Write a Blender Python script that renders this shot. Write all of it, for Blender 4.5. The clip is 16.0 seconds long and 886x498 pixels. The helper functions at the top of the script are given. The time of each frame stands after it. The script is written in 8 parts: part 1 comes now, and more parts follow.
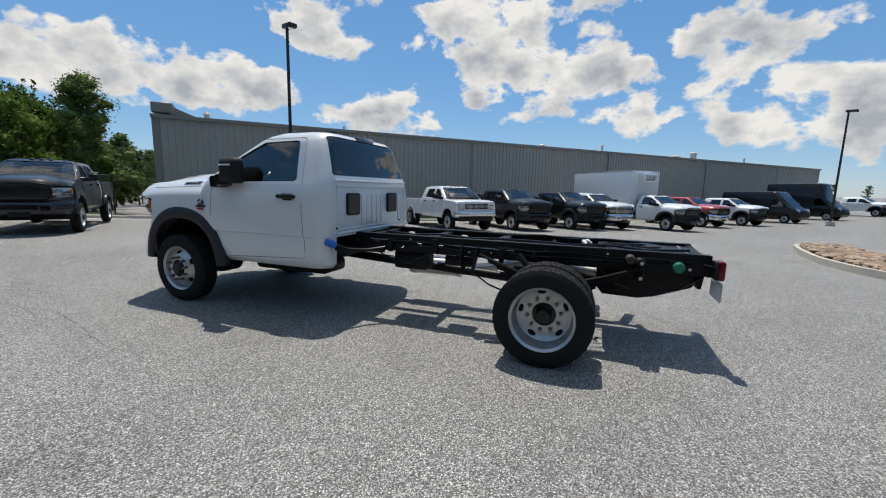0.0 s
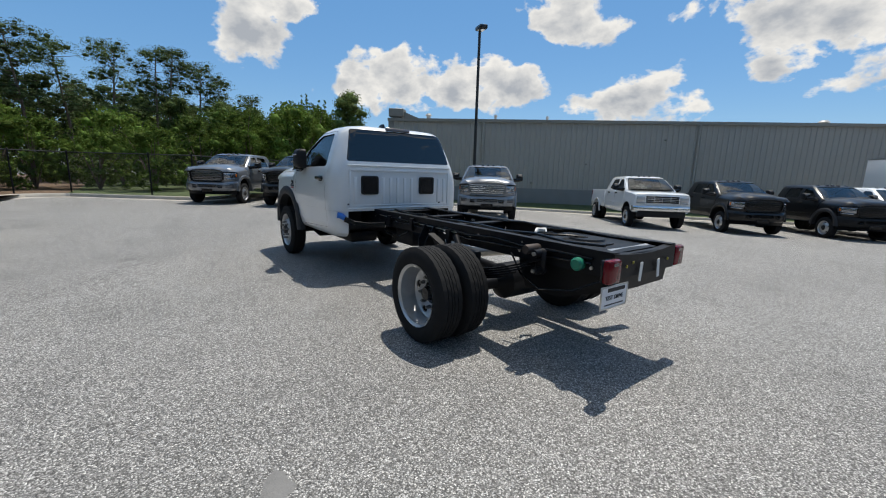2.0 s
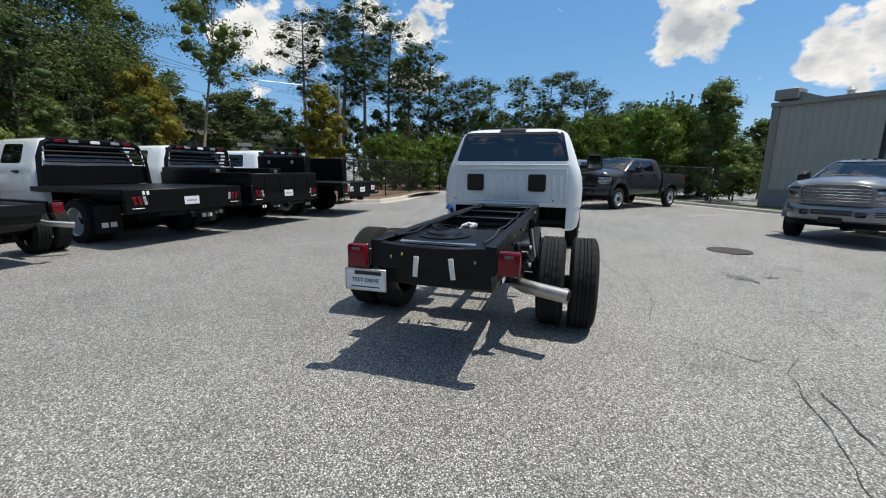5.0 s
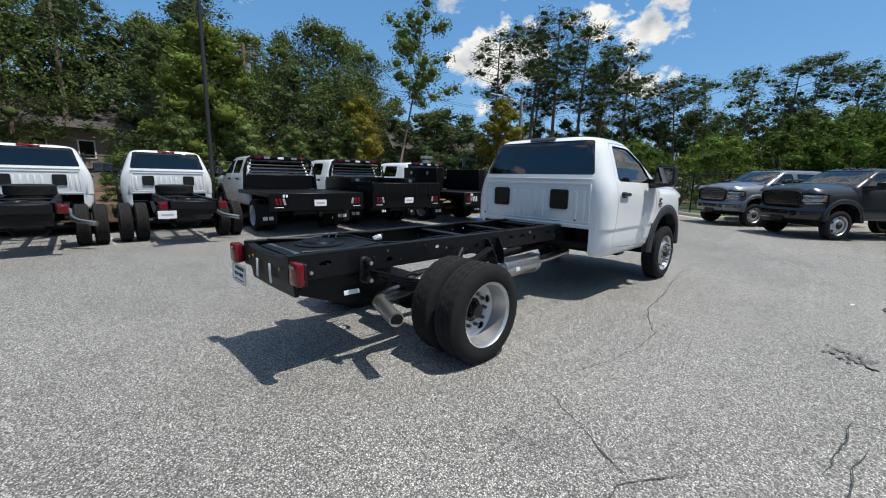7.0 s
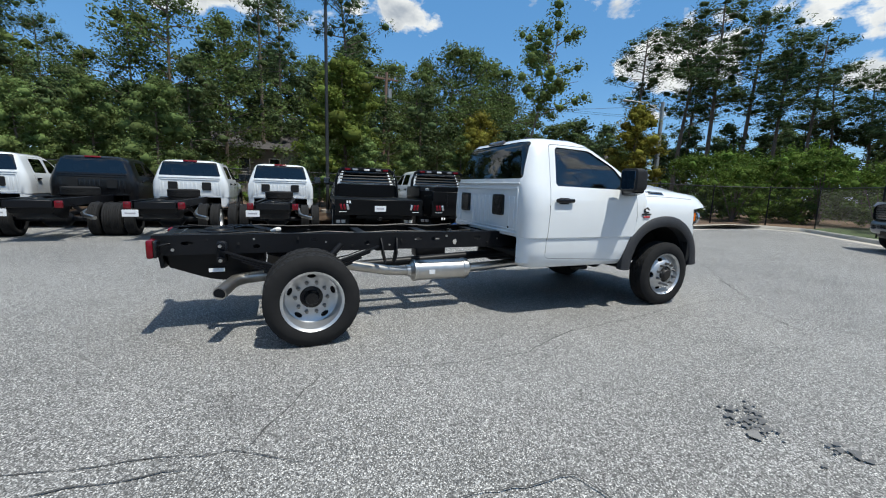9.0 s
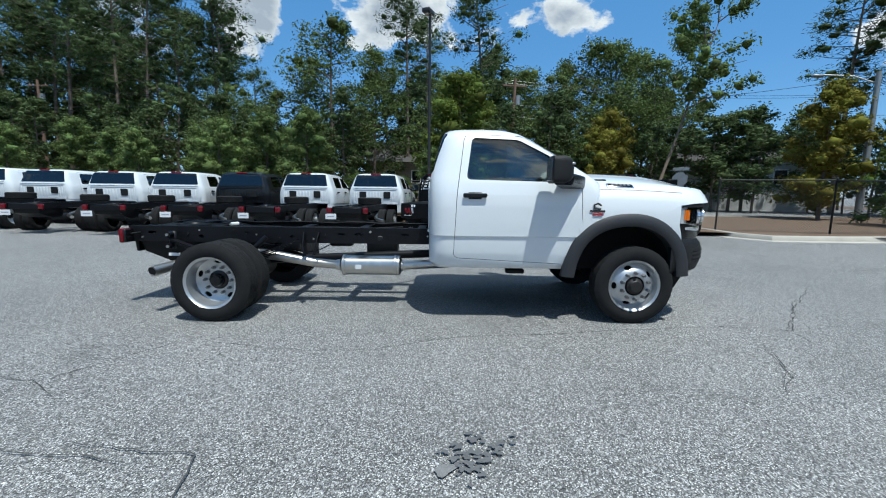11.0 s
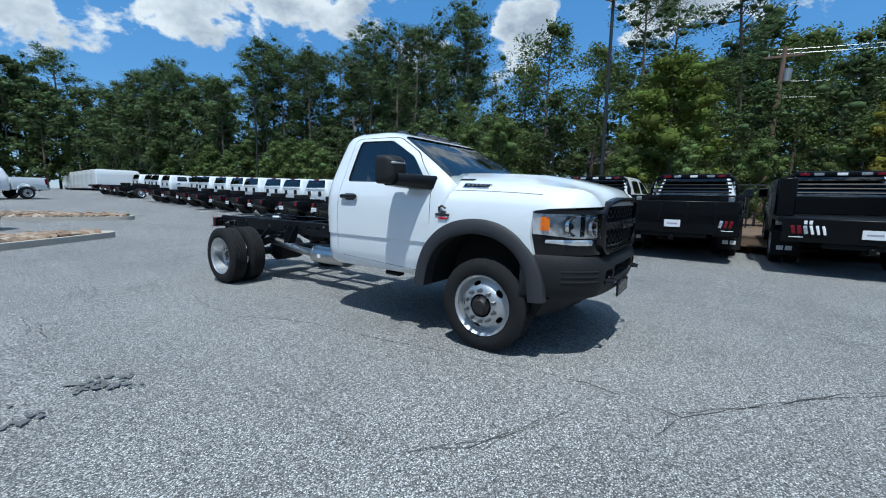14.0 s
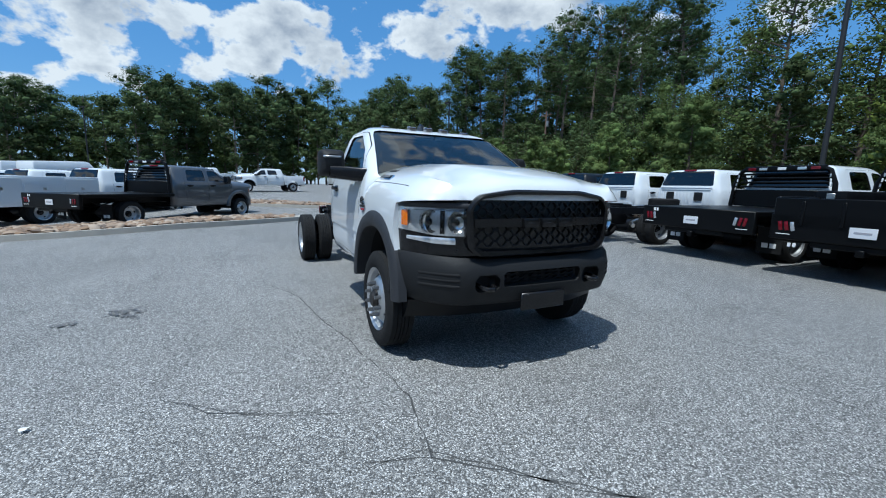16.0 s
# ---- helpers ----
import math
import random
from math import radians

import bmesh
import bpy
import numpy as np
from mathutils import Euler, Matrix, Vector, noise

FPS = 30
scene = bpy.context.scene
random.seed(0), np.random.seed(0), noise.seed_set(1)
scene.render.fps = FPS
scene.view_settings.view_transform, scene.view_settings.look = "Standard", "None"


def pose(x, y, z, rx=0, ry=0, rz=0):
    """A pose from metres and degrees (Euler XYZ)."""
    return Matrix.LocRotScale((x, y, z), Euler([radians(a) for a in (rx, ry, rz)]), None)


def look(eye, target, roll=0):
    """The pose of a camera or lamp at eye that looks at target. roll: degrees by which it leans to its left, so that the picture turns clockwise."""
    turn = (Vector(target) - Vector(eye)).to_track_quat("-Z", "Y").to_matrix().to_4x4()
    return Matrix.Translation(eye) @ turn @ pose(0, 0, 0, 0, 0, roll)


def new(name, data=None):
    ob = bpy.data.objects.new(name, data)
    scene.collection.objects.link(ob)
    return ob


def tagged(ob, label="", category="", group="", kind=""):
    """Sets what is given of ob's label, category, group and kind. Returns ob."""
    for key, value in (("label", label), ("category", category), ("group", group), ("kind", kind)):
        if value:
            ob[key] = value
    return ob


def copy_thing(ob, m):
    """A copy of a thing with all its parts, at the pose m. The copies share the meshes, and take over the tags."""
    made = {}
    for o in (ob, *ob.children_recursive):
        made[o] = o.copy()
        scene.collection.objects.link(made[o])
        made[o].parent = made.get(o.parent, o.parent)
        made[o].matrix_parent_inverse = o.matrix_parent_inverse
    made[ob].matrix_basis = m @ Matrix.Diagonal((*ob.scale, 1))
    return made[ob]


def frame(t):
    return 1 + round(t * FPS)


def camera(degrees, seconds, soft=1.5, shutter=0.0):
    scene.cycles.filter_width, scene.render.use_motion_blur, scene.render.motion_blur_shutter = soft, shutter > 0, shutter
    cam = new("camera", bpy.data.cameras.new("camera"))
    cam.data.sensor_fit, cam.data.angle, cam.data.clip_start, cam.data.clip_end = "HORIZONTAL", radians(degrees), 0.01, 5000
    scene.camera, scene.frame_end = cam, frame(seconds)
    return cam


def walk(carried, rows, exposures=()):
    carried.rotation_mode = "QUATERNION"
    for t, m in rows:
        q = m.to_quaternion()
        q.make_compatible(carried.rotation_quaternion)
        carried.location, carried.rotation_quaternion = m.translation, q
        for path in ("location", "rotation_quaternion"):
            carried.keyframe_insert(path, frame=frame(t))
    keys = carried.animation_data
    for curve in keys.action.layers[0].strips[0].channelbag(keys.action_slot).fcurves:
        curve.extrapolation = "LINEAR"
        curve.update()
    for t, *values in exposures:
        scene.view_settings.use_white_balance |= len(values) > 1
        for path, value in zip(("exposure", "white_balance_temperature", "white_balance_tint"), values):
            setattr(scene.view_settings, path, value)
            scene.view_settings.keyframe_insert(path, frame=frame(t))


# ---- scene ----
cam = camera(95.7, 16.0, soft=1.1)

PATH = [
    (0, (-0.259, 4.271, 1.41), (0.416, 2.413, 1.11), 1.3),
    (0.5, (-0.924, 4.105, 1.409), (-0.013, 2.351, 1.1), 1.2),
    (1, (-1.534, 3.769, 1.406), (-0.385, 2.164, 1.082), 1.2),
    (1.5, (-2.126, 3.393, 1.411), (-0.755, 1.979, 1.063), 1.4),
    (2, (-2.615, 2.884, 1.386), (-1.05, 1.694, 1.018), 1.6),
    (2.5, (-3.078, 2.331, 1.378), (-1.349, 1.401, 0.995), 1.5),
    (3, (-3.383, 1.702, 1.369), (-1.531, 1.055, 0.982), 1.3),
    (3.5, (-3.64, 1.082, 1.363), (-1.709, 0.731, 0.979), 1.3),
    (4, (-3.744, 0.456, 1.363), (-1.781, 0.422, 0.981), 1.2),
    (4.5, (-3.807, -0.198, 1.367), (-1.864, 0.084, 0.985), 0.9),
    (5, (-3.68, -0.832, 1.365), (-1.801, -0.261, 0.985), 0.5),
    (5.2, (-3.607, -1.06, 1.385), (-1.764, -0.382, 1.003), 0.5),
    (7.3, (-2.049, -3.287, 1.438), (-0.763, -1.794, 1.098), 1.3),
    (7.5, (-1.86, -3.469, 1.411), (-0.635, -1.924, 1.076), 1.3),
    (8, (-1.363, -3.895, 1.404), (-0.284, -2.241, 1.087), 1.7),
    (8.5, (-0.822, -4.245, 1.394), (0.108, -2.5, 1.089), 1.8),
    (9, (-0.259, -4.56, 1.384), (0.511, -2.738, 1.084), 1.8),
    (9.2, (-0.056, -4.656, 1.371), (0.649, -2.809, 1.068), 1.8),
    (11.3, (2.696, -5.028, 1.305), (2.598, -3.049, 1.033), 0.6),
    (11.5, (2.954, -5.003, 1.331), (2.781, -3.028, 1.062), 0.6),
    (12, (3.598, -4.949, 1.33), (3.23, -3.001, 1.069), 0.4),
    (12.5, (4.193, -4.766, 1.324), (3.631, -2.863, 1.068), 0.3),
    (13, (4.791, -4.583, 1.329), (4.035, -2.75, 1.072), 0.3),
    (13.5, (5.334, -4.289, 1.328), (4.388, -2.547, 1.064), 0.6),
    (14, (5.879, -3.964, 1.323), (4.749, -2.335, 1.054), 1.0),
    (14.5, (6.349, -3.554, 1.322), (5.042, -2.065, 1.046), 1.4),
    (15, (6.79, -3.097, 1.324), (5.313, -1.779, 1.042), 1.6),
    (15.5, (7.141, -2.583, 1.324), (5.508, -1.466, 1.03), 1.6),
    (16, (7.417, -2.032, 1.335), (5.651, -1.144, 1.027), 1.3),
]
EXPOSURES = [(0, 0.0, 6800, 9), (5, 0.17, 6850, 8), (9, 0.17, 6470, 6), (12, 0.08, 5820, 1), (16, 0.0, 5660, 3)]
walk(cam, [(t, look(eye, target, roll)) for t, eye, target, roll in PATH], EXPOSURES)
# ---------- light ----------
SUN = Vector((0.18, -0.33, 1.0)).normalized()
world = bpy.data.worlds.new("world")
scene.world = world
world.use_nodes = True
wn, wl = world.node_tree.nodes, world.node_tree.links
for n in list(wn):
    wn.remove(n)


def wnode(kind, **values):
    n = wn.new(kind)
    for k, v in values.items():
        if k in n.inputs:
            n.inputs[k].default_value = v
    return n


sky = wn.new("ShaderNodeTexSky")
sky.sky_type, sky.sun_disc = "NISHITA", False
sky.sun_elevation, sky.sun_rotation = math.asin(SUN.z), math.atan2(SUN.x, SUN.y)
sky.altitude, sky.air_density, sky.dust_density, sky.ozone_density = 250, 1.0, 0.15, 2.0
coord = wn.new("ShaderNodeTexCoord")
sep = wn.new("ShaderNodeSeparateXYZ")
wl.new(coord.outputs["Generated"], sep.inputs[0])


def wmath(op, a, b=None, clamp=False):
    n = wn.new("ShaderNodeMath")
    n.operation, n.use_clamp = op, clamp
    for i, v in enumerate((a, b)):
        if v is None:
            continue
        if isinstance(v, (int, float)):
            n.inputs[i].default_value = v
        else:
            wl.new(v, n.inputs[i])
    return n.outputs[0]


def wvec(op, a, b):
    n = wn.new("ShaderNodeVectorMath")
    n.operation = op
    wl.new(a, n.inputs[0])
    n.inputs[1].default_value = b
    return n.outputs[0]


# heaps of cumulus: bearing, height over the horizon, half width and half height in degrees
CLOUDS = [
    (-28, 13.0, 4.2, 2.4), (-38, 11.4, 10.3, 2.8), (-53, 18.5, 5.4, 2.4), (-60, 9.8, 6.8, 2.8), (-77, 20.5, 11.3, 4.5), (-86, 14.8, 12.0, 3.4),
    (-105, 14.2, 8.4, 4.7), (-95, 9.7, 5.3, 2.3), (-108, 8.2, 4.1, 2.4), (-115, 8.6, 2.6, 3.8), (-12, 15.6, 4.4, 2.7), (-16, 19.7, 4.2, 1.8),
    (-26, 12.4, 3.0, 3.1), (39, 16.0, 7.1, 3.7), (23, 18.1, 6.3, 2.2), (20, 12.1, 4.1, 1.4), (115, 21.2, 4.1, 3.1), (96, 21.9, 8.2, 3.8),
    (75, 21.3, 5.0, 2.0), (146, 21.3, 7.8, 3.0), (160, 19.1, 5.7, 2.9), (-167, 13.9, 6.3, 4.3), (179, 17.1, 9.5, 4.6), (-161, 7.5, 2.3, 2.1),
]
look_way = coord.outputs["Generated"]
heap = None
for bearing, over, wide_deg, high_deg in CLOUDS:
    az, el = radians(bearing), radians(over)
    c = Vector((math.cos(az) * math.cos(el), math.sin(az) * math.cos(el), math.sin(el)))
    w, h = 1.3 * radians(wide_deg), 1.45 * radians(high_deg)
    off = wn.new("ShaderNodeVectorMath")
    off.operation = "LENGTH"
    wl.new(wvec("MULTIPLY", wvec("SUBTRACT", look_way, tuple(c)), (1 / w, 1 / w, 1 / h)), off.inputs[0])
    inner = wmath("SUBTRACT", 1.0, off.outputs["Value"])
    heap = inner if heap is None else wmath("MAXIMUM", heap, inner)
dirs = wvec("ADD", wvec("MULTIPLY", look_way, (1.0, 1.0, 1.5)), (4.3, 2.2, 0.35))
big = wnode("ShaderNodeTexNoise", Scale=9.0, Detail=10.0, Roughness=0.56, Distortion=0.12)
above = wnode("ShaderNodeTexNoise", Scale=9.0, Detail=5.0, Roughness=0.55, Distortion=0.12)
wide = wnode("ShaderNodeTexNoise", Scale=2.2, Detail=3.0, Roughness=0.5)
wl.new(dirs, big.inputs["Vector"])
wl.new(dirs, wide.inputs["Vector"])
wl.new(wvec("ADD", dirs, (0.012, -0.02, 0.05)), above.inputs["Vector"])
puff = wmath("SUBTRACT", big.outputs["Fac"], 0.5)
placed = wmath("ADD", wmath("MULTIPLY", wmath("MAXIMUM", heap, -0.6), 0.42), wmath("MULTIPLY", puff, 1.5))
# stray tufts everywhere, and an unseen fuller deck overhead added for white fill light
stray = wmath("ADD", wmath("ADD", wmath("MULTIPLY", puff, 1.0), wmath("MULTIPLY", wmath("SUBTRACT", wide.outputs["Fac"], 0.58), 0.9)), wmath("MULTIPLY", wmath("SUBTRACT", sep.outputs[2], 0.40), 0.5))
dens = wmath("MAXIMUM", placed, stray)
ramp = wn.new("ShaderNodeValToRGB")
ramp.color_ramp.elements[0].position, ramp.color_ramp.elements[1].position = 0.09, 0.19
wl.new(dens, ramp.inputs[0])
shade = wn.new("ShaderNodeValToRGB")
shade.color_ramp.elements[0].position, shade.color_ramp.elements[1].position = 0.24, 0.50
shade.color_ramp.elements[0].color, shade.color_ramp.elements[1].color = (9.0, 9.0, 9.0, 1), (4.2, 4.6, 5.3, 1)
wl.new(wmath("ADD", wmath("MULTIPLY", dens, 0.55), wmath("MULTIPLY", wmath("SUBTRACT", above.outputs["Fac"], 0.25), 0.75)), shade.inputs[0])
mixc = wn.new("ShaderNodeMixRGB")
wl.new(wmath("MULTIPLY", ramp.outputs[0], wmath("MULTIPLY", wmath("ADD", sep.outputs[2], 0.02), 14.0, True)), mixc.inputs[0])
deep = wnode("ShaderNodeHueSaturation", Saturation=1.14, Value=1.28)
even = wnode("ShaderNodeMixRGB", Fac=0.5, Color2=(1.5, 3.2, 6.0, 1))   # high haze evens out the blue
wl.new(sky.outputs[0], even.inputs[1])
wl.new(even.outputs[0], deep.inputs["Color"])
wl.new(deep.outputs[0], mixc.inputs[1])
wl.new(shade.outputs[0], mixc.inputs[2])
back = wnode("ShaderNodeBackground", Strength=0.092)
wl.new(mixc.outputs[0], back.inputs[0])
wout = wn.new("ShaderNodeOutputWorld")
wl.new(back.outputs[0], wout.inputs[0])

sun = new("sun", bpy.data.lights.new("sun", "SUN"))
sun.data.energy, sun.data.angle, sun.data.color = 4.6, radians(0.6), (1.0, 0.96, 0.9)
sun.matrix_world = look(SUN * 60, (0, 0, 0))


# ---------- materials ----------
def material(name, color, rough=0.5, metal=0.0, vary=0.12, scale=6.0, bump=0.0, bump_scale=40.0, coat=0.0, spec=0.5, random=0.0, speck=None, emit=None, fine=0.0):
    m = bpy.data.materials.new(name)
    m.use_nodes = True
    nt = m.node_tree
    b = nt.nodes["Principled BSDF"]
    b.inputs["Roughness"].default_value, b.inputs["Metallic"].default_value = rough, metal
    b.inputs["Coat Weight"].default_value, b.inputs["Coat Roughness"].default_value = coat, 0.03
    b.inputs["Specular IOR Level"].default_value = spec
    tc = nt.nodes.new("ShaderNodeTexCoord")

    def noise_tex(s, detail=4.0):
        n = nt.nodes.new("ShaderNodeTexNoise")
        n.inputs["Scale"].default_value, n.inputs["Detail"].default_value = s, detail
        nt.links.new(tc.outputs["Object"], n.inputs["Vector"])
        return n.outputs["Fac"]

    def maths(op, a, c):
        n = nt.nodes.new("ShaderNodeMath")
        n.operation = op
        for i, v in enumerate((a, c)):
            if isinstance(v, (int, float)):
                n.inputs[i].default_value = v
            else:
                nt.links.new(v, n.inputs[i])
        return n.outputs[0]

    value = maths("ADD", 1.0, maths("MULTIPLY", maths("SUBTRACT", noise_tex(scale), 0.5), vary * 2))
    if fine:
        value = maths("ADD", value, maths("MULTIPLY", maths("SUBTRACT", noise_tex(scale * 22, 2.0), 0.5), fine * 2))
    if random:
        info = nt.nodes.new("ShaderNodeObjectInfo")
        value = maths("MULTIPLY", value, maths("ADD", 1 - random, maths("MULTIPLY", info.outputs["Random"], 2 * random)))
    mix = nt.nodes.new("ShaderNodeVectorMath")
    mix.operation = "SCALE"
    mix.inputs[0].default_value = color[:3]
    nt.links.new(value, mix.inputs["Scale"])
    nt.links.new(mix.outputs[0], b.inputs["Base Color"])
    if rough > 0.05 and vary:
        nt.links.new(maths("ADD", rough - 0.06, maths("MULTIPLY", noise_tex(scale * 1.7), 0.12)), b.inputs["Roughness"])
    if bump:
        bn = nt.nodes.new("ShaderNodeBump")
        bn.inputs["Strength"].default_value, bn.inputs["Distance"].default_value = bump, 0.01
        nt.links.new(noise_tex(bump_scale, 6.0), bn.inputs["Height"])
        nt.links.new(bn.outputs[0], b.inputs["Normal"])
    if emit:
        b.inputs["Emission Color"].default_value, b.inputs["Emission Strength"].default_value = (*emit[:3], 1), emit[3]
    return m


def paint(name, color, metal=0.0):
    return material(name, color, rough=0.32, metal=metal, vary=0.025, scale=2.0, coat=1.0, fine=0.01)


def glass_material(name, tint, rough=0.0, ior=1.55):
    m = bpy.data.materials.new(name)
    m.use_nodes = True
    nt = m.node_tree
    nt.nodes.remove(nt.nodes["Principled BSDF"])
    out = nt.nodes["Material Output"]
    tr, gl, fr, mx = (nt.nodes.new(k) for k in ("ShaderNodeBsdfTransparent", "ShaderNodeBsdfGlossy", "ShaderNodeFresnel", "ShaderNodeMixShader"))
    tr.inputs[0].default_value = (*tint, 1)
    gl.inputs["Roughness"].default_value = 0.02 + rough
    fr.inputs[0].default_value = ior
    nt.links.new(fr.outputs[0], mx.inputs[0])
    nt.links.new(tr.outputs[0], mx.inputs[1])
    nt.links.new(gl.outputs[0], mx.inputs[2])
    nt.links.new(mx.outputs[0], out.inputs[0])
    return m


WHITE = paint("white_paint", (0.70, 0.725, 0.74))
BLACK_PAINT = material("black_paint", (0.005, 0.005, 0.006), rough=0.3, spec=0.3, vary=0.05, coat=0.35)
# strong noise paints bright and dark reflections of chrome facets into the colour
HEADLAMP_GLINTS = material("headlamp_painted_glints", (0.30, 0.31, 0.33), rough=0.18, metal=0.8, vary=0.6, scale=26, coat=1.0)
LAMP_SILVER = material("lamp_silver", (0.74, 0.75, 0.76), rough=0.2, metal=0.6, vary=0.35, scale=30, coat=0.5)
HUB_DARK = material("dull_hub", (0.022, 0.020, 0.019), rough=0.55, metal=0.3, vary=0.4, scale=20)
GREY_PAINT = paint("granite_grey_paint", (0.10, 0.105, 0.115), 0.35)
DARKGREY_PAINT = material("dark_grey_paint", (0.018, 0.019, 0.021), rough=0.3, spec=0.35, vary=0.05, coat=0.5)
SILVER_PAINT = paint("silver_paint", (0.19, 0.20, 0.215), 0.5)
RED_PAINT = paint("red_paint", (0.35, 0.012, 0.014))
TEXTURED_BLACK = material("textured_black_plastic", (0.010, 0.0105, 0.0115), rough=0.6, spec=0.32, bump=0.25, bump_scale=260, vary=0.12)
GLOSS_BLACK = material("gloss_black_plastic", (0.007, 0.007, 0.008), rough=0.25, vary=0.1, spec=0.4)
FLARE_GREY = material("flare_plastic", (0.026, 0.027, 0.031), rough=0.58, spec=0.4, bump=0.2, bump_scale=260, vary=0.1)
FRAME_BLACK = material("chassis_black", (0.006, 0.0066, 0.0085), rough=0.45, spec=0.22, vary=0.25, scale=9, bump=0.08, bump_scale=60)
DECK_BLACK = material("powder_coated_black_steel", (0.0035, 0.0038, 0.0045), rough=0.38, spec=0.16, vary=0.2, scale=4, bump=0.05, bump_scale=90)
TANK_BLACK = material("tank_plastic", (0.005, 0.0054, 0.0065), rough=0.4, spec=0.2, vary=0.2, bump=0.05, bump_scale=25)
RUBBER = material("tyre_rubber", (0.016, 0.016, 0.0165), rough=0.85, spec=0.18, vary=0.25, scale=12, bump=0.15, bump_scale=150)
CHROME = material("polished_chrome", (0.78, 0.79, 0.80), rough=0.2, metal=1.0, vary=0.08, scale=9)
RIM_SILVER = material("brushed_wheel_steel", (0.52, 0.53, 0.54), rough=0.42, metal=0.85, vary=0.16, scale=14, bump=0.05, bump_scale=120)
MIRROR = material("mirror_glass", (0.16, 0.17, 0.18), rough=0.05, metal=1.0, vary=0.0)
NUT = material("zinc_nut", (0.22, 0.22, 0.22), rough=0.4, metal=0.9, vary=0.2, scale=30)
PIPE = material("dull_exhaust_steel", (0.46, 0.44, 0.41), rough=0.4, metal=1.0, vary=0.3, scale=9)
STEEL = material("stainless_steel", (0.55, 0.54, 0.52), rough=0.33, metal=1.0, vary=0.15, scale=14)
IRON = material("bare_iron", (0.055, 0.042, 0.036), rough=0.6, metal=0.4, vary=0.3, scale=15)
DARK = material("dark_interior", (0.010, 0.010, 0.011), rough=0.8, spec=0.3, vary=0.2)
SEAT = material("grey_seat_cloth", (0.05, 0.05, 0.055), rough=0.9, vary=0.2, bump=0.2, bump_scale=200)
RED_LENS = material("red_lens", (0.14, 0.003, 0.009), rough=0.2, vary=0.1, coat=0.25, spec=0.3)
AMBER = material("amber_lens", (0.75, 0.17, 0.01), rough=0.1, vary=0.08, coat=1.0)
CLEAR_LENS = material("clear_lens", (0.52, 0.54, 0.57), rough=0.12, metal=0.6, vary=0.25, scale=25, coat=1.0)
SMOKED = material("smoked_lens", (0.06, 0.05, 0.05), rough=0.12, vary=0.1, coat=1.0)
PLATE_WHITE = material("plate_white", (0.72, 0.73, 0.75), rough=0.45, vary=0.06)
INK = material("ink", (0.02, 0.02, 0.022), rough=0.6, vary=0.1)
LOGO_WHITE = material("logo_white", (0.8, 0.8, 0.8), rough=0.5, vary=0.03)
LOGO_RED = material("logo_red", (0.45, 0.02, 0.03), rough=0.4, vary=0.05)
BLUE_CAP = material("blue_cap", (0.02, 0.16, 0.55), rough=0.4, vary=0.1)
GREEN_CAP = material("green_cap", (0.015, 0.20, 0.12), rough=0.4, vary=0.1)
YELLOW = material("yellow_clip", (0.30, 0.28, 0.03), rough=0.5, vary=0.1)
FOAM = material("white_foam_tag", (0.7, 0.7, 0.68), rough=0.7, vary=0.1)
GLASS_DARK = glass_material("privacy_glass", (0.05, 0.055, 0.06), ior=1.9)
GLASS = glass_material("window_glass", (0.78, 0.85, 0.83), ior=2.1)
LAMP_COVER = glass_material("clear_lamp_cover", (0.94, 0.95, 0.96), ior=1.4)


# ---------- mesh helpers ----------
def link(name, bm, mat, parent=None, label="", sharp=38.0):
    me = bm if isinstance(bm, bpy.types.Mesh) else bpy.data.meshes.new(name)
    if not isinstance(bm, bpy.types.Mesh):
        bmesh.ops.recalc_face_normals(bm, faces=bm.faces)
        bm.to_mesh(me)
        bm.free()
    for p in me.polygons:
        p.use_smooth = True
    me.set_sharp_from_angle(angle=radians(sharp))
    me.materials.clear()
    me.materials.append(mat)
    ob = new(name, me)
    if parent:
        ob.parent = parent
    if label:
        ob["label"] = label
    return ob


def part(name, bm, mat, parent, label="", sharp=38.0):
    return link(name, bm, mat, parent, label, sharp)


def thing(name, m, label, category, group="", kind=""):
    ob = new(name)
    ob.matrix_world = m
    ob.empty_display_size = 0.2
    return tagged(ob, label, category, group, kind)


def box(bm, c, s, bevel=0.0, m=None, seg=1):
    t = bmesh.new()
    bmesh.ops.create_cube(t, size=1.0)
    bmesh.ops.scale(t, vec=s, verts=t.verts)
    if bevel:
        bmesh.ops.bevel(t, geom=t.edges[:], offset=min(bevel, 0.45 * min(s)), segments=seg, affect="EDGES", profile=0.5)
    if m is not None:
        bmesh.ops.transform(t, matrix=m, verts=t.verts)
    bmesh.ops.translate(t, vec=c, verts=t.verts)
    me = bpy.data.meshes.new("t")
    t.to_mesh(me)
    t.free()
    bm.from_mesh(me)
    bpy.data.meshes.remove(me)
    return bm


def loft(bm, rings, cap=True, closed=True):
    vs = [[bm.verts.new(p) for p in r] for r in rings]
    n = len(vs[0])
    for a, b in zip(vs, vs[1:]):
        for i in range(n if closed else n - 1):
            j = (i + 1) % n
            try:
                bm.faces.new((a[i], a[j], b[j], b[i]))
            except ValueError:
                pass
    if cap and closed:
        bm.faces.new(vs[0][::-1])
        bm.faces.new(vs[-1])
    return bm


def circle(center, axis_u, axis_v, r, n):
    c, u, v = Vector(center), Vector(axis_u), Vector(axis_v)
    return [c + u * (r * math.cos(2 * math.pi * i / n)) + v * (r * math.sin(2 * math.pi * i / n)) for i in range(n)]


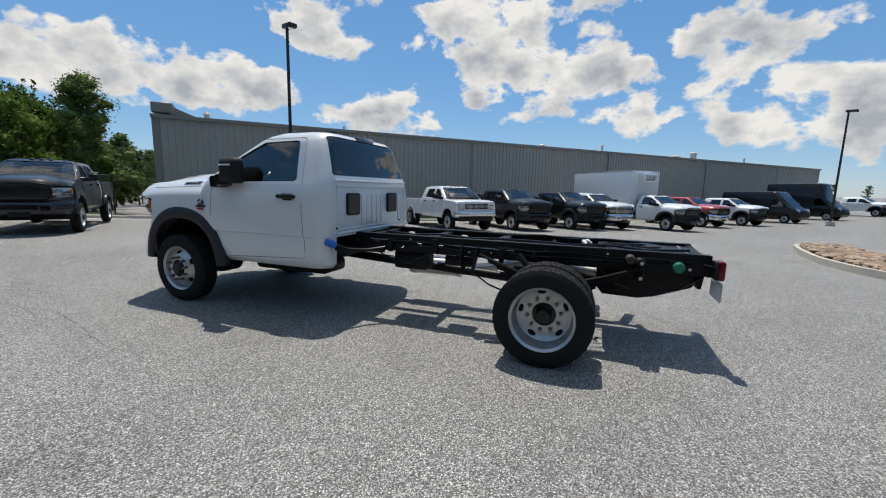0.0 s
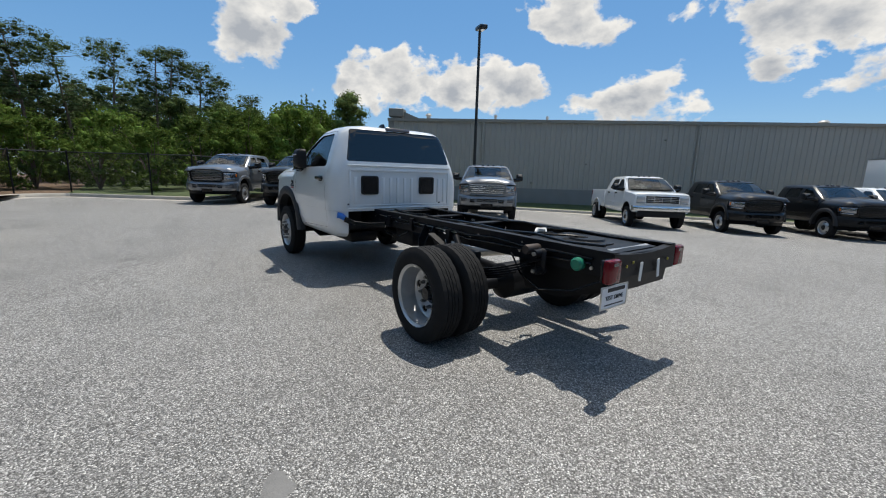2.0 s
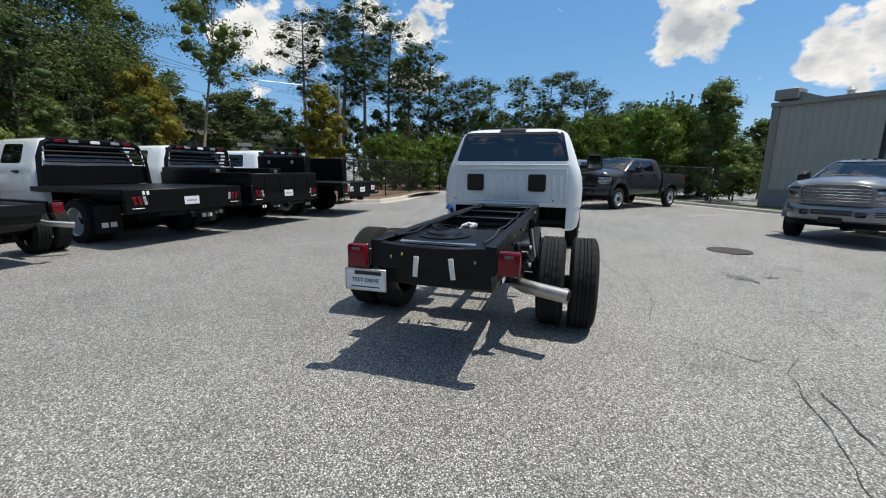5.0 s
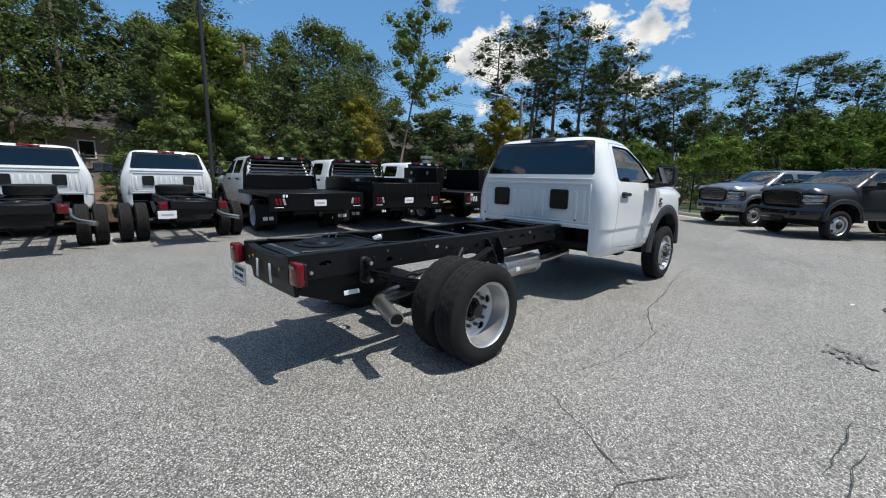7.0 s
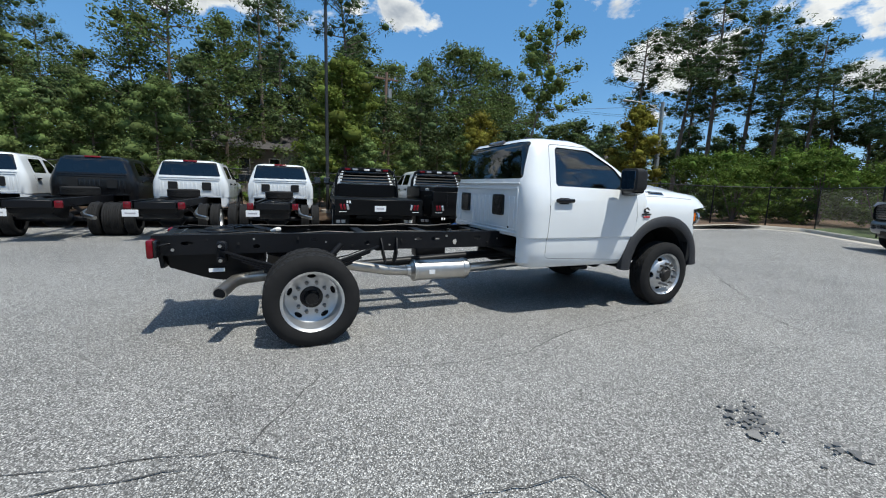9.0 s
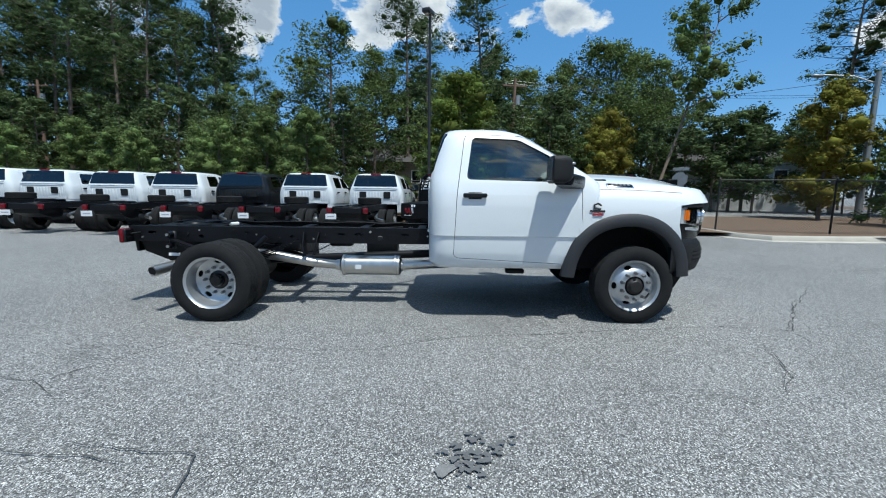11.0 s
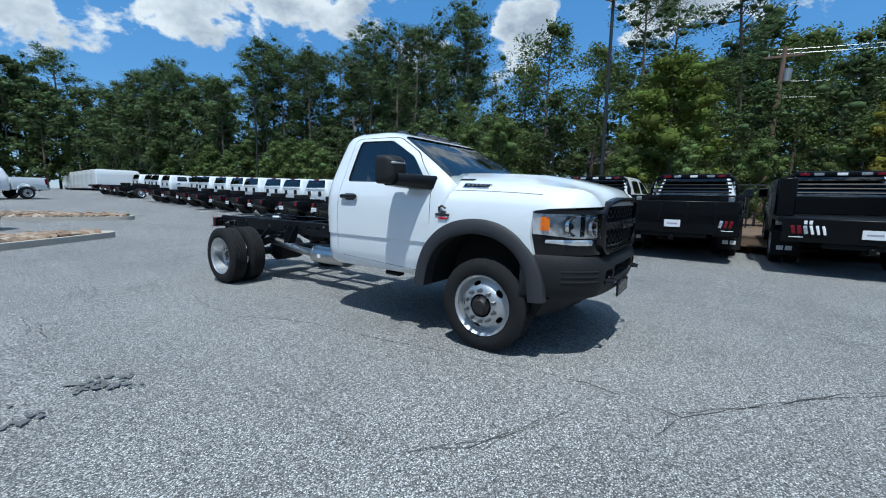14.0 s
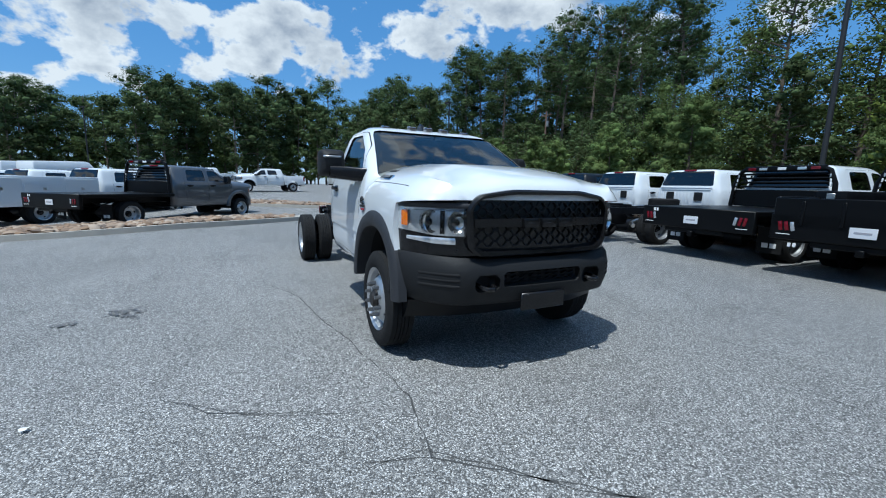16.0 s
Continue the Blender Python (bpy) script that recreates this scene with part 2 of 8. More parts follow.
def cyl(bm, a, b, r, n=12, r2=None):
    a, b = Vector(a), Vector(b)
    d = (b - a).normalized()
    u = d.orthogonal().normalized()
    v = d.cross(u)
    return loft(bm, [circle(a, u, v, r, n), circle(b, u, v, r if r2 is None else r2, n)])


def tube(bm, pts, r, n=8):
    pts = [Vector(p) for p in pts]
    rings, u = [], None
    for i, p in enumerate(pts):
        d = (pts[min(i + 1, len(pts) - 1)] - pts[max(i - 1, 0)]).normalized()
        u = d.orthogonal().normalized() if u is None else (u - d * u.dot(d)).normalized()
        rings.append(circle(p, u, d.cross(u), r[i] if isinstance(r, (list, tuple)) else r, n))
    return loft(bm, rings)


def lathe(bm, profile, n=40, c=(0, 0, 0)):
    """Turns (radius, y) pairs about the y axis."""
    rings = [[(c[0] + r * math.cos(2 * math.pi * i / n), c[1] + y, c[2] + r * math.sin(2 * math.pi * i / n)) for i in range(n)] for r, y in profile]
    return loft(bm, rings, cap=True)


def prism(bm, poly, axis, a, b):
    """Extrudes a polygon: axis 'y' takes (x, z), 'x' takes (y, z), 'z' takes (x, y)."""
    def at(p, h):
        return {"y": (p[0], h, p[1]), "x": (h, p[0], p[1]), "z": (p[0], p[1], h)}[axis]
    return loft(bm, [[at(p, a) for p in poly], [at(p, b) for p in poly]])


def rounded(poly, r, n=4):
    """Rounds the corners of a polygon."""
    out = []
    for i, p in enumerate(poly):
        p, a, b = Vector(p), Vector(poly[i - 1]), Vector(poly[(i + 1) % len(poly)])
        k = min(r, (a - p).length * 0.45, (b - p).length * 0.45)
        s, e = p + (a - p).normalized() * k, p + (b - p).normalized() * k
        out += [tuple((1 - t) ** 2 * s + 2 * t * (1 - t) * p + t * t * e) for t in [j / n for j in range(n + 1)]]
    return out


def bool_mesh(bm, cutters, op="DIFFERENCE"):
    """bm with each cutter taken away (or met): a new mesh. bm stays as it is."""
    obs = []
    for k, b in enumerate([bm, *cutters]):
        bmesh.ops.recalc_face_normals(b, faces=b.faces)
        me = bpy.data.meshes.new("t")
        b.to_mesh(me)
        ob = bpy.data.objects.new("t", me)
        scene.collection.objects.link(ob)
        obs.append(ob)
    for c in obs[1:]:
        mod = obs[0].modifiers.new("b", "BOOLEAN")
        mod.operation, mod.solver, mod.object = op, "EXACT", c
    bpy.context.view_layer.update()
    dg = bpy.context.evaluated_depsgraph_get()
    me = bpy.data.meshes.new_from_object(obs[0].evaluated_get(dg))
    for o in obs:
        d = o.data
        bpy.data.objects.remove(o)
        bpy.data.meshes.remove(d)
    return me


def to_bm(me):
    b = bmesh.new()
    b.from_mesh(me)
    return b


def ground_z(x, y):
    """The lot falls gently to the south and rises to the west."""
    s = max(0.0, -y - 3.0)
    s -= 0.8 * (1 - math.exp(-s / 0.8))
    s = 17 * (1 - math.exp(-s / 17))
    w = max(0.0, -x - 9.0)
    w -= 2 * (1 - math.exp(-w / 2))
    return -0.062 * s + 0.026 * min(w, 40)


def on_ground(x, y, rz=0.0, dz=0.0):
    return pose(x, y, ground_z(x, y) + dz, 0, 0, rz)


# ---------- truck parts ----------
def ring_plan(z, xr, xf, hw, rr, rf, n=6):
    """A rounded rectangle in plan at height z, from xr to xf, of half width hw."""
    pts = []
    for cx, cy, r, a0 in ((xf - rf, hw - rf, rf, 0), (xr + rr, hw - rr, rr, 90), (xr + rr, -hw + rr, rr, 180), (xf - rf, -hw + rf, rf, 270)):
        for i in range(n + 1):
            a = radians(a0 + 90 * i / n)
            pts.append((cx + r * math.cos(a), cy + r * math.sin(a), z))
    return pts


CAB = [  # height, rear, front, half width; x from the front axle
    (0.55, -2.05, -0.60, 0.915), (0.60, -2.09, -0.55, 0.96), (0.72, -2.09, -0.50, 0.985), (0.882, -2.09, -0.46, 0.986), (0.887, -2.09, -0.46, 1.0),
    (1.15, -2.09, -0.42, 1.003), (1.30, -2.09, -0.38, 0.985), (1.41, -2.085, -0.34, 0.955), (1.47, -2.08, -0.40, 0.93), (1.60, -2.05, -0.60, 0.885),
    (1.75, -2.01, -0.84, 0.83), (1.86, -1.985, -1.02, 0.785), (1.92, -1.962, -1.13, 0.745), (1.96, -1.92, -1.25, 0.68), (1.985, -1.80, -1.42, 0.55)]


def cab_shell(ext, inset=0.0):
    """The cab's outer (or, inset, inner) skin; ext lengthens it to the rear."""
    bm = bmesh.new()
    rings = []
    for z, xr, xf, hw in CAB:
        zz = z - inset if z > 1.9 else z + (inset if z < 0.65 else 0)
        rings.append(ring_plan(zz, xr - ext + inset, xf - inset * 1.2, hw - inset, 0.19 if not inset else 0.15, 0.16 if z > 1.3 else 0.05))
    return loft(bm, rings)


def side_window(ext):
    out = [rounded([(-1.715, 1.445), (-1.655, 1.873), (-1.19, 1.855), (-0.86, 1.68), (-0.64, 1.425)], 0.05)] if not ext else [
        rounded([(-1.50, 1.455), (-1.46, 1.85), (-1.12, 1.83), (-0.66, 1.44)], 0.07), rounded([(-2.44, 1.455), (-2.36, 1.84), (-1.64, 1.85), (-1.66, 1.455)], 0.07)]
    return out


def door_outline(ext):
    front = [(-1.84 if not ext else -1.58, 0.66), (-1.81 if not ext else -1.55, 1.3), (-1.735 if not ext else -1.54, 1.905), (-1.13, 1.893), (-0.83, 1.72), (-0.57, 1.43), (-0.56, 1.0), (-0.64, 0.60)]
    outs = [rounded(front, 0.06)]
    if ext:
        outs.append(rounded([(-2.50, 0.66), (-2.56, 1.0), (-2.55, 1.44), (-2.46, 1.89), (-1.565, 1.895), (-1.58, 1.3), (-1.605, 0.66)], 0.06))
    return outs


def grow(poly, d):
    c = Vector((sum(p[0] for p in poly) / len(poly), sum(p[1] for p in poly) / len(poly)))
    out = []
    for p in poly:
        v = Vector(p) - c
        out.append(tuple(c + v * (1 + d / v.length)))
    return out


ARCH = [(-0.63, 0.48), (-0.60, 0.66), (-0.52, 0.83), (-0.38, 0.95), (-0.19, 1.01), (0.03, 1.015), (0.21, 0.95), (0.34, 0.83), (0.405, 0.68), (0.425, 0.50)]


def soften(pts, times=2):
    """Rounds an open line by cutting its corners."""
    for _ in range(times):
        out = [pts[0]]
        for a, b in zip(pts, pts[1:]):
            out += [(0.75 * a[0] + 0.25 * b[0], 0.75 * a[1] + 0.25 * b[1]), (0.25 * a[0] + 0.75 * b[0], 0.25 * a[1] + 0.75 * b[1])]
        pts = out + [pts[-1]]
    return pts


ARCH = soften(ARCH)


def fender_section(f):
    """Half section (y, z) of the nose at f metres ahead of the front axle, from the sill up to the middle of the hood."""
    t = min(max((f + 0.5) / 1.35, 0), 1)
    hw = 1.0 - 0.035 * max(0, (f - 0.35) / 0.5) ** 2 - 0.10 * max(0, (f - 0.62) / 0.25) ** 2
    roll = max(0, (f - 0.76) / 0.10) ** 2
    crown = 1.537 - 0.085 * t ** 2 - 0.075 * max(0, (f - 0.45) / 0.38) ** 2 - 0.07 * roll - 0.02 * max(0, 1 - ((f - 0.55) / 0.3) ** 2)
    edge = 1.372 - 0.06 * t ** 2.2 - 0.03 * max(0, (f - 0.62) / 0.25) ** 2 - 0.06 * roll
    low = 0.56 if f < -0.2 else 0.70
    return [(hw - 0.06, low), (hw - 0.01, low + 0.06), (hw + 0.004, 0.95), (hw - 0.004, 1.12), (hw - 0.022, edge - 0.11), (hw - 0.052, edge - 0.048),
            (hw - 0.10, edge - 0.008), (hw - 0.115, edge + 0.010), (hw - 0.19, edge + 0.060), (hw - 0.25, edge + 0.5 * (crown - edge)), (hw - 0.40, crown - 0.030), (hw - 0.50, crown - 0.024), (hw - 0.56, crown - 0.002), (0.2, crown + 0.006), (0.0, crown + 0.008)]


def nose_x(f):
    return f if f < 0.45 else 0.45 + (f - 0.45) * 0.82


def nose_shell():
    rings = []
    for f in (-0.585, -0.45, -0.25, 0.0, 0.25, 0.45, 0.60, 0.70, 0.76, 0.80, 0.83, 0.855, 0.87):
        h = fender_section(f)
        sweep = [0.0 if f < 0.5 else 0.10 * min(1.0, (f - 0.5) / 0.33) ** 2 * (1 - y * y) for y, z in h]
        right = [(nose_x(f + s), -y, z) for (y, z), s in zip(h, sweep)]
        left = [(nose_x(f + s), y, z) for (y, z), s in zip(h, sweep)]
        rings.append(left[:-1] + right[::-1])
    return loft(bmesh.new(), rings)


def shift_mesh(me, dx):
    me.transform(Matrix.Translation((dx, 0, 0)))
    return me


def wheel_meshes(r=0.398, w=0.215, n=120):
    """Tyre and the two rim faces, axis y, outer side towards +y."""
    h = w / 2
    prof = [(0.252, -h * 0.86), (0.275, -h * 1.0), (0.33, -h * 1.06), (r - 0.035, -h * 0.98), (r - 0.012, -h * 0.86)]
    edges = (-0.80, -0.46, -0.40, -0.14, -0.08, 0.08, 0.14, 0.40, 0.46, 0.80)
    for k, e in enumerate(edges):
        deep = 0.012
        if k in (1, 3, 5, 7):
            prof += [(r, h * e), (r - deep, h * (e + 0.015))]
        elif k in (2, 4, 6, 8):
            prof += [(r - deep, h * (e - 0.015)), (r, h * e)]
        else:
            prof += [(r, h * e)]
    prof += [(r - 0.012, h * 0.86), (r - 0.035, h * 0.98), (0.33, h * 1.06), (0.275, h * 1.0), (0.252, h * 0.86)]
    tyre = bmesh.new()
    rings = []
    for k, (pr, py) in enumerate(prof):
        ring = []
        for i in range(n):
            a = 2 * math.pi * i / n
            rr = pr
            rib = abs(py) / h
            if pr > r - 0.013 and rib > 0.44 and (i + int(rib * 3)) % 4 == 0:
                rr -= 0.005
            elif pr >= r - 0.001 and rib < 0.44 and (i + (2 if py > 0 else 0)) % 4 == 0:
                rr -= 0.005
            a += 0.028 * math.sin(py * 75)
            ring.append((rr * math.cos(a), py, rr * math.sin(a)))
        rings.append(ring)
    loft(tyre, rings, cap=False)
    tyre_me = bpy.data.meshes.new("tyre")
    bmesh.ops.recalc_face_normals(tyre, faces=tyre.faces)
    tyre.to_mesh(tyre_me)
    tyre.free()
    return tyre_me


TYRE = wheel_meshes()
TYRE_FAR = wheel_meshes(n=36)


def rim_mesh(dish, wide=0.215, n=48):
    """A ten-stud wheel: dish > 0 bulges out (front), < 0 is hollow (outer rear)."""
    h = wide / 2
    if dish > 0:
        prof = [(0.262, h * 0.98), (0.256, h * 0.90), (0.243, h * 0.80), (0.232, h * 0.30), (0.222, h * 0.34), (0.19, h * 0.62), (0.155, h * 0.92), (0.125, h * 0.98), (0.10, h * 1.0)]
    else:
        prof = [(0.262, h * 0.98), (0.256, h * 0.90), (0.240, h * 0.82), (0.232, h * 0.1), (0.222, -h * 0.42), (0.19, -h * 0.62), (0.150, -h * 0.70), (0.125, -h * 0.70), (0.095, -h * 0.70)]
    holes = []
    for k in range(5):
        a = 2 * math.pi * (k + 0.25) / 5
        c = bmesh.new()
        poly = [(0.190 + 0.020 * math.cos(t), 0.038 * math.sin(t)) for t in [2 * math.pi * i / 10 for i in range(10)]]
        prism(c, [(p[0] * math.cos(a) - p[1] * math.sin(a), p[0] * math.sin(a) + p[1] * math.cos(a)) for p in poly], "y", -h * 1.2, h * 1.2)
        holes.append(c)
    # the face as a thin shell so that the hand holes go through it
    shell = bmesh.new()
    back = [(r, y - 0.012) for r, y in prof[::-1]]
    lathe_ring = prof + back
    rings = [[(r * math.cos(2 * math.pi * i / n), y, r * math.sin(2 * math.pi * i / n)) for i in range(n)] for r, y in lathe_ring]
    loft(shell, rings + [rings[0]], cap=False)
    bmesh.ops.remove_doubles(shell, verts=shell.verts, dist=1e-5)
    return bool_mesh(shell, holes)


RIM_FRONT, RIM_REAR = rim_mesh(1), rim_mesh(-1)
RIM_FRONT_FAR, RIM_REAR_FAR = rim_mesh(1, n=20), rim_mesh(-1, n=20)


def hub_mesh(front):
    bm = bmesh.new()
    h = 0.1075
    y0 = h * 1.0 if front else -h * 0.70
    wide = 0.085 if front else 0.10
    lathe(bm, [(wide, y0 - 0.01), (wide - 0.003, y0 + 0.008), (0.068, y0 + 0.014), (0.06, y0 + (0.025 if front else 0.06)), (0.052, y0 + (0.034 if front else 0.075)), (0.0, y0 + (0.035 if front else 0.078))], 24)
    return bm


def nuts_mesh(front, k):
    bm = bmesh.new()
    y0 = 0.1075 * (1.0 if front else -0.70)
    a = 2 * math.pi * k / 10
    c = (0.135 * math.cos(a), y0, 0.135 * math.sin(a))
    cyl(bm, (c[0], y0 - 0.01, c[2]), (c[0], y0 + 0.045, c[2]), 0.019, 6, 0.013)
    return bm


NUTS = {}


def add_wheel(parent, x, y, z, side, front, tyre=None, rim_mat=None, simple=False, inner=False, size=1.0):
    """A wheel of a truck: tyre, rim, hub and ten nuts."""
    t = part("tyre", tyre or (TYRE_FAR if simple else TYRE), RUBBER, parent)
    m = pose(x, y, z, 0, 37 * (x + 2 * y), 0 if side > 0 else 180) @ Matrix.Diagonal((size, size, size, 1))
    t.matrix_local = m
    if inner:
        return
    faces = (RIM_FRONT_FAR if front else RIM_REAR_FAR) if simple else (RIM_FRONT if front else RIM_REAR)
    part("rim", faces, rim_mat or RIM_SILVER, t, "silver ten-stud wheel with oval hand holes" if not simple else "")
    key = bool(front)
    if key not in NUTS:
        NUTS[key] = (link("hub", hub_mesh(key), IRON).data, [link("n", nuts_mesh(key, k), NUT).data for k in range(10)], link("d", lathe(bmesh.new(), [(0.25, -0.015), (0.25, -0.035), (0.0, -0.035)] if key else [(0.222, -0.094), (0.222, -0.106), (0.0, -0.106)], 32), DARK).data)
        for o in [o for o in scene.collection.objects if o.name.split(".")[0] in ("hub", "n", "d") and o.parent is None]:
            bpy.data.objects.remove(o)
    hub, nuts, drum = NUTS[key]
    part("hub", hub, HUB_DARK if front else GLOSS_BLACK, t)
    part("brake_drum", drum, DARK, t)
    if not simple:
        for me in nuts:
            part("wheel_nut", me, NUT, t)
    return t


def text_mesh(text, size, depth=0.002):
    cu = bpy.data.curves.new("t", "FONT")
    cu.body, cu.size, cu.extrude, cu.align_x, cu.align_y = text, size, depth, "CENTER", "CENTER"
    ob = bpy.data.objects.new("t", cu)
    scene.collection.objects.link(ob)
    bpy.context.view_layer.update()
    me = bpy.data.meshes.new_from_object(ob.evaluated_get(bpy.context.evaluated_depsgraph_get()))
    bpy.data.objects.remove(ob)
    return me


def hollow(ext, wall=0.05):
    outer = cab_shell(ext)
    return outer, cab_shell(ext, wall)


def carve(bm, cutters):
    """Takes the cutters away one by one; a cut that fails is left out."""
    for c in cutters:
        before = len(bm.faces)
        me = bool_mesh(bm, [c])
        if len(me.polygons) > 0.5 * before:
            bm = to_bm(me)
    me = bpy.data.meshes.new("t")
    bm.to_mesh(me)
    return me


CAB_CACHE = {}


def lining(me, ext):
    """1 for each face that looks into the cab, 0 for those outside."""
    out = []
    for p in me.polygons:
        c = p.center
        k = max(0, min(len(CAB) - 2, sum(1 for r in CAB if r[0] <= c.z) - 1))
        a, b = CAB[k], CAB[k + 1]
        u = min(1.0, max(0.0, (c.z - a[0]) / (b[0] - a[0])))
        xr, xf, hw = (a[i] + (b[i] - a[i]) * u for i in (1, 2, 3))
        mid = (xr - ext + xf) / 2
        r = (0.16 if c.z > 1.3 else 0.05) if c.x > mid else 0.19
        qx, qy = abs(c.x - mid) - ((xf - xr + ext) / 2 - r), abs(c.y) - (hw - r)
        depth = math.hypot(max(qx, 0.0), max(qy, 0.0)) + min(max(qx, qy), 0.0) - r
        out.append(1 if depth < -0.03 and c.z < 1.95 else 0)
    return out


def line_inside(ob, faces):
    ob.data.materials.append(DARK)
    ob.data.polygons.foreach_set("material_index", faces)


def cab_meshes(ext):
    """Body, doors and glass of a cab, cut once for each length."""
    if ext in CAB_CACHE:
        return CAB_CACHE[ext]
    doors = door_outline(ext)
    rear_win = rounded([(-0.80, 1.515), (-0.70, 1.925), (0.70, 1.925), (0.80, 1.515)], 0.04)
    screen = rounded([(-0.885, 1.40), (-0.70, 1.91), (0.70, 1.91), (0.885, 1.40)], 0.07)
    outer, inner = hollow(ext)
    cuts = [inner]
    for d in doors:
        for a, b in ((0.5, 1.3), (-1.3, -0.5)):
            cuts.append(prism(bmesh.new(), d, "y", a, b))
    cuts.append(prism(bmesh.new(), rear_win, "x", -2.4 - ext, -1.75 - ext))
    cuts.append(prism(bmesh.new(), screen, "x", -1.3, 0.2))
    cuts.append(box(bmesh.new(), (-2.0 - ext, 0, 0.68), (0.5, 1.60, 0.40)))
    wide_arch = [(-0.1 + (p[0] + 0.1) * 1.03, 0.45 + (p[1] - 0.45) * 1.03) for p in ARCH] + [(0.44, 0.2), (-0.65, 0.2)]
    cuts += [prism(bmesh.new(), wide_arch, "y", a, b) for a, b in ((0.45, 1.31), (-1.31, -0.45))]
    body = bool_mesh(outer, cuts)
    door_me = []
    for d in doors:
        for a, b in ((0.5, 1.3), (-1.3, -0.5)):
            o2, i2 = hollow(ext)
            shellm = to_bm(bool_mesh(o2, [i2]))
            dm = to_bm(bool_mesh(shellm, [prism(bmesh.new(), grow(d, -0.006), "y", a, b)], "INTERSECT"))
            win = [prism(bmesh.new(), w, "y", -1.3, 1.3) for w in side_window(ext)]
            door_me.append(bool_mesh(dm, win))
    glass = []
    for w in side_window(ext):
        for a, b in ((0.5, 1.3), (-1.3, -0.5)):
            glass.append(("side_window", bool_mesh(to_bm(bool_mesh(cab_shell(ext, 0.014), [cab_shell(ext, 0.02)])), [prism(bmesh.new(), w, "y", a, b)], "INTERSECT"), 0))
    glass.append(("rear_window", bool_mesh(to_bm(bool_mesh(cab_shell(ext, 0.006), [cab_shell(ext, 0.012)])), [prism(bmesh.new(), rear_win, "x", -2.4 - ext, -1.75 - ext)], "INTERSECT"), 1))
    glass.append(("windscreen", bool_mesh(to_bm(bool_mesh(cab_shell(ext, 0.006), [cab_shell(ext, 0.012)])), [prism(bmesh.new(), screen, "x", -1.3, 0.2)], "INTERSECT"), 0))
    CAB_CACHE[ext] = (body, door_me, glass)
    return CAB_CACHE[ext]


NOSE_CACHE = {}


def nose_mesh():
    if "nose" not in NOSE_CACHE:
        cuts = []
        for a, b in ((0.5, 1.3), (-1.3, -0.5)):
            cuts.append(prism(bmesh.new(), ARCH + [(0.425, 0.2), (-0.63, 0.2)], "y", a, b))
        # everything ahead of the slanting lamp line is the black front
        cuts.append(prism(bmesh.new(), [(0.418, 1.212), (0.55, 1.232), (1.5, 1.29), (1.5, 0.21), (0.43, 0.21), (0.43, 0.868), (0.440, 0.868), (0.405, 1.02)], "y", -1.53, 1.53))
        NOSE_CACHE["nose"] = carve(nose_shell(), cuts)
    return NOSE_CACHE["nose"]


def front_x(y):
    """How far ahead of the axle the upper front stands at the side distance y."""
    y = abs(y)
    return 0.87 - 0.11 * y * y - 0.33 * max(0.0, (y - 0.60) / 0.38) ** 1.8


def bumper_x(y):
    y = abs(y)
    return 0.91 - 0.09 * y * y - 0.40 * max(0.0, (y - 0.60) / 0.41) ** 1.9


def front_patch(y0, y1, low, high, out, deep=0.03, n=10, x0=0.0, fx=front_x):
    """A curved plate on the front between y0 and y1; low and high give its edges at each y."""
    rings = []
    for i in range(n + 1):
        y = y0 + (y1 - y0) * i / n
        lo, hi, x = low(y), high(y), x0 + fx(y) + out
        c = min(0.012, (hi - lo) * 0.3)
        rings.append([(x - deep, y, lo), (x - 0.004, y, lo), (x, y, lo + c), (x, y, hi - c), (x - 0.006, y, hi), (x - deep, y, hi)])
    return loft(bmesh.new(), rings)


def flare_mesh(side, wide=0.115, out=0.035):
    """The moulded arch over a front wheel."""
    c = Vector((-0.1, 0.45))
    rings = []
    pts = ARCH
    for p in pts:
        v = (Vector(p) - c).normalized()
        a, b = Vector(p) - v * 0.012, Vector(p) + v * wide
        y = 0.985
        m, q = a.lerp(b, 0.4), a.lerp(b, 0.85)
        rings.append([(a.x, side * (y - 0.10), a.y), (a.x, side * (y + out - 0.008), a.y), (a.lerp(b, 0.08).x, side * (y + out), a.lerp(b, 0.08).y), (m.x, side * (y + out + 0.006), m.y), (q.x, side * (y + out - 0.004), q.y), (b.x, side * (y + 0.012), b.y), (b.x, side * (y - 0.05), b.y)])
    return loft(bmesh.new(), rings)


def bumper_mesh():
    """Front bumper: bowed in plan, its ends wrapping back to the arches."""
    rings = []
    n = 34
    for i in range(n + 1):
        y = -1.01 + 2.02 * i / n
        x = bumper_x(y)
        lo = 0.50 + 0.03 * abs(y) ** 3
        hi = 0.84 + 0.04 * y * y
        back = max(x - 0.22, 0.34)
        rings.append([(back, y, lo + 0.04), (x - 0.11, y, lo), (x - 0.045, y, lo + 0.03), (x - 0.01, y, lo + 0.12), (x, y, lo + 0.20), (x - 0.004, y, hi - 0.10), (x - 0.025, y, hi - 0.035), (x - 0.06, y, hi), (back, y, hi)])
    return loft(bmesh.new(), rings)


def bumper_cut():
    cuts = [box(bmesh.new(), (0.905, 0, 0.70), (0.16, 0.70, 0.11), 0.02)] + [box(bmesh.new(), (0.895, s * 0.475, 0.68), (0.2, 0.19, 0.12), 0.03) for s in (1, -1)]
    return carve(bumper_mesh(), cuts)


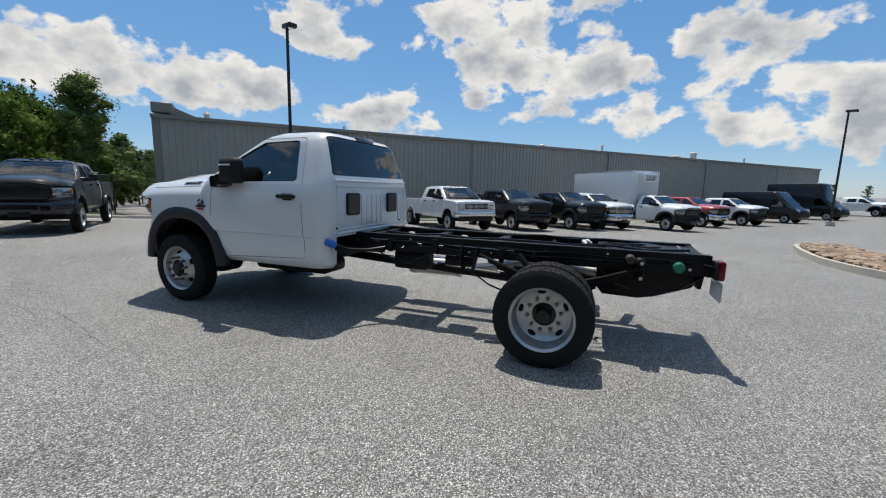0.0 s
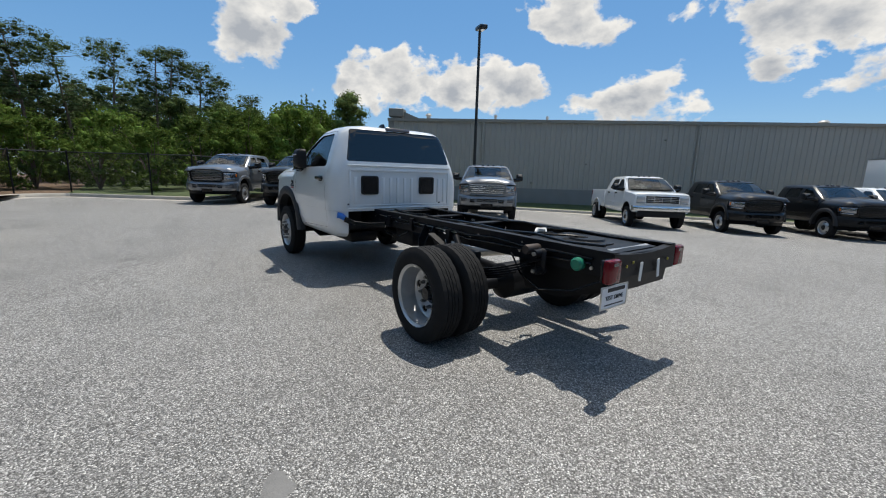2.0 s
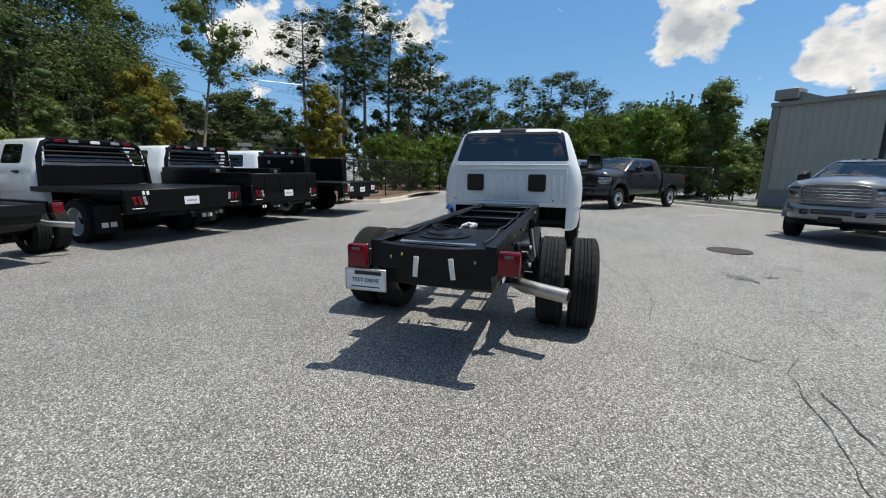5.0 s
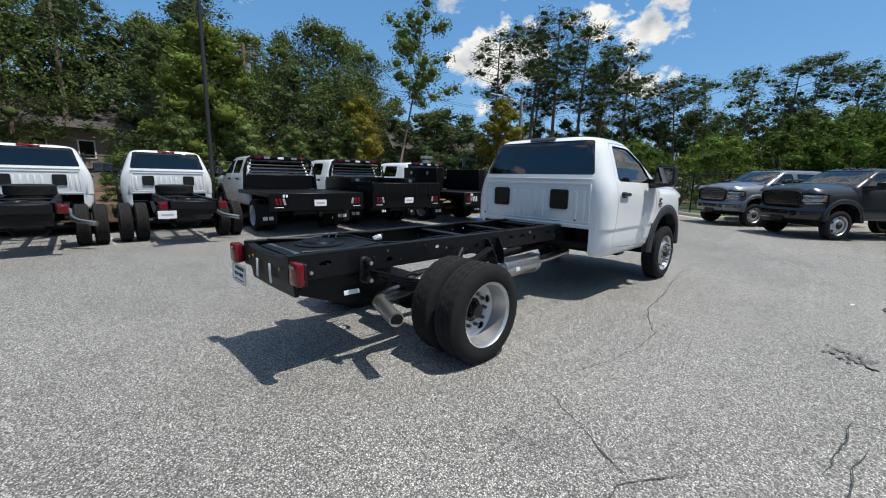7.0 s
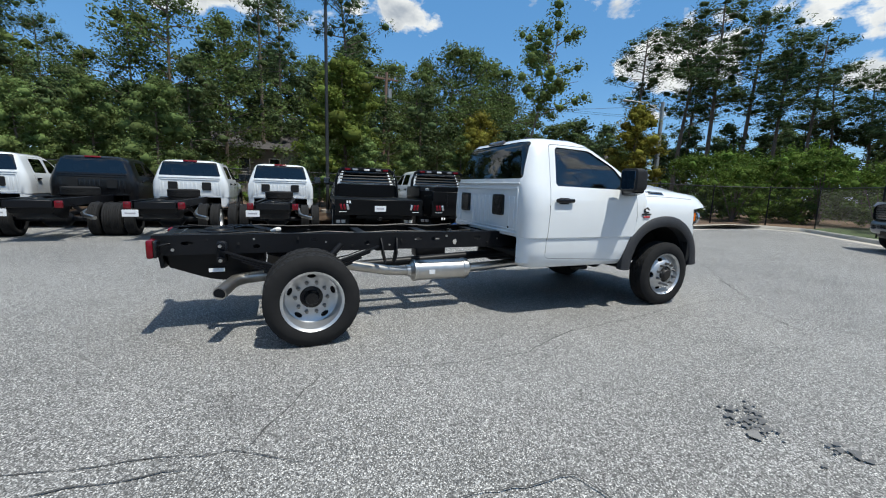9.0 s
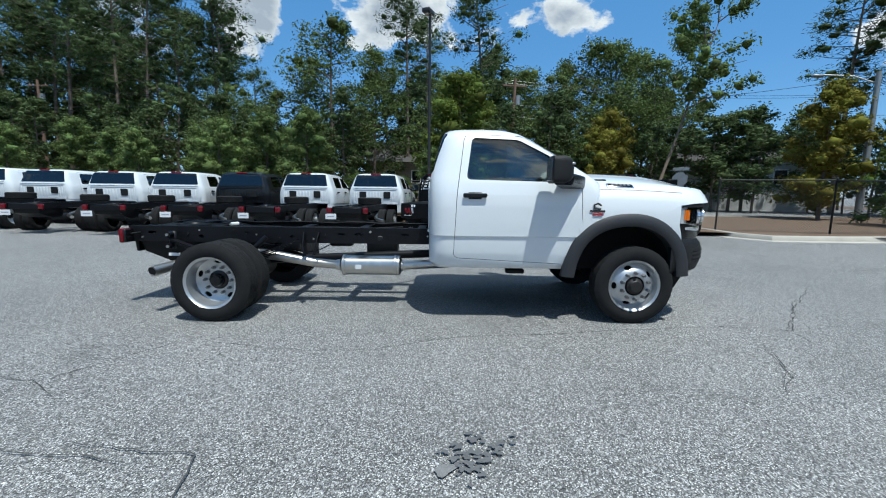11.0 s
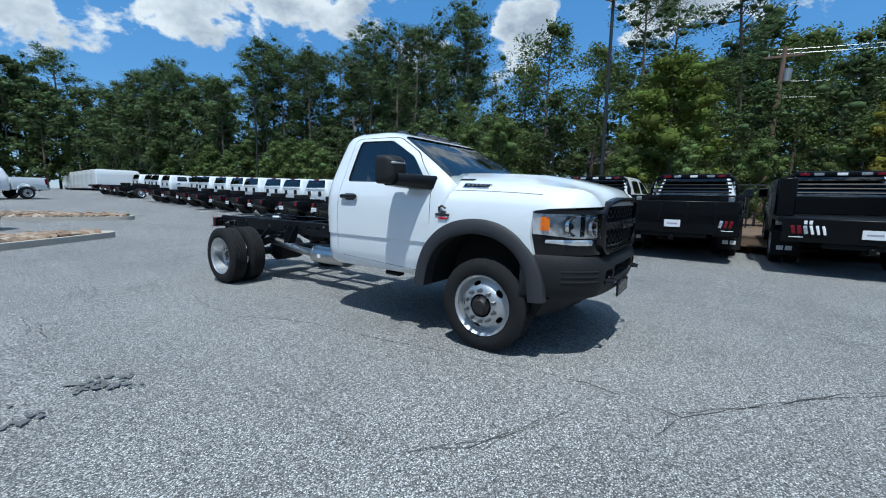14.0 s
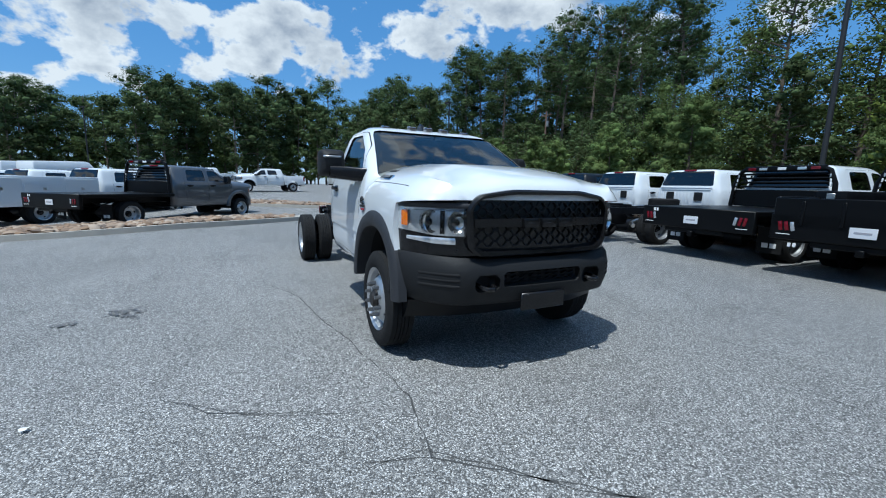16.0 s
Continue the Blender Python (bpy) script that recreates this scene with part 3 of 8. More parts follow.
def mirror_part(parent, side, x0, folded=False):
    """Trailer-tow door mirror on its arm; folded, it lies along the door."""
    if folded:
        head, size = (-0.93 + x0, side * 1.035, 1.545), (0.27, 0.13, 0.27)
    else:
        head, size = (-0.855 + x0, side * 1.185, 1.535), (0.20, 0.25, 0.25)
    b = bmesh.new()
    rings = []
    for u, k in ((-0.5, 0.86), (-0.44, 0.97), (-0.2, 1.0), (0.12, 0.98), (0.34, 0.86), (0.5, 0.62)):
        w, h = size[1 if not folded else 0] * k, size[2] * (k if k < 0.9 else 1.0)
        poly = rounded([(-w / 2, -h / 2), (w / 2, -h / 2), (w / 2 * 0.94, h / 2), (-w / 2 * 0.94, h / 2)], 0.05, 4)
        if folded:
            rings.append([(head[0] + p, head[1] + side * u * size[1], head[2] + q) for p, q in poly])
        else:
            rings.append([(head[0] + u * size[0], head[1] + p, head[2] + q) for p, q in poly])
    m = part("door_mirror", loft(b, rings), TEXTURED_BLACK, parent, "black trailer-tow door mirror" + (", folded in" if folded else ""))
    y1 = 1.01 if folded else 1.16
    b = bmesh.new()
    loft(b, [[(x0 + x + dx, side * y, z + dz) for dx, dz in rounded([(-w / 2, -h / 2), (w / 2, -h / 2), (w / 2, h / 2), (-w / 2, h / 2)], 0.03, 3)]
             for x, y, z, w, h in ((-0.66, 0.93, 1.425, 0.26, 0.13), (-0.68, 0.98, 1.428, 0.25, 0.125), (-0.76, y1 - 0.05, 1.44, 0.21, 0.12), (-0.83, y1 + 0.06, 1.45, 0.18, 0.11))])
    part("mirror_arm", b, GLOSS_BLACK, m)
    if not folded:
        part("mirror_glass", box(bmesh.new(), (head[0] - size[0] / 2 - 0.002, head[1], head[2]), (0.006, 0.19, 0.20), 0.02), MIRROR, m)
        part("marker_lens", box(bmesh.new(), (head[0] + 0.088, head[1] + side * 0.01, head[2] + 0.055), (0.04, 0.17, 0.020), 0.008), CLEAR_LENS, m)
    else:
        part("marker_lens", box(bmesh.new(), (head[0] + 0.01, head[1] + side * 0.056, head[2] + 0.055), (0.17, 0.04, 0.020), 0.008), CLEAR_LENS, m)


def front_end(root, x0, color, trim, grille_mat, detail):
    """Hood, fenders, grille, lamps and bumper."""
    part("nose", shift_mesh(nose_mesh().copy(), x0), color, root, "hood and fenders")
    for s in (1, -1):
        b = flare_mesh(s)
        bmesh.ops.translate(b, vec=(x0, 0, 0), verts=b.verts)
        part("fender_flare", b, FLARE_GREY if trim is not color else color, root)
        b = bmesh.new()   # inner wheel house
        ins = [(x0 - 0.1 + (p[0] + 0.1) * 0.985, 0.45 + (p[1] - 0.45) * 0.985) for p in ARCH]
        loft(b, [[(x, s * 0.985, z) for x, z in ins], [(x, s * 0.515, z) for x, z in ins]], closed=False)
        b.faces.new([b.verts.new((x, s * 0.515, z)) for x, z in ins])
        part("wheel_house", b, DARK, root)
    if detail:   # shut line between hood and fender
        for s in (1, -1):
            pts = []
            for k in range(13):
                f = -0.56 + 0.085 * k
                sec = fender_section(f)[6]
                pts.append((x0 + nose_x(f), s * (sec[0] + 0.002), sec[1] + 0.0005))
            part("hood_seam", tube(bmesh.new(), pts, 0.002, 5), IRON, root)
    # black front panel that carries lamps and grille
    b = front_patch(-0.955, 0.955, lambda y: 0.87, lambda y: 1.208 + 0.085 * min(1.0, max(0.0, (0.74 - abs(y)) / 0.16)), -0.012, 0.07, 30, x0)
    part("front_panel", b, GLOSS_BLACK if trim in (TEXTURED_BLACK, CHROME) else trim, root)
    for s in (1, -1):
        lo = lambda y: 1.005 + 0.03 * max(0.0, (abs(y) - 0.80) / 0.17)
        hi = lambda y: 1.195 + 0.008 * (1 - abs(y))
        lamp = part("headlamp", front_patch(s * 0.60, s * 0.960, lo, hi, -0.007 if detail else 0.006, 0.05, 16, x0), LAMP_SILVER if detail else HEADLAMP_GLINTS, root, "clear headlamp with chrome bowls and an amber corner")
        if detail:
            for yc, rr in ((0.685, 0.066), (0.825, 0.07)):   # chrome bowls with a lens in each
                place = pose(x0 + front_x(yc) - 0.008, s * yc, 1.098, 0, 0, -90 + s * 14)
                bowl = loft(bmesh.new(), [[(r * math.cos(2 * math.pi * i / 24), d, 1.15 * r * math.sin(2 * math.pi * i / 24)) for i in range(24)] for r, d in ((rr, 0.0), (rr, 0.026), (rr * 0.93, 0.026), (rr * 0.75, 0.012), (rr * 0.45, 0.004), (0.001, 0.003))], cap=False)
                bmesh.ops.transform(bowl, matrix=place, verts=bowl.verts)
                part("reflector", bowl, CHROME, lamp)
                lens = lathe(bmesh.new(), [(0.024, 0.0), (0.024, 0.012), (0.018, 0.02), (0.0, 0.023)], 18)
                bmesh.ops.transform(lens, matrix=place, verts=lens.verts)
                part("projector_lens", lens, GLOSS_BLACK, lamp)
            part("lamp_bezel", front_patch(s * 0.752, s * 0.772, lambda y: lo(y) + 0.012, lambda y: hi(y) - 0.012, 0.004, 0.02, 4, x0), GLOSS_BLACK, lamp)
            cover = part("lamp_cover", front_patch(s * 0.602, s * 0.960, lo, hi, 0.026, 0.006, 16, x0), LAMP_COVER, lamp)
            cover.visible_shadow = False
        part("running_lamp", front_patch(s * 0.64, s * 0.90, lambda y: 1.172, lambda y: 1.182, 0.0105 if not detail else 0.004, 0.02, 8, x0), CLEAR_LENS, lamp)
        part("amber_lens", front_patch(s * 0.936, s * 0.958, lambda y: 1.062 + 0.4 * max(0, abs(y) - 0.95), lambda y: 1.172 - 1.0 * max(0, abs(y) - 0.95), 0.028 if detail else 0.0115, 0.03, 8, x0), AMBER, lamp)
        part("turn_lamp", front_patch(s * 0.69, s * 0.93, lambda y: 0.948 + 0.02 * max(0.0, (abs(y) - 0.8) / 0.13), lambda y: 0.992, 0.003, 0.03, 8, x0), LAMP_SILVER if detail else HEADLAMP_GLINTS, lamp)
        part("lamp_brow", front_patch(s * 0.60, s * 0.966, lambda y: 1.194, lambda y: 1.226, 0.032 if detail else 0.010, 0.06, 12, x0), FLARE_GREY if detail else GLOSS_BLACK, lamp)
    # grille
    b = bmesh.new()
    outer = rounded([(-0.63, 0.93), (-0.645, 1.20), (-0.56, 1.285), (-0.30, 1.325), (0.30, 1.325), (0.56, 1.285), (0.645, 1.20), (0.63, 0.93), (0.54, 0.865), (-0.54, 0.865)], 0.05)
    inner = rounded([(-0.585, 0.95), (-0.605, 1.20), (-0.54, 1.26), (-0.30, 1.292), (0.30, 1.292), (0.54, 1.26), (0.605, 1.20), (0.585, 0.95), (0.51, 0.900), (-0.51, 0.900)], 0.04)
    bow = lambda y: x0 + 0.90 - 0.11 * y * y
    loft(b, [[(x0 + 0.63, y, z) for y, z in outer], [(bow(y), y, z) for y, z in outer], [(bow(y) + 0.012, y, z) for y, z in grow(outer, -0.02)], [(bow(y) + 0.008, y, z) for y, z in inner], [(bow(y) - 0.07, y, z) for y, z in inner]], cap=False)
    g = part("grille", b, SILVER_PAINT if grille_mat is CHROME and color is SILVER_PAINT else grille_mat, root, "honeycomb grille in a broad surround")
    b = bmesh.new()
    prism(b, inner, "x", x0 + 0.725, x0 + 0.745)
    part("grille_back", b, DARK, g)
    b = bmesh.new()
    rows = 8 if detail else 5
    for k in range(rows):   # zigzag strips make the honeycomb
        z = 0.93 + 0.315 * (k + 0.5) / rows
        pts = []
        nz = 45 if detail else 13
        for i in range(nz):
            y = -0.575 + 1.15 * i / (nz - 1)
            dz = (0.0165 if ((i // 2 + k) % 2 if detail else (i + k) % 2) else -0.0165) * (1 if detail else 0.4)
            pts.append((y, z + dz))
        t = 0.0048 if detail else 0.008
        deep = 0.03 if detail else 0.015
        loft(b, [[(bow(y) - 0.065, y, z - t), (bow(y) - deep, y, z - t), (bow(y) - deep, y, z + t), (bow(y) - 0.065, y, z + t)] for y, z in pts])
    part("grille_mesh", b, TEXTURED_BLACK if detail else grille_mat, g)
    if detail:
        b = bmesh.new()
        loft(b, [[(bow(y) - 0.06, y, 1.065), (bow(y) + 0.004, y, 1.07), (bow(y) + 0.004, y, 1.125), (bow(y) - 0.06, y, 1.13)] for y in (-0.585, -0.3, -0.1, 0.1, 0.3, 0.585)])
        part("grille_bar", b, grille_mat, g)
        for y in (-0.155, 0.0, 0.155):
            b = bmesh.new()
            box(b, (bow(y) + 0.010, y, 1.097), (0.026, 0.128, 0.068), 0.010, seg=2)
            box(b, (bow(y) + 0.020, y, 1.090), (0.014, 0.05, 0.026), 0.006)
            part("emblem_block", b, GLOSS_BLACK, g)
    # bumper
    if "bumper" not in NOSE_CACHE:
        NOSE_CACHE["bumper"] = bumper_cut()
    bump = part("front_bumper", shift_mesh(NOSE_CACHE["bumper"].copy(), x0), trim, root, "textured black plastic bumper" if trim is TEXTURED_BLACK else "")
    # dark strips laid on the bumper surface paint the shade of recessed slots
    for s in (1, -1):
        for k in range(3):
            b = front_patch(s * 0.68, s * 0.89, lambda y: 0.655 + 0.04 * k, lambda y: 0.675 + 0.04 * k, 0.003, 0.03, 6, x0, bumper_x)
            part("bumper_slot", b, DARK, bump)
    x1 = x0 - 0.075
    b = bmesh.new()
    for k in range(3):
        y0 = [(-0.33 + 0.66 * i / 17) for i in range(18)]
        loft(b, [[(x1 + 0.90, y, 0.672 + 0.03 * k + (0.008 if i % 2 else -0.008) - 0.003), (x1 + 0.925, y, 0.672 + 0.03 * k + (0.008 if i % 2 else -0.008) - 0.003), (x1 + 0.925, y, 0.672 + 0.03 * k + (0.008 if i % 2 else -0.008) + 0.003), (x1 + 0.90, y, 0.672 + 0.03 * k + (0.008 if i % 2 else -0.008) + 0.003)] for i, y in enumerate(y0)])
    part("bumper_mesh", b, DARK, bump)
    for s in (1, -1):
        b = bmesh.new()
        tube(b, [(x1 + 0.86, s * 0.52, 0.66), (x1 + 0.96, s * 0.52, 0.655), (x1 + 1.0, s * 0.50, 0.65), (x1 + 1.005, s * 0.46, 0.65), (x1 + 0.98, s * 0.43, 0.655), (x1 + 0.95, s * 0.43, 0.66)], 0.017, 8)
        part("tow_hook", b, GLOSS_BLACK, bump)
    b = bmesh.new()
    box(b, (x1 + 0.975, 0, 0.525), (0.02, 0.40, 0.13), 0.01)
    box(b, (x1 + 0.985, 0.14, 0.57), (0.01, 0.02, 0.02), 0.004)
    box(b, (x1 + 0.985, -0.14, 0.57), (0.01, 0.02, 0.02), 0.004)
    part("plate_bracket", b, GLOSS_BLACK, bump)
    b = bmesh.new()
    loft(b, [[(x1 + 0.62 - 0.2 * abs(y) ** 3, y, 0.37), (x1 + 0.68 - 0.2 * abs(y) ** 3, y, 0.37), (x1 + 0.80 - 0.25 * abs(y) ** 3, y, 0.52), (x1 + 0.70 - 0.25 * abs(y) ** 3, y, 0.52)] for y in (-0.92, -0.6, -0.3, 0, 0.3, 0.6, 0.92)])
    part("air_dam", b, TANK_BLACK, bump)


cab_meshes(0.0), cab_meshes(0.95), nose_mesh()
NOSE_CACHE["bumper"] = bumper_cut()


def cab_part(root, x0, ext, color, detail, glass_rear=None):
    body, doors, glass = cab_meshes(ext)
    cab = part("cab", shift_mesh(body.copy(), x0), color, root, "cab shell")
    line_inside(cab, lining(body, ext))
    for k, d in enumerate(doors):
        door = part("door", shift_mesh(d.copy(), x0), color, root)
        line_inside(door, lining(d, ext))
        s = 1 if k % 2 == 0 else -1
        hx = (-1.66 if not ext else -1.42) if k < 2 else -2.40
        b = bmesh.new()
        box(b, (x0 + hx + 0.03, s * 1.012, 1.29), (0.24, 0.035, 0.044), 0.016, seg=2)
        part("door_handle", b, GLOSS_BLACK, door)
        # flat dark plate: the shade of a hollow behind the handle, put into colour
        b = bmesh.new()
        box(b, (x0 + hx + 0.03, s * 0.988, 1.285), (0.13, 0.01, 0.07), 0.004)
        part("handle_recess", b, DARK, door)
        if k < 2:
            mirror_part(door, s, x0, detail and s > 0)
    for name, me, rear in glass:
        o = part(name, shift_mesh(me.copy(), x0), GLASS_DARK if rear or (ext and name != "windscreen") else GLASS, cab)
        o.visible_shadow = False
    # rear wall: pressed ribs, recess and two vents
    xr = x0 - 2.09 - ext
    b = bmesh.new()
    box(b, (xr - 0.003, 0, 1.462), (0.016, 1.60, 0.022), 0.007, seg=2)
    box(b, (xr - 0.002, 0, 1.405), (0.014, 1.56, 0.030), 0.006, seg=2)
    for y in (-0.775, 0.775):
        box(b, (xr - 0.002, y, 1.17), (0.014, 0.028, 0.46), 0.006, seg=2)
    for y in (0.70, 0.30, 0.19, 0.08, -0.03, -0.14, -0.60, -0.70):
        box(b, (xr - 0.001, y, 1.145), (0.014, 0.045, 0.34), 0.0065, seg=2)
    box(b, (xr - 0.005, 0, 0.915), (0.022, 1.62, 0.024), 0.009, seg=2)
    box(b, (xr - 0.002, 0, 0.955), (0.014, 1.58, 0.014), 0.006, seg=2)
    part("pressed_rib", b, color, cab)
    for y in ((-0.43, 0.45) if ext else (-0.385, 0.50)):
        v = part("air_vent", prism(bmesh.new(), rounded([(y - 0.122, 1.095), (y + 0.122, 1.095), (y + 0.122, 1.335), (y - 0.122, 1.335)], 0.035, 4), "x", xr - 0.022, xr + 0.01), TEXTURED_BLACK, cab, "black plastic air vent")
        if detail:
            part("vent_face", prism(bmesh.new(), rounded([(y - 0.105, 1.112), (y + 0.105, 1.112), (y + 0.105, 1.318), (y - 0.105, 1.318)], 0.03, 4), "x", xr - 0.026, xr - 0.02), GLOSS_BLACK, v)
            part("drain_plug", cyl(bmesh.new(), (xr - 0.012, y * 1.6, 0.972), (xr + 0.01, y * 1.6, 0.972), 0.011, 10), DARK, cab)
    b = bmesh.new()
    box(b, (xr + 0.165, 0, 1.945), (0.07, 0.37, 0.05), 0.014, pose(0, 0, 0, 0, 32, 0), 2)
    part("brake_lamp", b, SMOKED if not ext else RED_LENS, cab)
    # roof clearance lamps, wipers
    for y in (-0.5, -0.2, 0, 0.2, 0.5):
        b = bmesh.new()
        box(b, (x0 - 1.27 - 0.16 * y * y, y, 1.984 - 0.06 * y * y), (0.12, 0.085, 0.042), 0.018, pose(0, 0, 0, 0, 12, 0), 2)
        part("clearance_lamp", b, SMOKED, cab)
    if detail:
        b = bmesh.new()
        loft(b, [[(x0 - 1.36 - k * 0.10, -w, 1.975 + k * 0.095), (x0 - 1.36 - k * 0.10, w, 1.975 + k * 0.095), (x0 - 1.56 + k * 0.03, w, 1.975 + k * 0.095), (x0 - 1.56 + k * 0.03, -w, 1.975 + k * 0.095)] for k, w in ((0, 0.035), (0.5, 0.026), (0.9, 0.012), (1.0, 0.006))])
        part("antenna_fin", b, GLOSS_BLACK, cab)
        for y0, y1 in ((0.62, 0.05), (-0.02, -0.6)):
            b = bmesh.new()
            tube(b, [(x0 - 0.30, y0, 1.475), (x0 - 0.40, (y0 + y1) / 2, 1.495), (x0 - 0.44, y1, 1.50)], 0.010, 6)
            part("wiper", b, GLOSS_BLACK, cab)
    b = bmesh.new()
    box(b, (x0 - 0.33, 0, 1.455), (0.16, 1.5, 0.03), 0.01)
    part("cowl", b, TEXTURED_BLACK, cab)
    # interior
    b = bmesh.new()
    box(b, (x0 - 0.72, 0, 1.28), (0.36, 1.7, 0.26), 0.07, seg=3)
    part("dashboard", b, DARK, cab)
    for row in ([-1.45] if not ext else [-1.45, -2.35]):
        for y in (-0.42, 0.42):
            b = bmesh.new()
            box(b, (x0 + row, y, 0.98), (0.5, 0.52, 0.2), 0.07, seg=3)
            box(b, (x0 + row - 0.24, y, 1.28), (0.16, 0.5, 0.6), 0.06, pose(0, 0, 0, 0, -12, 0), 3)
            box(b, (x0 + row - 0.32, y, 1.66), (0.1, 0.26, 0.17), 0.04, seg=3)
            part("seat", b, SEAT, cab)
    b = bmesh.new()
    c, u, v = Vector((x0 - 1.02, 0.42, 1.38)), Vector((0.35, 0, 0.94)), Vector((0, 1, 0))
    n = 28
    tube(b, [c + u * 0.19 * math.cos(2 * math.pi * i / n) + v * 0.19 * math.sin(2 * math.pi * i / n) for i in range(n + 1)], 0.016, 8)
    tube(b, [c - v * 0.18, c + Vector((0.05, 0, -0.02)), c + v * 0.18], 0.022, 6)
    tube(b, [c + Vector((0.02, 0, 0)), c + Vector((0.25, 0, -0.12))], 0.04, 8)
    part("steering_wheel", b, GLOSS_BLACK, cab)
    b = bmesh.new()
    box(b, (x0 - 1.14, 0, 1.80), (0.04, 0.26, 0.07), 0.02, seg=2)
    tube(b, [(x0 - 1.12, 0, 1.80), (x0 - 1.06, 0, 1.88)], 0.01, 6)
    part("inside_mirror", b, GLOSS_BLACK, cab)
    b = bmesh.new()
    box(b, (x0 - (1.30 + ext / 2), 0, 0.66), (1.35 + ext, 1.8, 0.06), 0.01)
    part("cab_floor", b, DARK, cab)
    return cab


def frame_part(root, wb, rear, cab_rear, detail):
    """Ladder frame with cross members, axle, springs and tanks."""
    for s in (1, -1):
        b = bmesh.new()
        t = 0.008
        for zz, hh in ((0.90, t), (0.73, t)):
            box(b, ((rear + cab_rear + 0.5) / 2, s * 0.395, zz), (cab_rear + 0.5 - rear, 0.075, hh), 0.002)
        web = box(bmesh.new(), ((rear + cab_rear + 0.5) / 2, s * 0.43, 0.815), (cab_rear + 0.5 - rear, t, 0.178))
        if detail:
            slots = []
            for x, z, lx, lz in ((-0.98, 0.83, 0.05, 0.018), (-0.42, 0.79, 0.03, 0.02), (0.10, 0.84, 0.025, 0.015), (0.62, 0.80, 0.03, 0.02), (1.18, 0.83, 0.045, 0.016), (1.38, 0.83, 0.055, 0.018), (1.62, 0.79, 0.03, 0.03), (1.90, 0.83, 0.05, 0.018)):
                slots.append(prism(bmesh.new(), [(x + lx * math.cos(a * 0.5236), z + lz * math.sin(a * 0.5236)) for a in range(12)], "y", s * 0.43 - 0.03, s * 0.43 + 0.03))
            web = to_bm(carve(web, slots))
        me = bpy.data.meshes.new("t")
        web.to_mesh(me)
        b.from_mesh(me)
        loft(b, [[(cab_rear + 0.2, s * 0.36, 0.66), (cab_rear + 0.2, s * 0.434, 0.66), (cab_rear + 0.2, s * 0.434, 0.89), (cab_rear + 0.2, s * 0.36, 0.89)],
                 [(wb + 0.75, s * 0.36, 0.60), (wb + 0.75, s * 0.434, 0.60), (wb + 0.75, s * 0.434, 0.74), (wb + 0.75, s * 0.36, 0.74)]])
        rail = part("frame_rail", b, FRAME_BLACK, root, "black steel frame rail")
        if detail:
            for k in range(26):
                x = rear + 0.15 + k * 0.13
                z = 0.775 + 0.085 * ((k * 7) % 3) / 2
                b = bmesh.new()
                cyl(b, (x, s * 0.433, z), (x, s * (0.437 if k % 4 else 0.446), z), 0.010 if k % 4 else 0.013, 10)
                part("rivet", b, DARK if k % 5 else STEEL, rail)
    xs = [rear + 0.03, 0.62, 1.35, cab_rear - 0.12, cab_rear + 0.8]
    for k, x in enumerate(xs):
        b = bmesh.new()
        if k == 0:
            box(b, (x, 0, 0.80), (0.06, 0.80, 0.16), 0.012)
        else:
            tube(b, [(x, -0.40, 0.82), (x, -0.25, 0.80), (x, 0.25, 0.80), (x, 0.40, 0.82)], 0.045, 8)
            box(b, (x, 0, 0.87), (0.10, 0.80, 0.02), 0.004)
        part("cross_member", b, FRAME_BLACK, root)
    # rear axle, springs
    b = bmesh.new()
    tube(b, [(0, -0.95, 0.398), (0, -0.3, 0.398), (0, -0.2, 0.398), (0, 0.2, 0.398), (0, 0.3, 0.398), (0, 0.95, 0.398)], [0.06, 0.06, 0.17, 0.17, 0.06, 0.06], 14)
    part("rear_axle", b, FRAME_BLACK, root)
    b = bmesh.new()
    tube(b, [(wb, -0.95, 0.398), (wb, 0.1, 0.398), (wb, 0.2, 0.40), (wb, 0.45, 0.40), (wb, 0.55, 0.398), (wb, 0.95, 0.398)], [0.05, 0.05, 0.15, 0.15, 0.05, 0.05], 12)
    part("front_axle", b, FRAME_BLACK, root)
    b = bmesh.new()
    tube(b, [(0.1, 0.05, 0.45), (wb - 1.2, 0.0, 0.60)], 0.05, 10)
    part("prop_shaft", b, FRAME_BLACK, root)
    for s in (1, -1):
        for k in range(5 if detail else 2):
            b = bmesh.new()
            L = 0.72 - 0.09 * k
            loft(b, [[(x, s * 0.53 - 0.038, z), (x, s * 0.53 + 0.038, z), (x, s * 0.53 + 0.038, z + 0.014), (x, s * 0.53 - 0.038, z + 0.014)] for x, z in [(L * u, 0.555 - 0.020 * k + 0.215 * (abs(u) * L / 0.72) ** 1.35) for u in [-1 + 0.2 * i for i in range(11)]]])
            part("leaf_spring", b, FRAME_BLACK, root)
        if detail:
            b = bmesh.new()
            box(b, (-0.70, s * 0.50, 0.755), (0.09, 0.05, 0.20), 0.02)
            cyl(b, (-0.70, s * 0.47, 0.82), (-0.70, s * 0.585, 0.82), 0.03, 12)
            cyl(b, (-0.71, s * 0.47, 0.69), (-0.71, s * 0.585, 0.69), 0.03, 12)
            part("spring_shackle", b, FRAME_BLACK, root)
            for z in (0.82, 0.69):
                b = bmesh.new()
                cyl(b, (-0.705, s * 0.585, z), (-0.705, s * 0.60, z), 0.016, 6)
                part("bolt", b, STEEL, root)
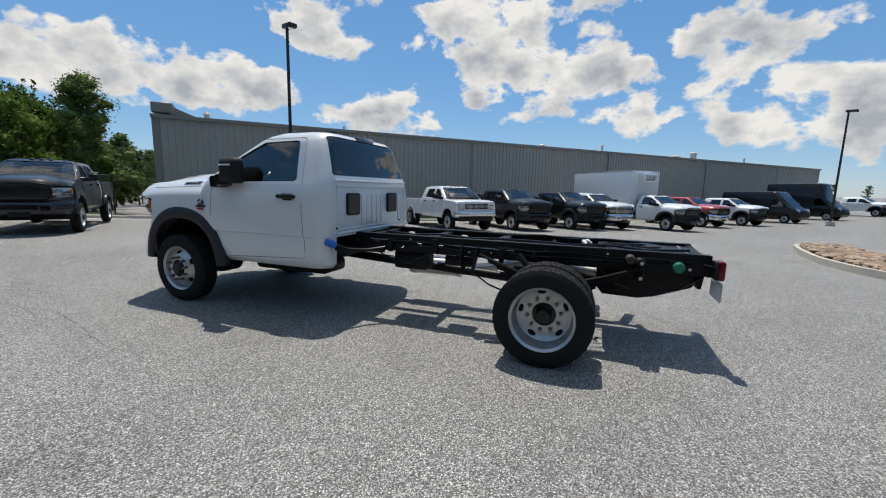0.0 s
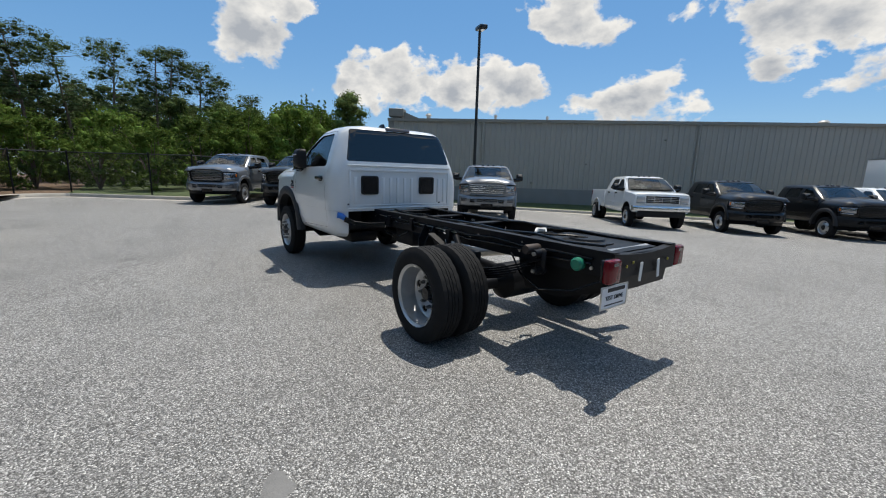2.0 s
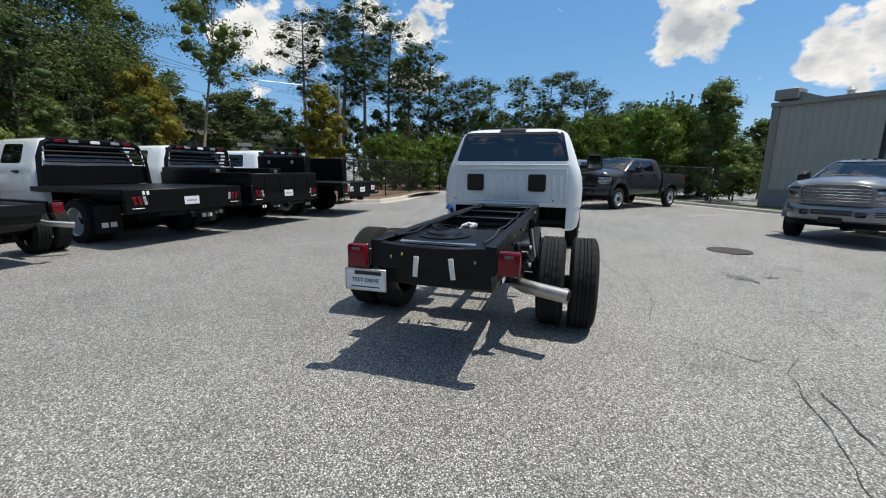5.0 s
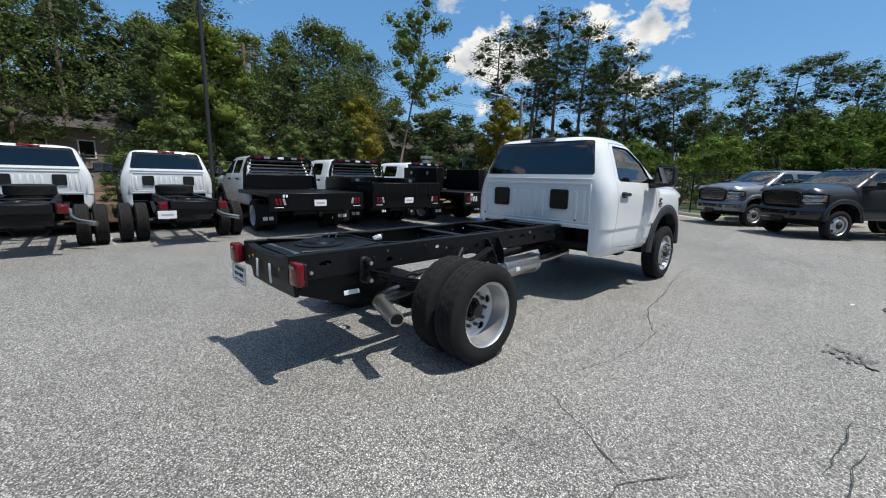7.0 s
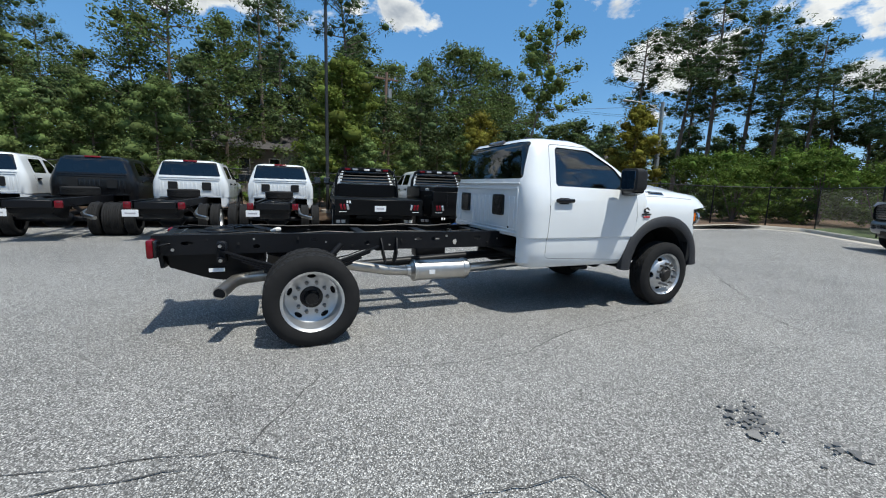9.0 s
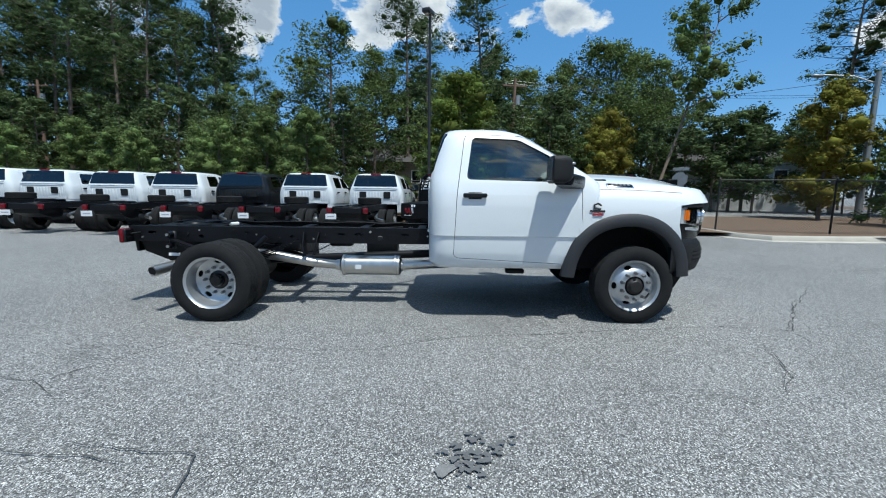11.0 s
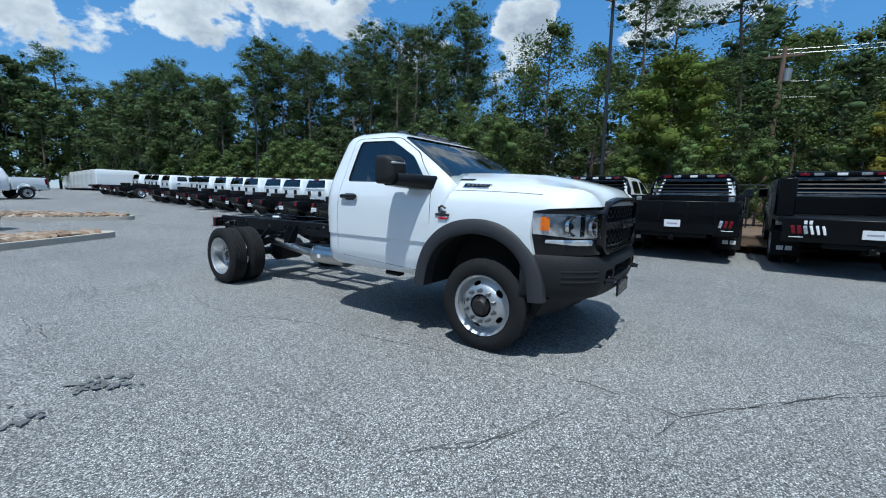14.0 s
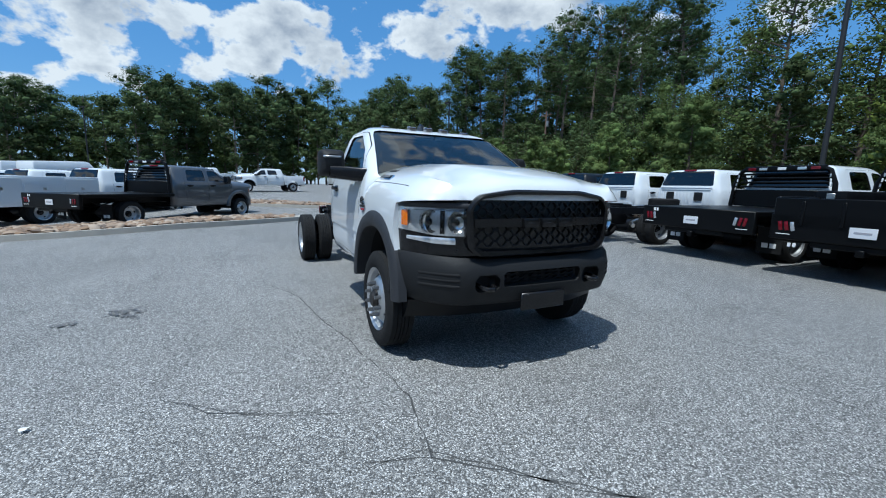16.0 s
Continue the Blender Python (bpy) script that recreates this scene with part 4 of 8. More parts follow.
            for x in (0.76, 0.93):
                b = bmesh.new()
                lean = 0.035 if x < 0.85 else -0.045
                loft(b, [[(x - 0.006, s * 0.435, 0.85), (x + 0.006, s * 0.435, 0.85), (x + 0.006, s * 0.47, 0.85), (x - 0.006, s * 0.47, 0.85)],
                         [(x - 0.006 + lean * 0.4, s * 0.435, 0.70), (x + 0.006 + lean * 0.4, s * 0.435, 0.70), (x + 0.006 + lean * 0.4, s * 0.56, 0.70), (x - 0.006 + lean * 0.4, s * 0.56, 0.70)],
                         [(x - 0.006 + lean, s * 0.47, 0.60), (x + 0.006 + lean, s * 0.47, 0.60), (x + 0.006 + lean, s * 0.57, 0.60), (x - 0.006 + lean, s * 0.57, 0.60)]])
                part("spring_hanger", b, FRAME_BLACK, root)
            b = bmesh.new()
            tube(b, [(-0.02, s * 0.60, 0.42), (0.35, s * 0.50, 0.80)], [0.034, 0.03], 10)
            part("shock_absorber", b, FRAME_BLACK, root)


def fuel_tank(root, rear):
    b = bmesh.new()
    rings = []
    for x, lo, hw in ((rear + 0.06, 0.70, 0.36), (rear + 0.10, 0.60, 0.385), (rear + 0.40, 0.49, 0.40), (rear + 0.52, 0.465, 0.40), (-0.42, 0.47, 0.39), (-0.36, 0.54, 0.37)):
        rings.append([(x, -hw, 0.70), (x, -hw + 0.05, lo), (x, hw - 0.05, lo), (x, hw, 0.70), (x, hw - 0.02, 0.86), (x, hw - 0.10, 0.885), (x, -hw + 0.10, 0.885), (x, -hw + 0.02, 0.86)])
    loft(b, rings)
    tank = part("fuel_tank", b, TANK_BLACK, root, "black moulded plastic fuel tank")
    b = bmesh.new()
    lathe(b, [(0.20, 0), (0.20, 0.012), (0.14, 0.02), (0.13, 0.035), (0, 0.035)], 28)
    bmesh.ops.transform(b, matrix=pose(-0.78, 0.05, 0.882, 90, 0, 0), verts=b.verts)
    part("tank_lid", b, TANK_BLACK, tank)
    for k in range(3):
        b = bmesh.new()
        tube(b, [(-0.78 + 0.07 * k, 0.05, 0.915), (-0.70 + 0.1 * k, 0.16 + 0.04 * k, 0.93), (-0.45, 0.26 - 0.1 * k, 0.915), (-0.2, 0.34 - 0.1 * k, 0.85)], 0.009, 6)
        part("hose", b, GLOSS_BLACK, tank)
    return tank


def tail_lamp(root, x, s):
    b = bmesh.new()
    box(b, (x, s * 0.512, 0.80), (0.055, 0.145, 0.16), 0.02, seg=2)
    lamp = part("tail_lamp", b, RED_LENS, root, "square red tail lamp")
    b = bmesh.new()
    box(b, (x + 0.035, s * 0.512, 0.80), (0.03, 0.135, 0.15), 0.01)
    part("lamp_back", b, GLOSS_BLACK, lamp)
    b = bmesh.new()
    box(b, (x - 0.026, s * 0.512, 0.848), (0.006, 0.06, 0.022), 0.004)
    part("reverse_lens", b, SMOKED, lamp)
    b = bmesh.new()
    tube(b, [(x + 0.05, s * 0.50, 0.82), (x + 0.12, s * 0.44, 0.83)], 0.008, 6)
    part("lamp_cable", b, GLOSS_BLACK, lamp)


def plate(root, x, y, z, words=False):
    b = bmesh.new()
    box(b, (x, y, z), (0.006, 0.305, 0.152), 0.003)
    p = part("licence_plate", b, PLATE_WHITE, root, "white paper dealer plate in a chrome frame")
    if words:
        b = bmesh.new()
        for yy, zz, sy, sz in ((0, 0.072, 0.312, 0.012), (0, -0.072, 0.312, 0.012), (0.151, 0, 0.012, 0.156), (-0.151, 0, 0.012, 0.156)):
            box(b, (x - 0.002, y + yy, z + zz), (0.010, sy, sz), 0.003)
        part("plate_frame", b, STEEL, p)
        me = text_mesh("TEST DRIVE", 0.040)
        o = part("lettering", me, INK, p)
        o.matrix_local = pose(x - 0.0045, y, z - 0.005, 90, 0, -90)
        b = bmesh.new()
        box(b, (x - 0.004, y - 0.02, z + 0.048), (0.003, 0.20, 0.026), 0.001)
        box(b, (x - 0.004, y, z - 0.05), (0.003, 0.22, 0.008), 0.001)
        part("dealer_bar", b, INK, p)
    else:
        b = bmesh.new()
        box(b, (x - 0.004, y, z), (0.003, 0.2, 0.03), 0.001)
        part("plate_bar", b, material("plate_grey", (0.35, 0.35, 0.38), 0.5) if "plate_grey" not in bpy.data.materials else bpy.data.materials["plate_grey"], p)
    return p


def boxy_front(root, x0, color):
    """The square nose of an older pickup, with chrome egg-crate grille."""
    rings = []
    for f, top in ((-0.585, 1.40), (-0.3, 1.395), (0.3, 1.36), (0.66, 1.32), (0.72, 1.285)):
        rings.append([(x0 + f, y, z) for y, z in ((0.93, 0.62), (0.985, 0.70), (0.985, 1.02), (0.965, 1.10), (0.955, top - 0.06), (0.90, top - 0.012), (0.55, top), (0.0, top + 0.01), (-0.55, top), (-0.90, top - 0.012), (-0.955, top - 0.06), (-0.965, 1.10), (-0.985, 1.02), (-0.985, 0.70), (-0.93, 0.62))])
    arch = [(x0 + p[0] * 0.95, p[1] - 0.03) for p in ARCH] + [(x0 + 0.42, 0.2), (x0 - 0.6, 0.2)]
    cuts = [prism(bmesh.new(), arch, "y", a, b) for a, b in ((0.5, 1.3), (-1.3, -0.5))]
    part("nose", carve(loft(bmesh.new(), rings), cuts), color, root, "square hood and fenders")
    b = bmesh.new()
    box(b, (x0 + 0.725, 0, 1.07), (0.03, 1.84, 0.34), 0.02)
    part("front_panel", b, color, root)
    b = bmesh.new()
    box(b, (x0 + 0.735, 0, 1.09), (0.03, 1.16, 0.26), 0.015)
    g = part("grille", b, DARK, root, "chrome egg-crate grille")
    for z in (0.965, 1.03, 1.09, 1.15, 1.215):
        part("grille_bar", box(bmesh.new(), (x0 + 0.755, 0, z), (0.025, 1.18, 0.020), 0.005), CHROME, g)
    for k in range(5):
        part("grille_post", box(bmesh.new(), (x0 + 0.753, -0.58 + 0.29 * k, 1.09), (0.022, 0.020, 0.26), 0.005), CHROME, g)
    for s in (1, -1):
        b = bmesh.new()
        box(b, (x0 + 0.735, s * 0.76, 1.10), (0.05, 0.30, 0.20), 0.02, seg=2)
        lamp = part("headlamp", b, CLEAR_LENS, root)
        b = bmesh.new()
        box(b, (x0 + 0.735, s * 0.76, 0.965), (0.045, 0.30, 0.055), 0.01)
        part("turn_lamp", b, CLEAR_LENS, lamp)
        b = bmesh.new()
        ins = [(x0 + p[0] * 0.93, p[1] - 0.04) for p in ARCH]
        loft(b, [[(x, s * 0.97, z) for x, z in ins], [(x, s * 0.52, z) for x, z in ins]], closed=False)
        part("wheel_house", b, DARK, root)
    b = bmesh.new()
    loft(b, [[(x0 + 0.60 - 0.08 * abs(y) ** 3, y, 0.66), (x0 + 0.84 - 0.12 * abs(y) ** 3, y, 0.68), (x0 + 0.86 - 0.12 * abs(y) ** 3, y, 0.76), (x0 + 0.83 - 0.12 * abs(y) ** 3, y, 0.85), (x0 + 0.60 - 0.08 * abs(y) ** 3, y, 0.86)] for y in (-1.0, -0.9, -0.6, -0.3, 0, 0.3, 0.6, 0.9, 1.0)])
    bump = part("front_bumper", b, CHROME, root, "chrome bumper")
    b = bmesh.new()
    box(b, (x0 + 0.70, 0, 0.56), (0.12, 1.7, 0.22), 0.03, seg=2)
    part("valance", b, TEXTURED_BLACK, bump)


def ram_truck(m, label, color, wb=4.28, ext=0.0, rear="chassis", trim=None, grille=None, detail=False, category="truck", group="", dual=True, rim_mat=None, name="pickup_truck", boxy=False):
    root = thing(name, m, label, category, group)
    trim = trim or TEXTURED_BLACK
    if boxy:
        boxy_front(root, wb, color)
    else:
        front_end(root, wb, color, trim, grille or GLOSS_BLACK, detail)
    cab_part(root, wb, ext, color, detail)
    cab_rear = wb - 2.09 - ext
    rear_end = -1.24
    if rear != "bed":
        frame_part(root, wb, rear_end, cab_rear, detail)
    for s in (1, -1):
        add_wheel(root, wb, s * 0.905, 0.398, s, True, rim_mat=rim_mat, simple=not detail)
        if dual:
            add_wheel(root, 0.03, 1.065 if s > 0 else -1.0, 0.398, s, False, rim_mat=rim_mat, simple=not detail)
            add_wheel(root, 0.03, 0.795 if s > 0 else -0.73, 0.398, s, False, inner=True, simple=not detail)
        else:
            add_wheel(root, 0, s * 0.905, 0.398, s, True, rim_mat=rim_mat, simple=True)
    return root


# ---------- the subject: a white chassis cab ----------
def badge(root, x, s):
    b = bmesh.new()
    tube(b, [(x + 0.035, s * 1.006, 1.205), (x, s * 1.008, 1.225), (x - 0.035, s * 1.008, 1.21), (x - 0.035, s * 1.008, 1.18), (x + 0.03, s * 1.008, 1.17)], 0.010, 6)
    m = part("badge", b, INK, root, "dark engine badge with red bar")
    b = bmesh.new()
    box(b, (x, s * 1.006, 1.148), (0.15, 0.01, 0.022), 0.003)
    part("badge_bar", b, INK, m)
    b = bmesh.new()
    box(b, (x + 0.005, s * 1.006, 1.118), (0.10, 0.008, 0.018), 0.003)
    part("badge_plate", b, LOGO_RED, m)


def dress_hero(root, wb):
    fuel_tank(root, -1.24)
    for s in (1, -1):
        tail_lamp(root, -1.285 if s > 0 else -1.225, s)
        badge(root, wb - 0.42, s)
        b = bmesh.new()
        box(b, (wb - 0.155, s * 0.857, 1.398), (0.275, 0.02, 0.066), 0.012, pose(0, 0, 0, s * 52, 2, 0), 2)
        scoop = part("hood_badge", b, CHROME, root, "dark hood-side nameplate in chrome rim")
        b = bmesh.new()
        box(b, (wb - 0.155, s * 0.861, 1.402), (0.252, 0.02, 0.048), 0.010, pose(0, 0, 0, s * 52, 2, 0), 2)
        plate_face = part("nameplate", b, GLOSS_BLACK, scoop)
        b = bmesh.new()
        for k in range(5):
            box(b, (wb - 0.235 + 0.04 * k, s * 0.866, 1.408), (0.026, 0.012, 0.022), 0.003, pose(0, 0, 0, s * 52, 2, 0))
        part("nameplate_bar", b, NUT, scoop)
    plate(root, -1.285, 0.46, 0.63, True)
    # rear cross member with bowed top, hanging tags and clips
    b = bmesh.new()
    loft(b, [[(-1.245, y, 0.72), (-1.215, y, 0.72), (-1.19, y, 0.905 - 0.03 * math.cos(y * 3.4)), (-1.245, y, 0.90 - 0.03 * math.cos(y * 3.4))] for y in [-0.43 + 0.086 * i for i in range(11)]])
    part("rear_cross_member", b, FRAME_BLACK, root)
    for y, tilt in ((0.10, 4), (-0.15, -8)):
        b = bmesh.new()
        box(b, (-1.262, y, 0.745), (0.006, 0.035, 0.14), 0.002, pose(0, 0, 0, tilt, 0, 0))
        part("paper_tag", b, FOAM, root, "white hanging paper tag")
    for k, y in enumerate((0.28, 0.20, -0.30)):
        b = bmesh.new()
        box(b, (-1.255, y, 0.80 + 0.02 * (k % 2)), (0.012, 0.014, 0.022), 0.004)
        part("wire_clip", b, YELLOW, root)
    b = bmesh.new()
    loft(b, [[(-1.195, y, 0.60 + 0.02 * abs(y)), (-1.165, y, 0.60 + 0.02 * abs(y)), (-1.175, y, 0.73), (-1.21, y, 0.73)] for y in (-0.40, -0.2, 0, 0.2, 0.40)])
    part("tank_guard", b, TANK_BLACK, root)
    # added steel strip stands for the light glinting off the tank's rear edge
    b = bmesh.new()
    loft(b, [[(-1.15, y, 0.892 - 0.02 * math.cos(y * 3.4)), (-1.09, y, 0.902 - 0.015 * math.cos(y * 3.4)), (-1.09, y, 0.898 - 0.015 * math.cos(y * 3.4)), (-1.15, y, 0.888 - 0.02 * math.cos(y * 3.4))] for y in [-0.27 + 0.06 * i for i in range(10)]])
    part("tank_strap", b, STEEL, root)
    # muffler and tail pipe on the right
    b = bmesh.new()
    lathe(b, [(0.0, -0.37), (0.06, -0.37), (0.065, -0.35), (0.108, -0.33), (0.11, -0.30), (0.108, -0.28), (0.108, 0.24), (0.11, 0.26), (0.108, 0.29), (0.065, 0.33), (0.06, 0.37), (0.0, 0.37)], 28)
    bmesh.ops.transform(b, matrix=pose(1.48, -0.30, 0.455, 0, 0, 90) @ Matrix.Scale(1.06, 4), verts=b.verts)
    muf = part("muffler", b, STEEL, root, "brushed stainless exhaust canister")
    b = bmesh.new()
    box(b, (1.36, -0.416, 0.45), (0.07, 0.004, 0.05), 0.002)
    part("sticker", b, PLATE_WHITE, muf)
    for x in (1.10, 1.70):
        b = bmesh.new()
        lathe(b, [(0.112, -0.018), (0.116, -0.014), (0.116, 0.014), (0.112, 0.018)], 28)
        bmesh.ops.transform(b, matrix=pose(x + 0.08, -0.30, 0.455, 0, 0, 90) @ Matrix.Scale(1.06, 4), verts=b.verts)
        part("clamp", b, STEEL, muf)
    b = bmesh.new()
    tube(b, [(2.6, -0.30, 0.50), (2.1, -0.31, 0.47), (1.86, -0.30, 0.455)], 0.052, 12)
    part("exhaust_pipe", b, STEEL, root)
    b = bmesh.new()
    tube(b, [(1.10, -0.30, 0.455), (0.85, -0.33, 0.48), (0.45, -0.42, 0.57), (0.1, -0.45, 0.62), (-0.10, -0.455, 0.555), (-0.28, -0.46, 0.52), (-0.43, -0.465, 0.508), (-0.54, -0.485, 0.50), (-0.605, -0.55, 0.494), (-0.64, -0.68, 0.482), (-0.69, -0.88, 0.465)], 0.054, 16)
    part("tail_pipe", b, PIPE, root, "dull steel tail pipe turned outwards")
    # dark disc on the capped pipe end paints the shade inside its mouth
    b = bmesh.new()
    cyl(b, (-0.6895, -0.879, 0.4652), (-0.6912, -0.885, 0.4637), 0.046, 14)
    part("pipe_bore", b, DARK, root)
    b = bmesh.new()
    box(b, (-0.76, -0.412, 0.575), (0.13, 0.004, 0.035), 0.001, pose(0, 0, 0, -8, 0, 0))
    part("tank_label", b, PLATE_WHITE, root)
    # filler necks and looms on the left
    b = bmesh.new()
    tube(b, [(2.16, 0.86, 0.80), (2.20, 0.90, 0.83), (2.21, 0.94, 0.84)], [0.034, 0.038, 0.038], 14)
    part("filler_cap", b, BLUE_CAP, root, "blue filler cap")
    for k in range(3):
        b = bmesh.new()
        tube(b, [(2.17, 0.86, 0.81 - 0.02 * k), (2.05, 0.78, 0.76 - 0.02 * k), (1.95, 0.62, 0.74), (1.80, 0.48, 0.76 - 0.02 * k)], 0.017, 8)
        part("filler_hose", b, GLOSS_BLACK, root)
    b = bmesh.new()
    lathe(b, [(0.0, -0.025), (0.034, -0.025), (0.038, -0.01), (0.038, 0.015), (0.028, 0.025), (0.0, 0.025)], 18)
    bmesh.ops.transform(b, matrix=pose(-1.0, 0.47, 0.79) @ Matrix.Scale(1.25, 4), verts=b.verts)
    part("fuel_cap", b, GREEN_CAP, root, "green fuel filler cap")
    b = bmesh.new()
    tube(b, [(-1.0, 0.46, 0.79), (-0.98, 0.42, 0.79), (-0.93, 0.38, 0.79)], 0.035, 10)
    part("filler_neck", b, STEEL, root)
    b = bmesh.new()
    lathe(b, [(0.0, -0.10), (0.045, -0.10), (0.05, -0.08), (0.05, 0.08), (0.045, 0.10), (0.0, 0.10)], 16)
    bmesh.ops.transform(b, matrix=pose(-0.62, 0.52, 0.84) @ Matrix.Scale(0.75, 4), verts=b.verts)
    part("damper", b, IRON, root)
    for k, (y0, z0) in enumerate(((0.445, 0.84), (0.448, 0.80), (0.30, 0.91), (-0.32, 0.90))):
        b = bmesh.new()
        pts = [(-1.1 + 0.33 * i, y0 + 0.012 * math.sin(i * 1.9 + k), z0 + 0.012 * math.sin(i * 2.7 + k)) for i in range(10)]
        tube(b, pts, 0.008 if k % 2 else 0.011, 6)
        part("wire_loom", b, GLOSS_BLACK, root)
    b = bmesh.new()
    tube(b, [(2.0, 0.447, 0.845), (1.2, 0.449, 0.835), (0.4, 0.447, 0.825)], 0.005, 6)
    part("brake_line", b, STEEL, root)
    b = bmesh.new()
    tube(b, [(-0.25, 0.06, 0.89), (-0.22, 0.0, 0.905), (-0.26, -0.07, 0.905), (-0.30, -0.03, 0.89)], [0.01, 0.022, 0.022, 0.01], 8)
    part("vent_bag", b, FOAM, root, "white plastic wrap on the frame")
    for k, pts in enumerate((((-1.2, 0.42, 0.72), (-1.0, 0.5, 0.60), (-0.75, 0.56, 0.56), (-0.5, 0.5, 0.62), (-0.35, 0.46, 0.76)),
                             ((0.1, 0.60, 0.52), (0.35, 0.66, 0.44), (0.6, 0.6, 0.50), (0.85, 0.5, 0.62)), ((1.3, 0.45, 0.72), (1.5, 0.5, 0.62), (1.75, 0.5, 0.66), (1.95, 0.45, 0.74)))):
        part("hanging_cable", tube(bmesh.new(), pts, 0.008, 6), GLOSS_BLACK, root)
    for x, z in ((0.52, 0.70), (1.22, 0.74), (1.74, 0.72)):   # loom brackets on the rail
        part("loom_bracket", loft(bmesh.new(), [[(x + dx, 0.436 + o, zz) for dx, zz in ((-0.03, z + 0.14), (0.03, z + 0.14), (0.02, z), (-0.02, z))] for o in (0.0, 0.035)]), FRAME_BLACK, root)
    for x, y, z, sx, sy, sz in ((0.30, 0.36, 0.60, 0.24, 0.12, 0.14), (1.0, 0.30, 0.66, 0.30, 0.14, 0.12), (1.55, 0.25, 0.62, 0.40, 0.22, 0.2), (0.15, 0.56, 0.60, 0.10, 0.08, 0.16)):
        b = bmesh.new()
        box(b, (x, y, z), (sx, sy, sz), 0.03, seg=2)
        part("chassis_module", b, FRAME_BLACK, root)
    b = bmesh.new()
    box(b, (2.95, 0.45, 0.50), (1.0, 0.42, 0.16), 0.05, seg=2)
    part("under_tank", b, TANK_BLACK, root)
    b = bmesh.new()
    box(b, (3.1, -0.78, 0.50), (0.20, 0.10, 0.05), 0.015)
    part("step_bracket", b, TANK_BLACK, root)
    # engine and gearbox seen under the nose
    b = bmesh.new()
    box(b, (wb + 0.05, 0, 0.85), (1.1, 0.62, 0.5), 0.08, seg=2)
    box(b, (wb - 0.95, 0, 0.70), (0.9, 0.4, 0.36), 0.1, seg=2)
    part("engine_block", b, DARK, root)


hero = ram_truck(pose(0, -0.02, 0, 0, 0, -0.55), "white regular cab chassis truck with bare black frame", WHITE, detail=True, name="chassis_cab_truck", category="truck")
dress_hero(hero, 4.28)


# ---------- ground ----------
def asphalt_material():
    m = bpy.data.materials.new("asphalt")
    m.use_nodes = True
    nt = m.node_tree
    b = nt.nodes["Principled BSDF"]
    b.inputs["Roughness"].default_value = 0.7
    tc = nt.nodes.new("ShaderNodeTexCoord")

    def node(kind, **values):
        n = nt.nodes.new(kind)
        for k, v in values.items():
            n.inputs[k].default_value = v
        if "Vector" in n.inputs:
            nt.links.new(tc.outputs["Object"], n.inputs["Vector"])
        return n

    def ramp(src, stops):
        r = nt.nodes.new("ShaderNodeValToRGB")
        e = r.color_ramp.elements
        e[0].position, e[0].color = stops[0][0], (*[stops[0][1]] * 3, 1)
        e[1].position, e[1].color = stops[-1][0], (*[stops[-1][1]] * 3, 1)
        for p, v in stops[1:-1]:
            x = e.new(p)
            x.color = (v, v, v, 1)
        nt.links.new(src, r.inputs[0])
        return r.outputs[0]

    def mul(a, c, kind="MULTIPLY"):
        n = nt.nodes.new("ShaderNodeMixRGB")
        n.blend_type = kind
        n.inputs[0].default_value = 1
        nt.links.new(a, n.inputs[1])
        nt.links.new(c, n.inputs[2])
        return n.outputs[0]

    stone = node("ShaderNodeTexVoronoi", Scale=135.0)
    grains = ramp(stone.outputs["Color"], [(0.0, 0.04), (0.45, 0.185), (0.70, 0.38), (1.0, 0.82)])
    gap = ramp(stone.outputs["Distance"], [(0.0, 1.0), (0.45, 0.93), (0.75, 0.38)])
    grit = ramp(node("ShaderNodeTexNoise", Scale=210.0, Detail=2.0).outputs["Fac"], [(0.3, 0.6), (0.7, 1.35)])
    broad = ramp(node("ShaderNodeTexNoise", Scale=0.28, Detail=6.0, Roughness=0.6).outputs["Fac"], [(0.25, 0.8), (0.75, 1.16)])
    stain = ramp(node("ShaderNodeTexNoise", Scale=1.1, Detail=5.0, Roughness=0.62).outputs["Fac"], [(0.27, 0.72), (0.40, 1.0), (0.7, 1.05)])
    tint = nt.nodes.new("ShaderNodeRGB")
    tint.outputs[0].default_value = (1.0, 0.985, 0.95, 1)
    col = mul(mul(mul(mul(mul(grains, gap), grit), broad), stain), tint.outputs[0])
    nt.links.new(col, b.inputs["Base Color"])
    bump = nt.nodes.new("ShaderNodeBump")
    bump.inputs["Strength"].default_value, bump.inputs["Distance"].default_value = 0.55, 0.006
    nt.links.new(gap, bump.inputs["Height"])
    nt.links.new(bump.outputs[0], b.inputs["Normal"])
    return m


ASPHALT = asphalt_material()
CONCRETE = material("kerb_concrete", (0.42, 0.39, 0.34), rough=0.85, vary=0.22, scale=2.5, fine=0.12, bump=0.25, bump_scale=60)
CRACK = material("crack_filler", (0.055, 0.055, 0.054), rough=0.95, vary=0.3, scale=8)
OIL = material("oil_stain", (0.105, 0.105, 0.107), rough=0.8, vary=0.3, scale=14, fine=0.45)
LINE_PAINT = material("worn_line_paint", (0.40, 0.40, 0.38), rough=0.8, vary=0.35, scale=9, fine=0.3)
MULCH = material("leaf_mulch", (0.13, 0.085, 0.055), rough=0.95, vary=0.45, scale=3, fine=0.4, bump=0.6, bump_scale=30)
GRASS_GROUND = material("grass_ground", (0.06, 0.085, 0.03), rough=0.95, vary=0.45, scale=2.5, fine=0.45, bump=0.6, bump_scale=25)


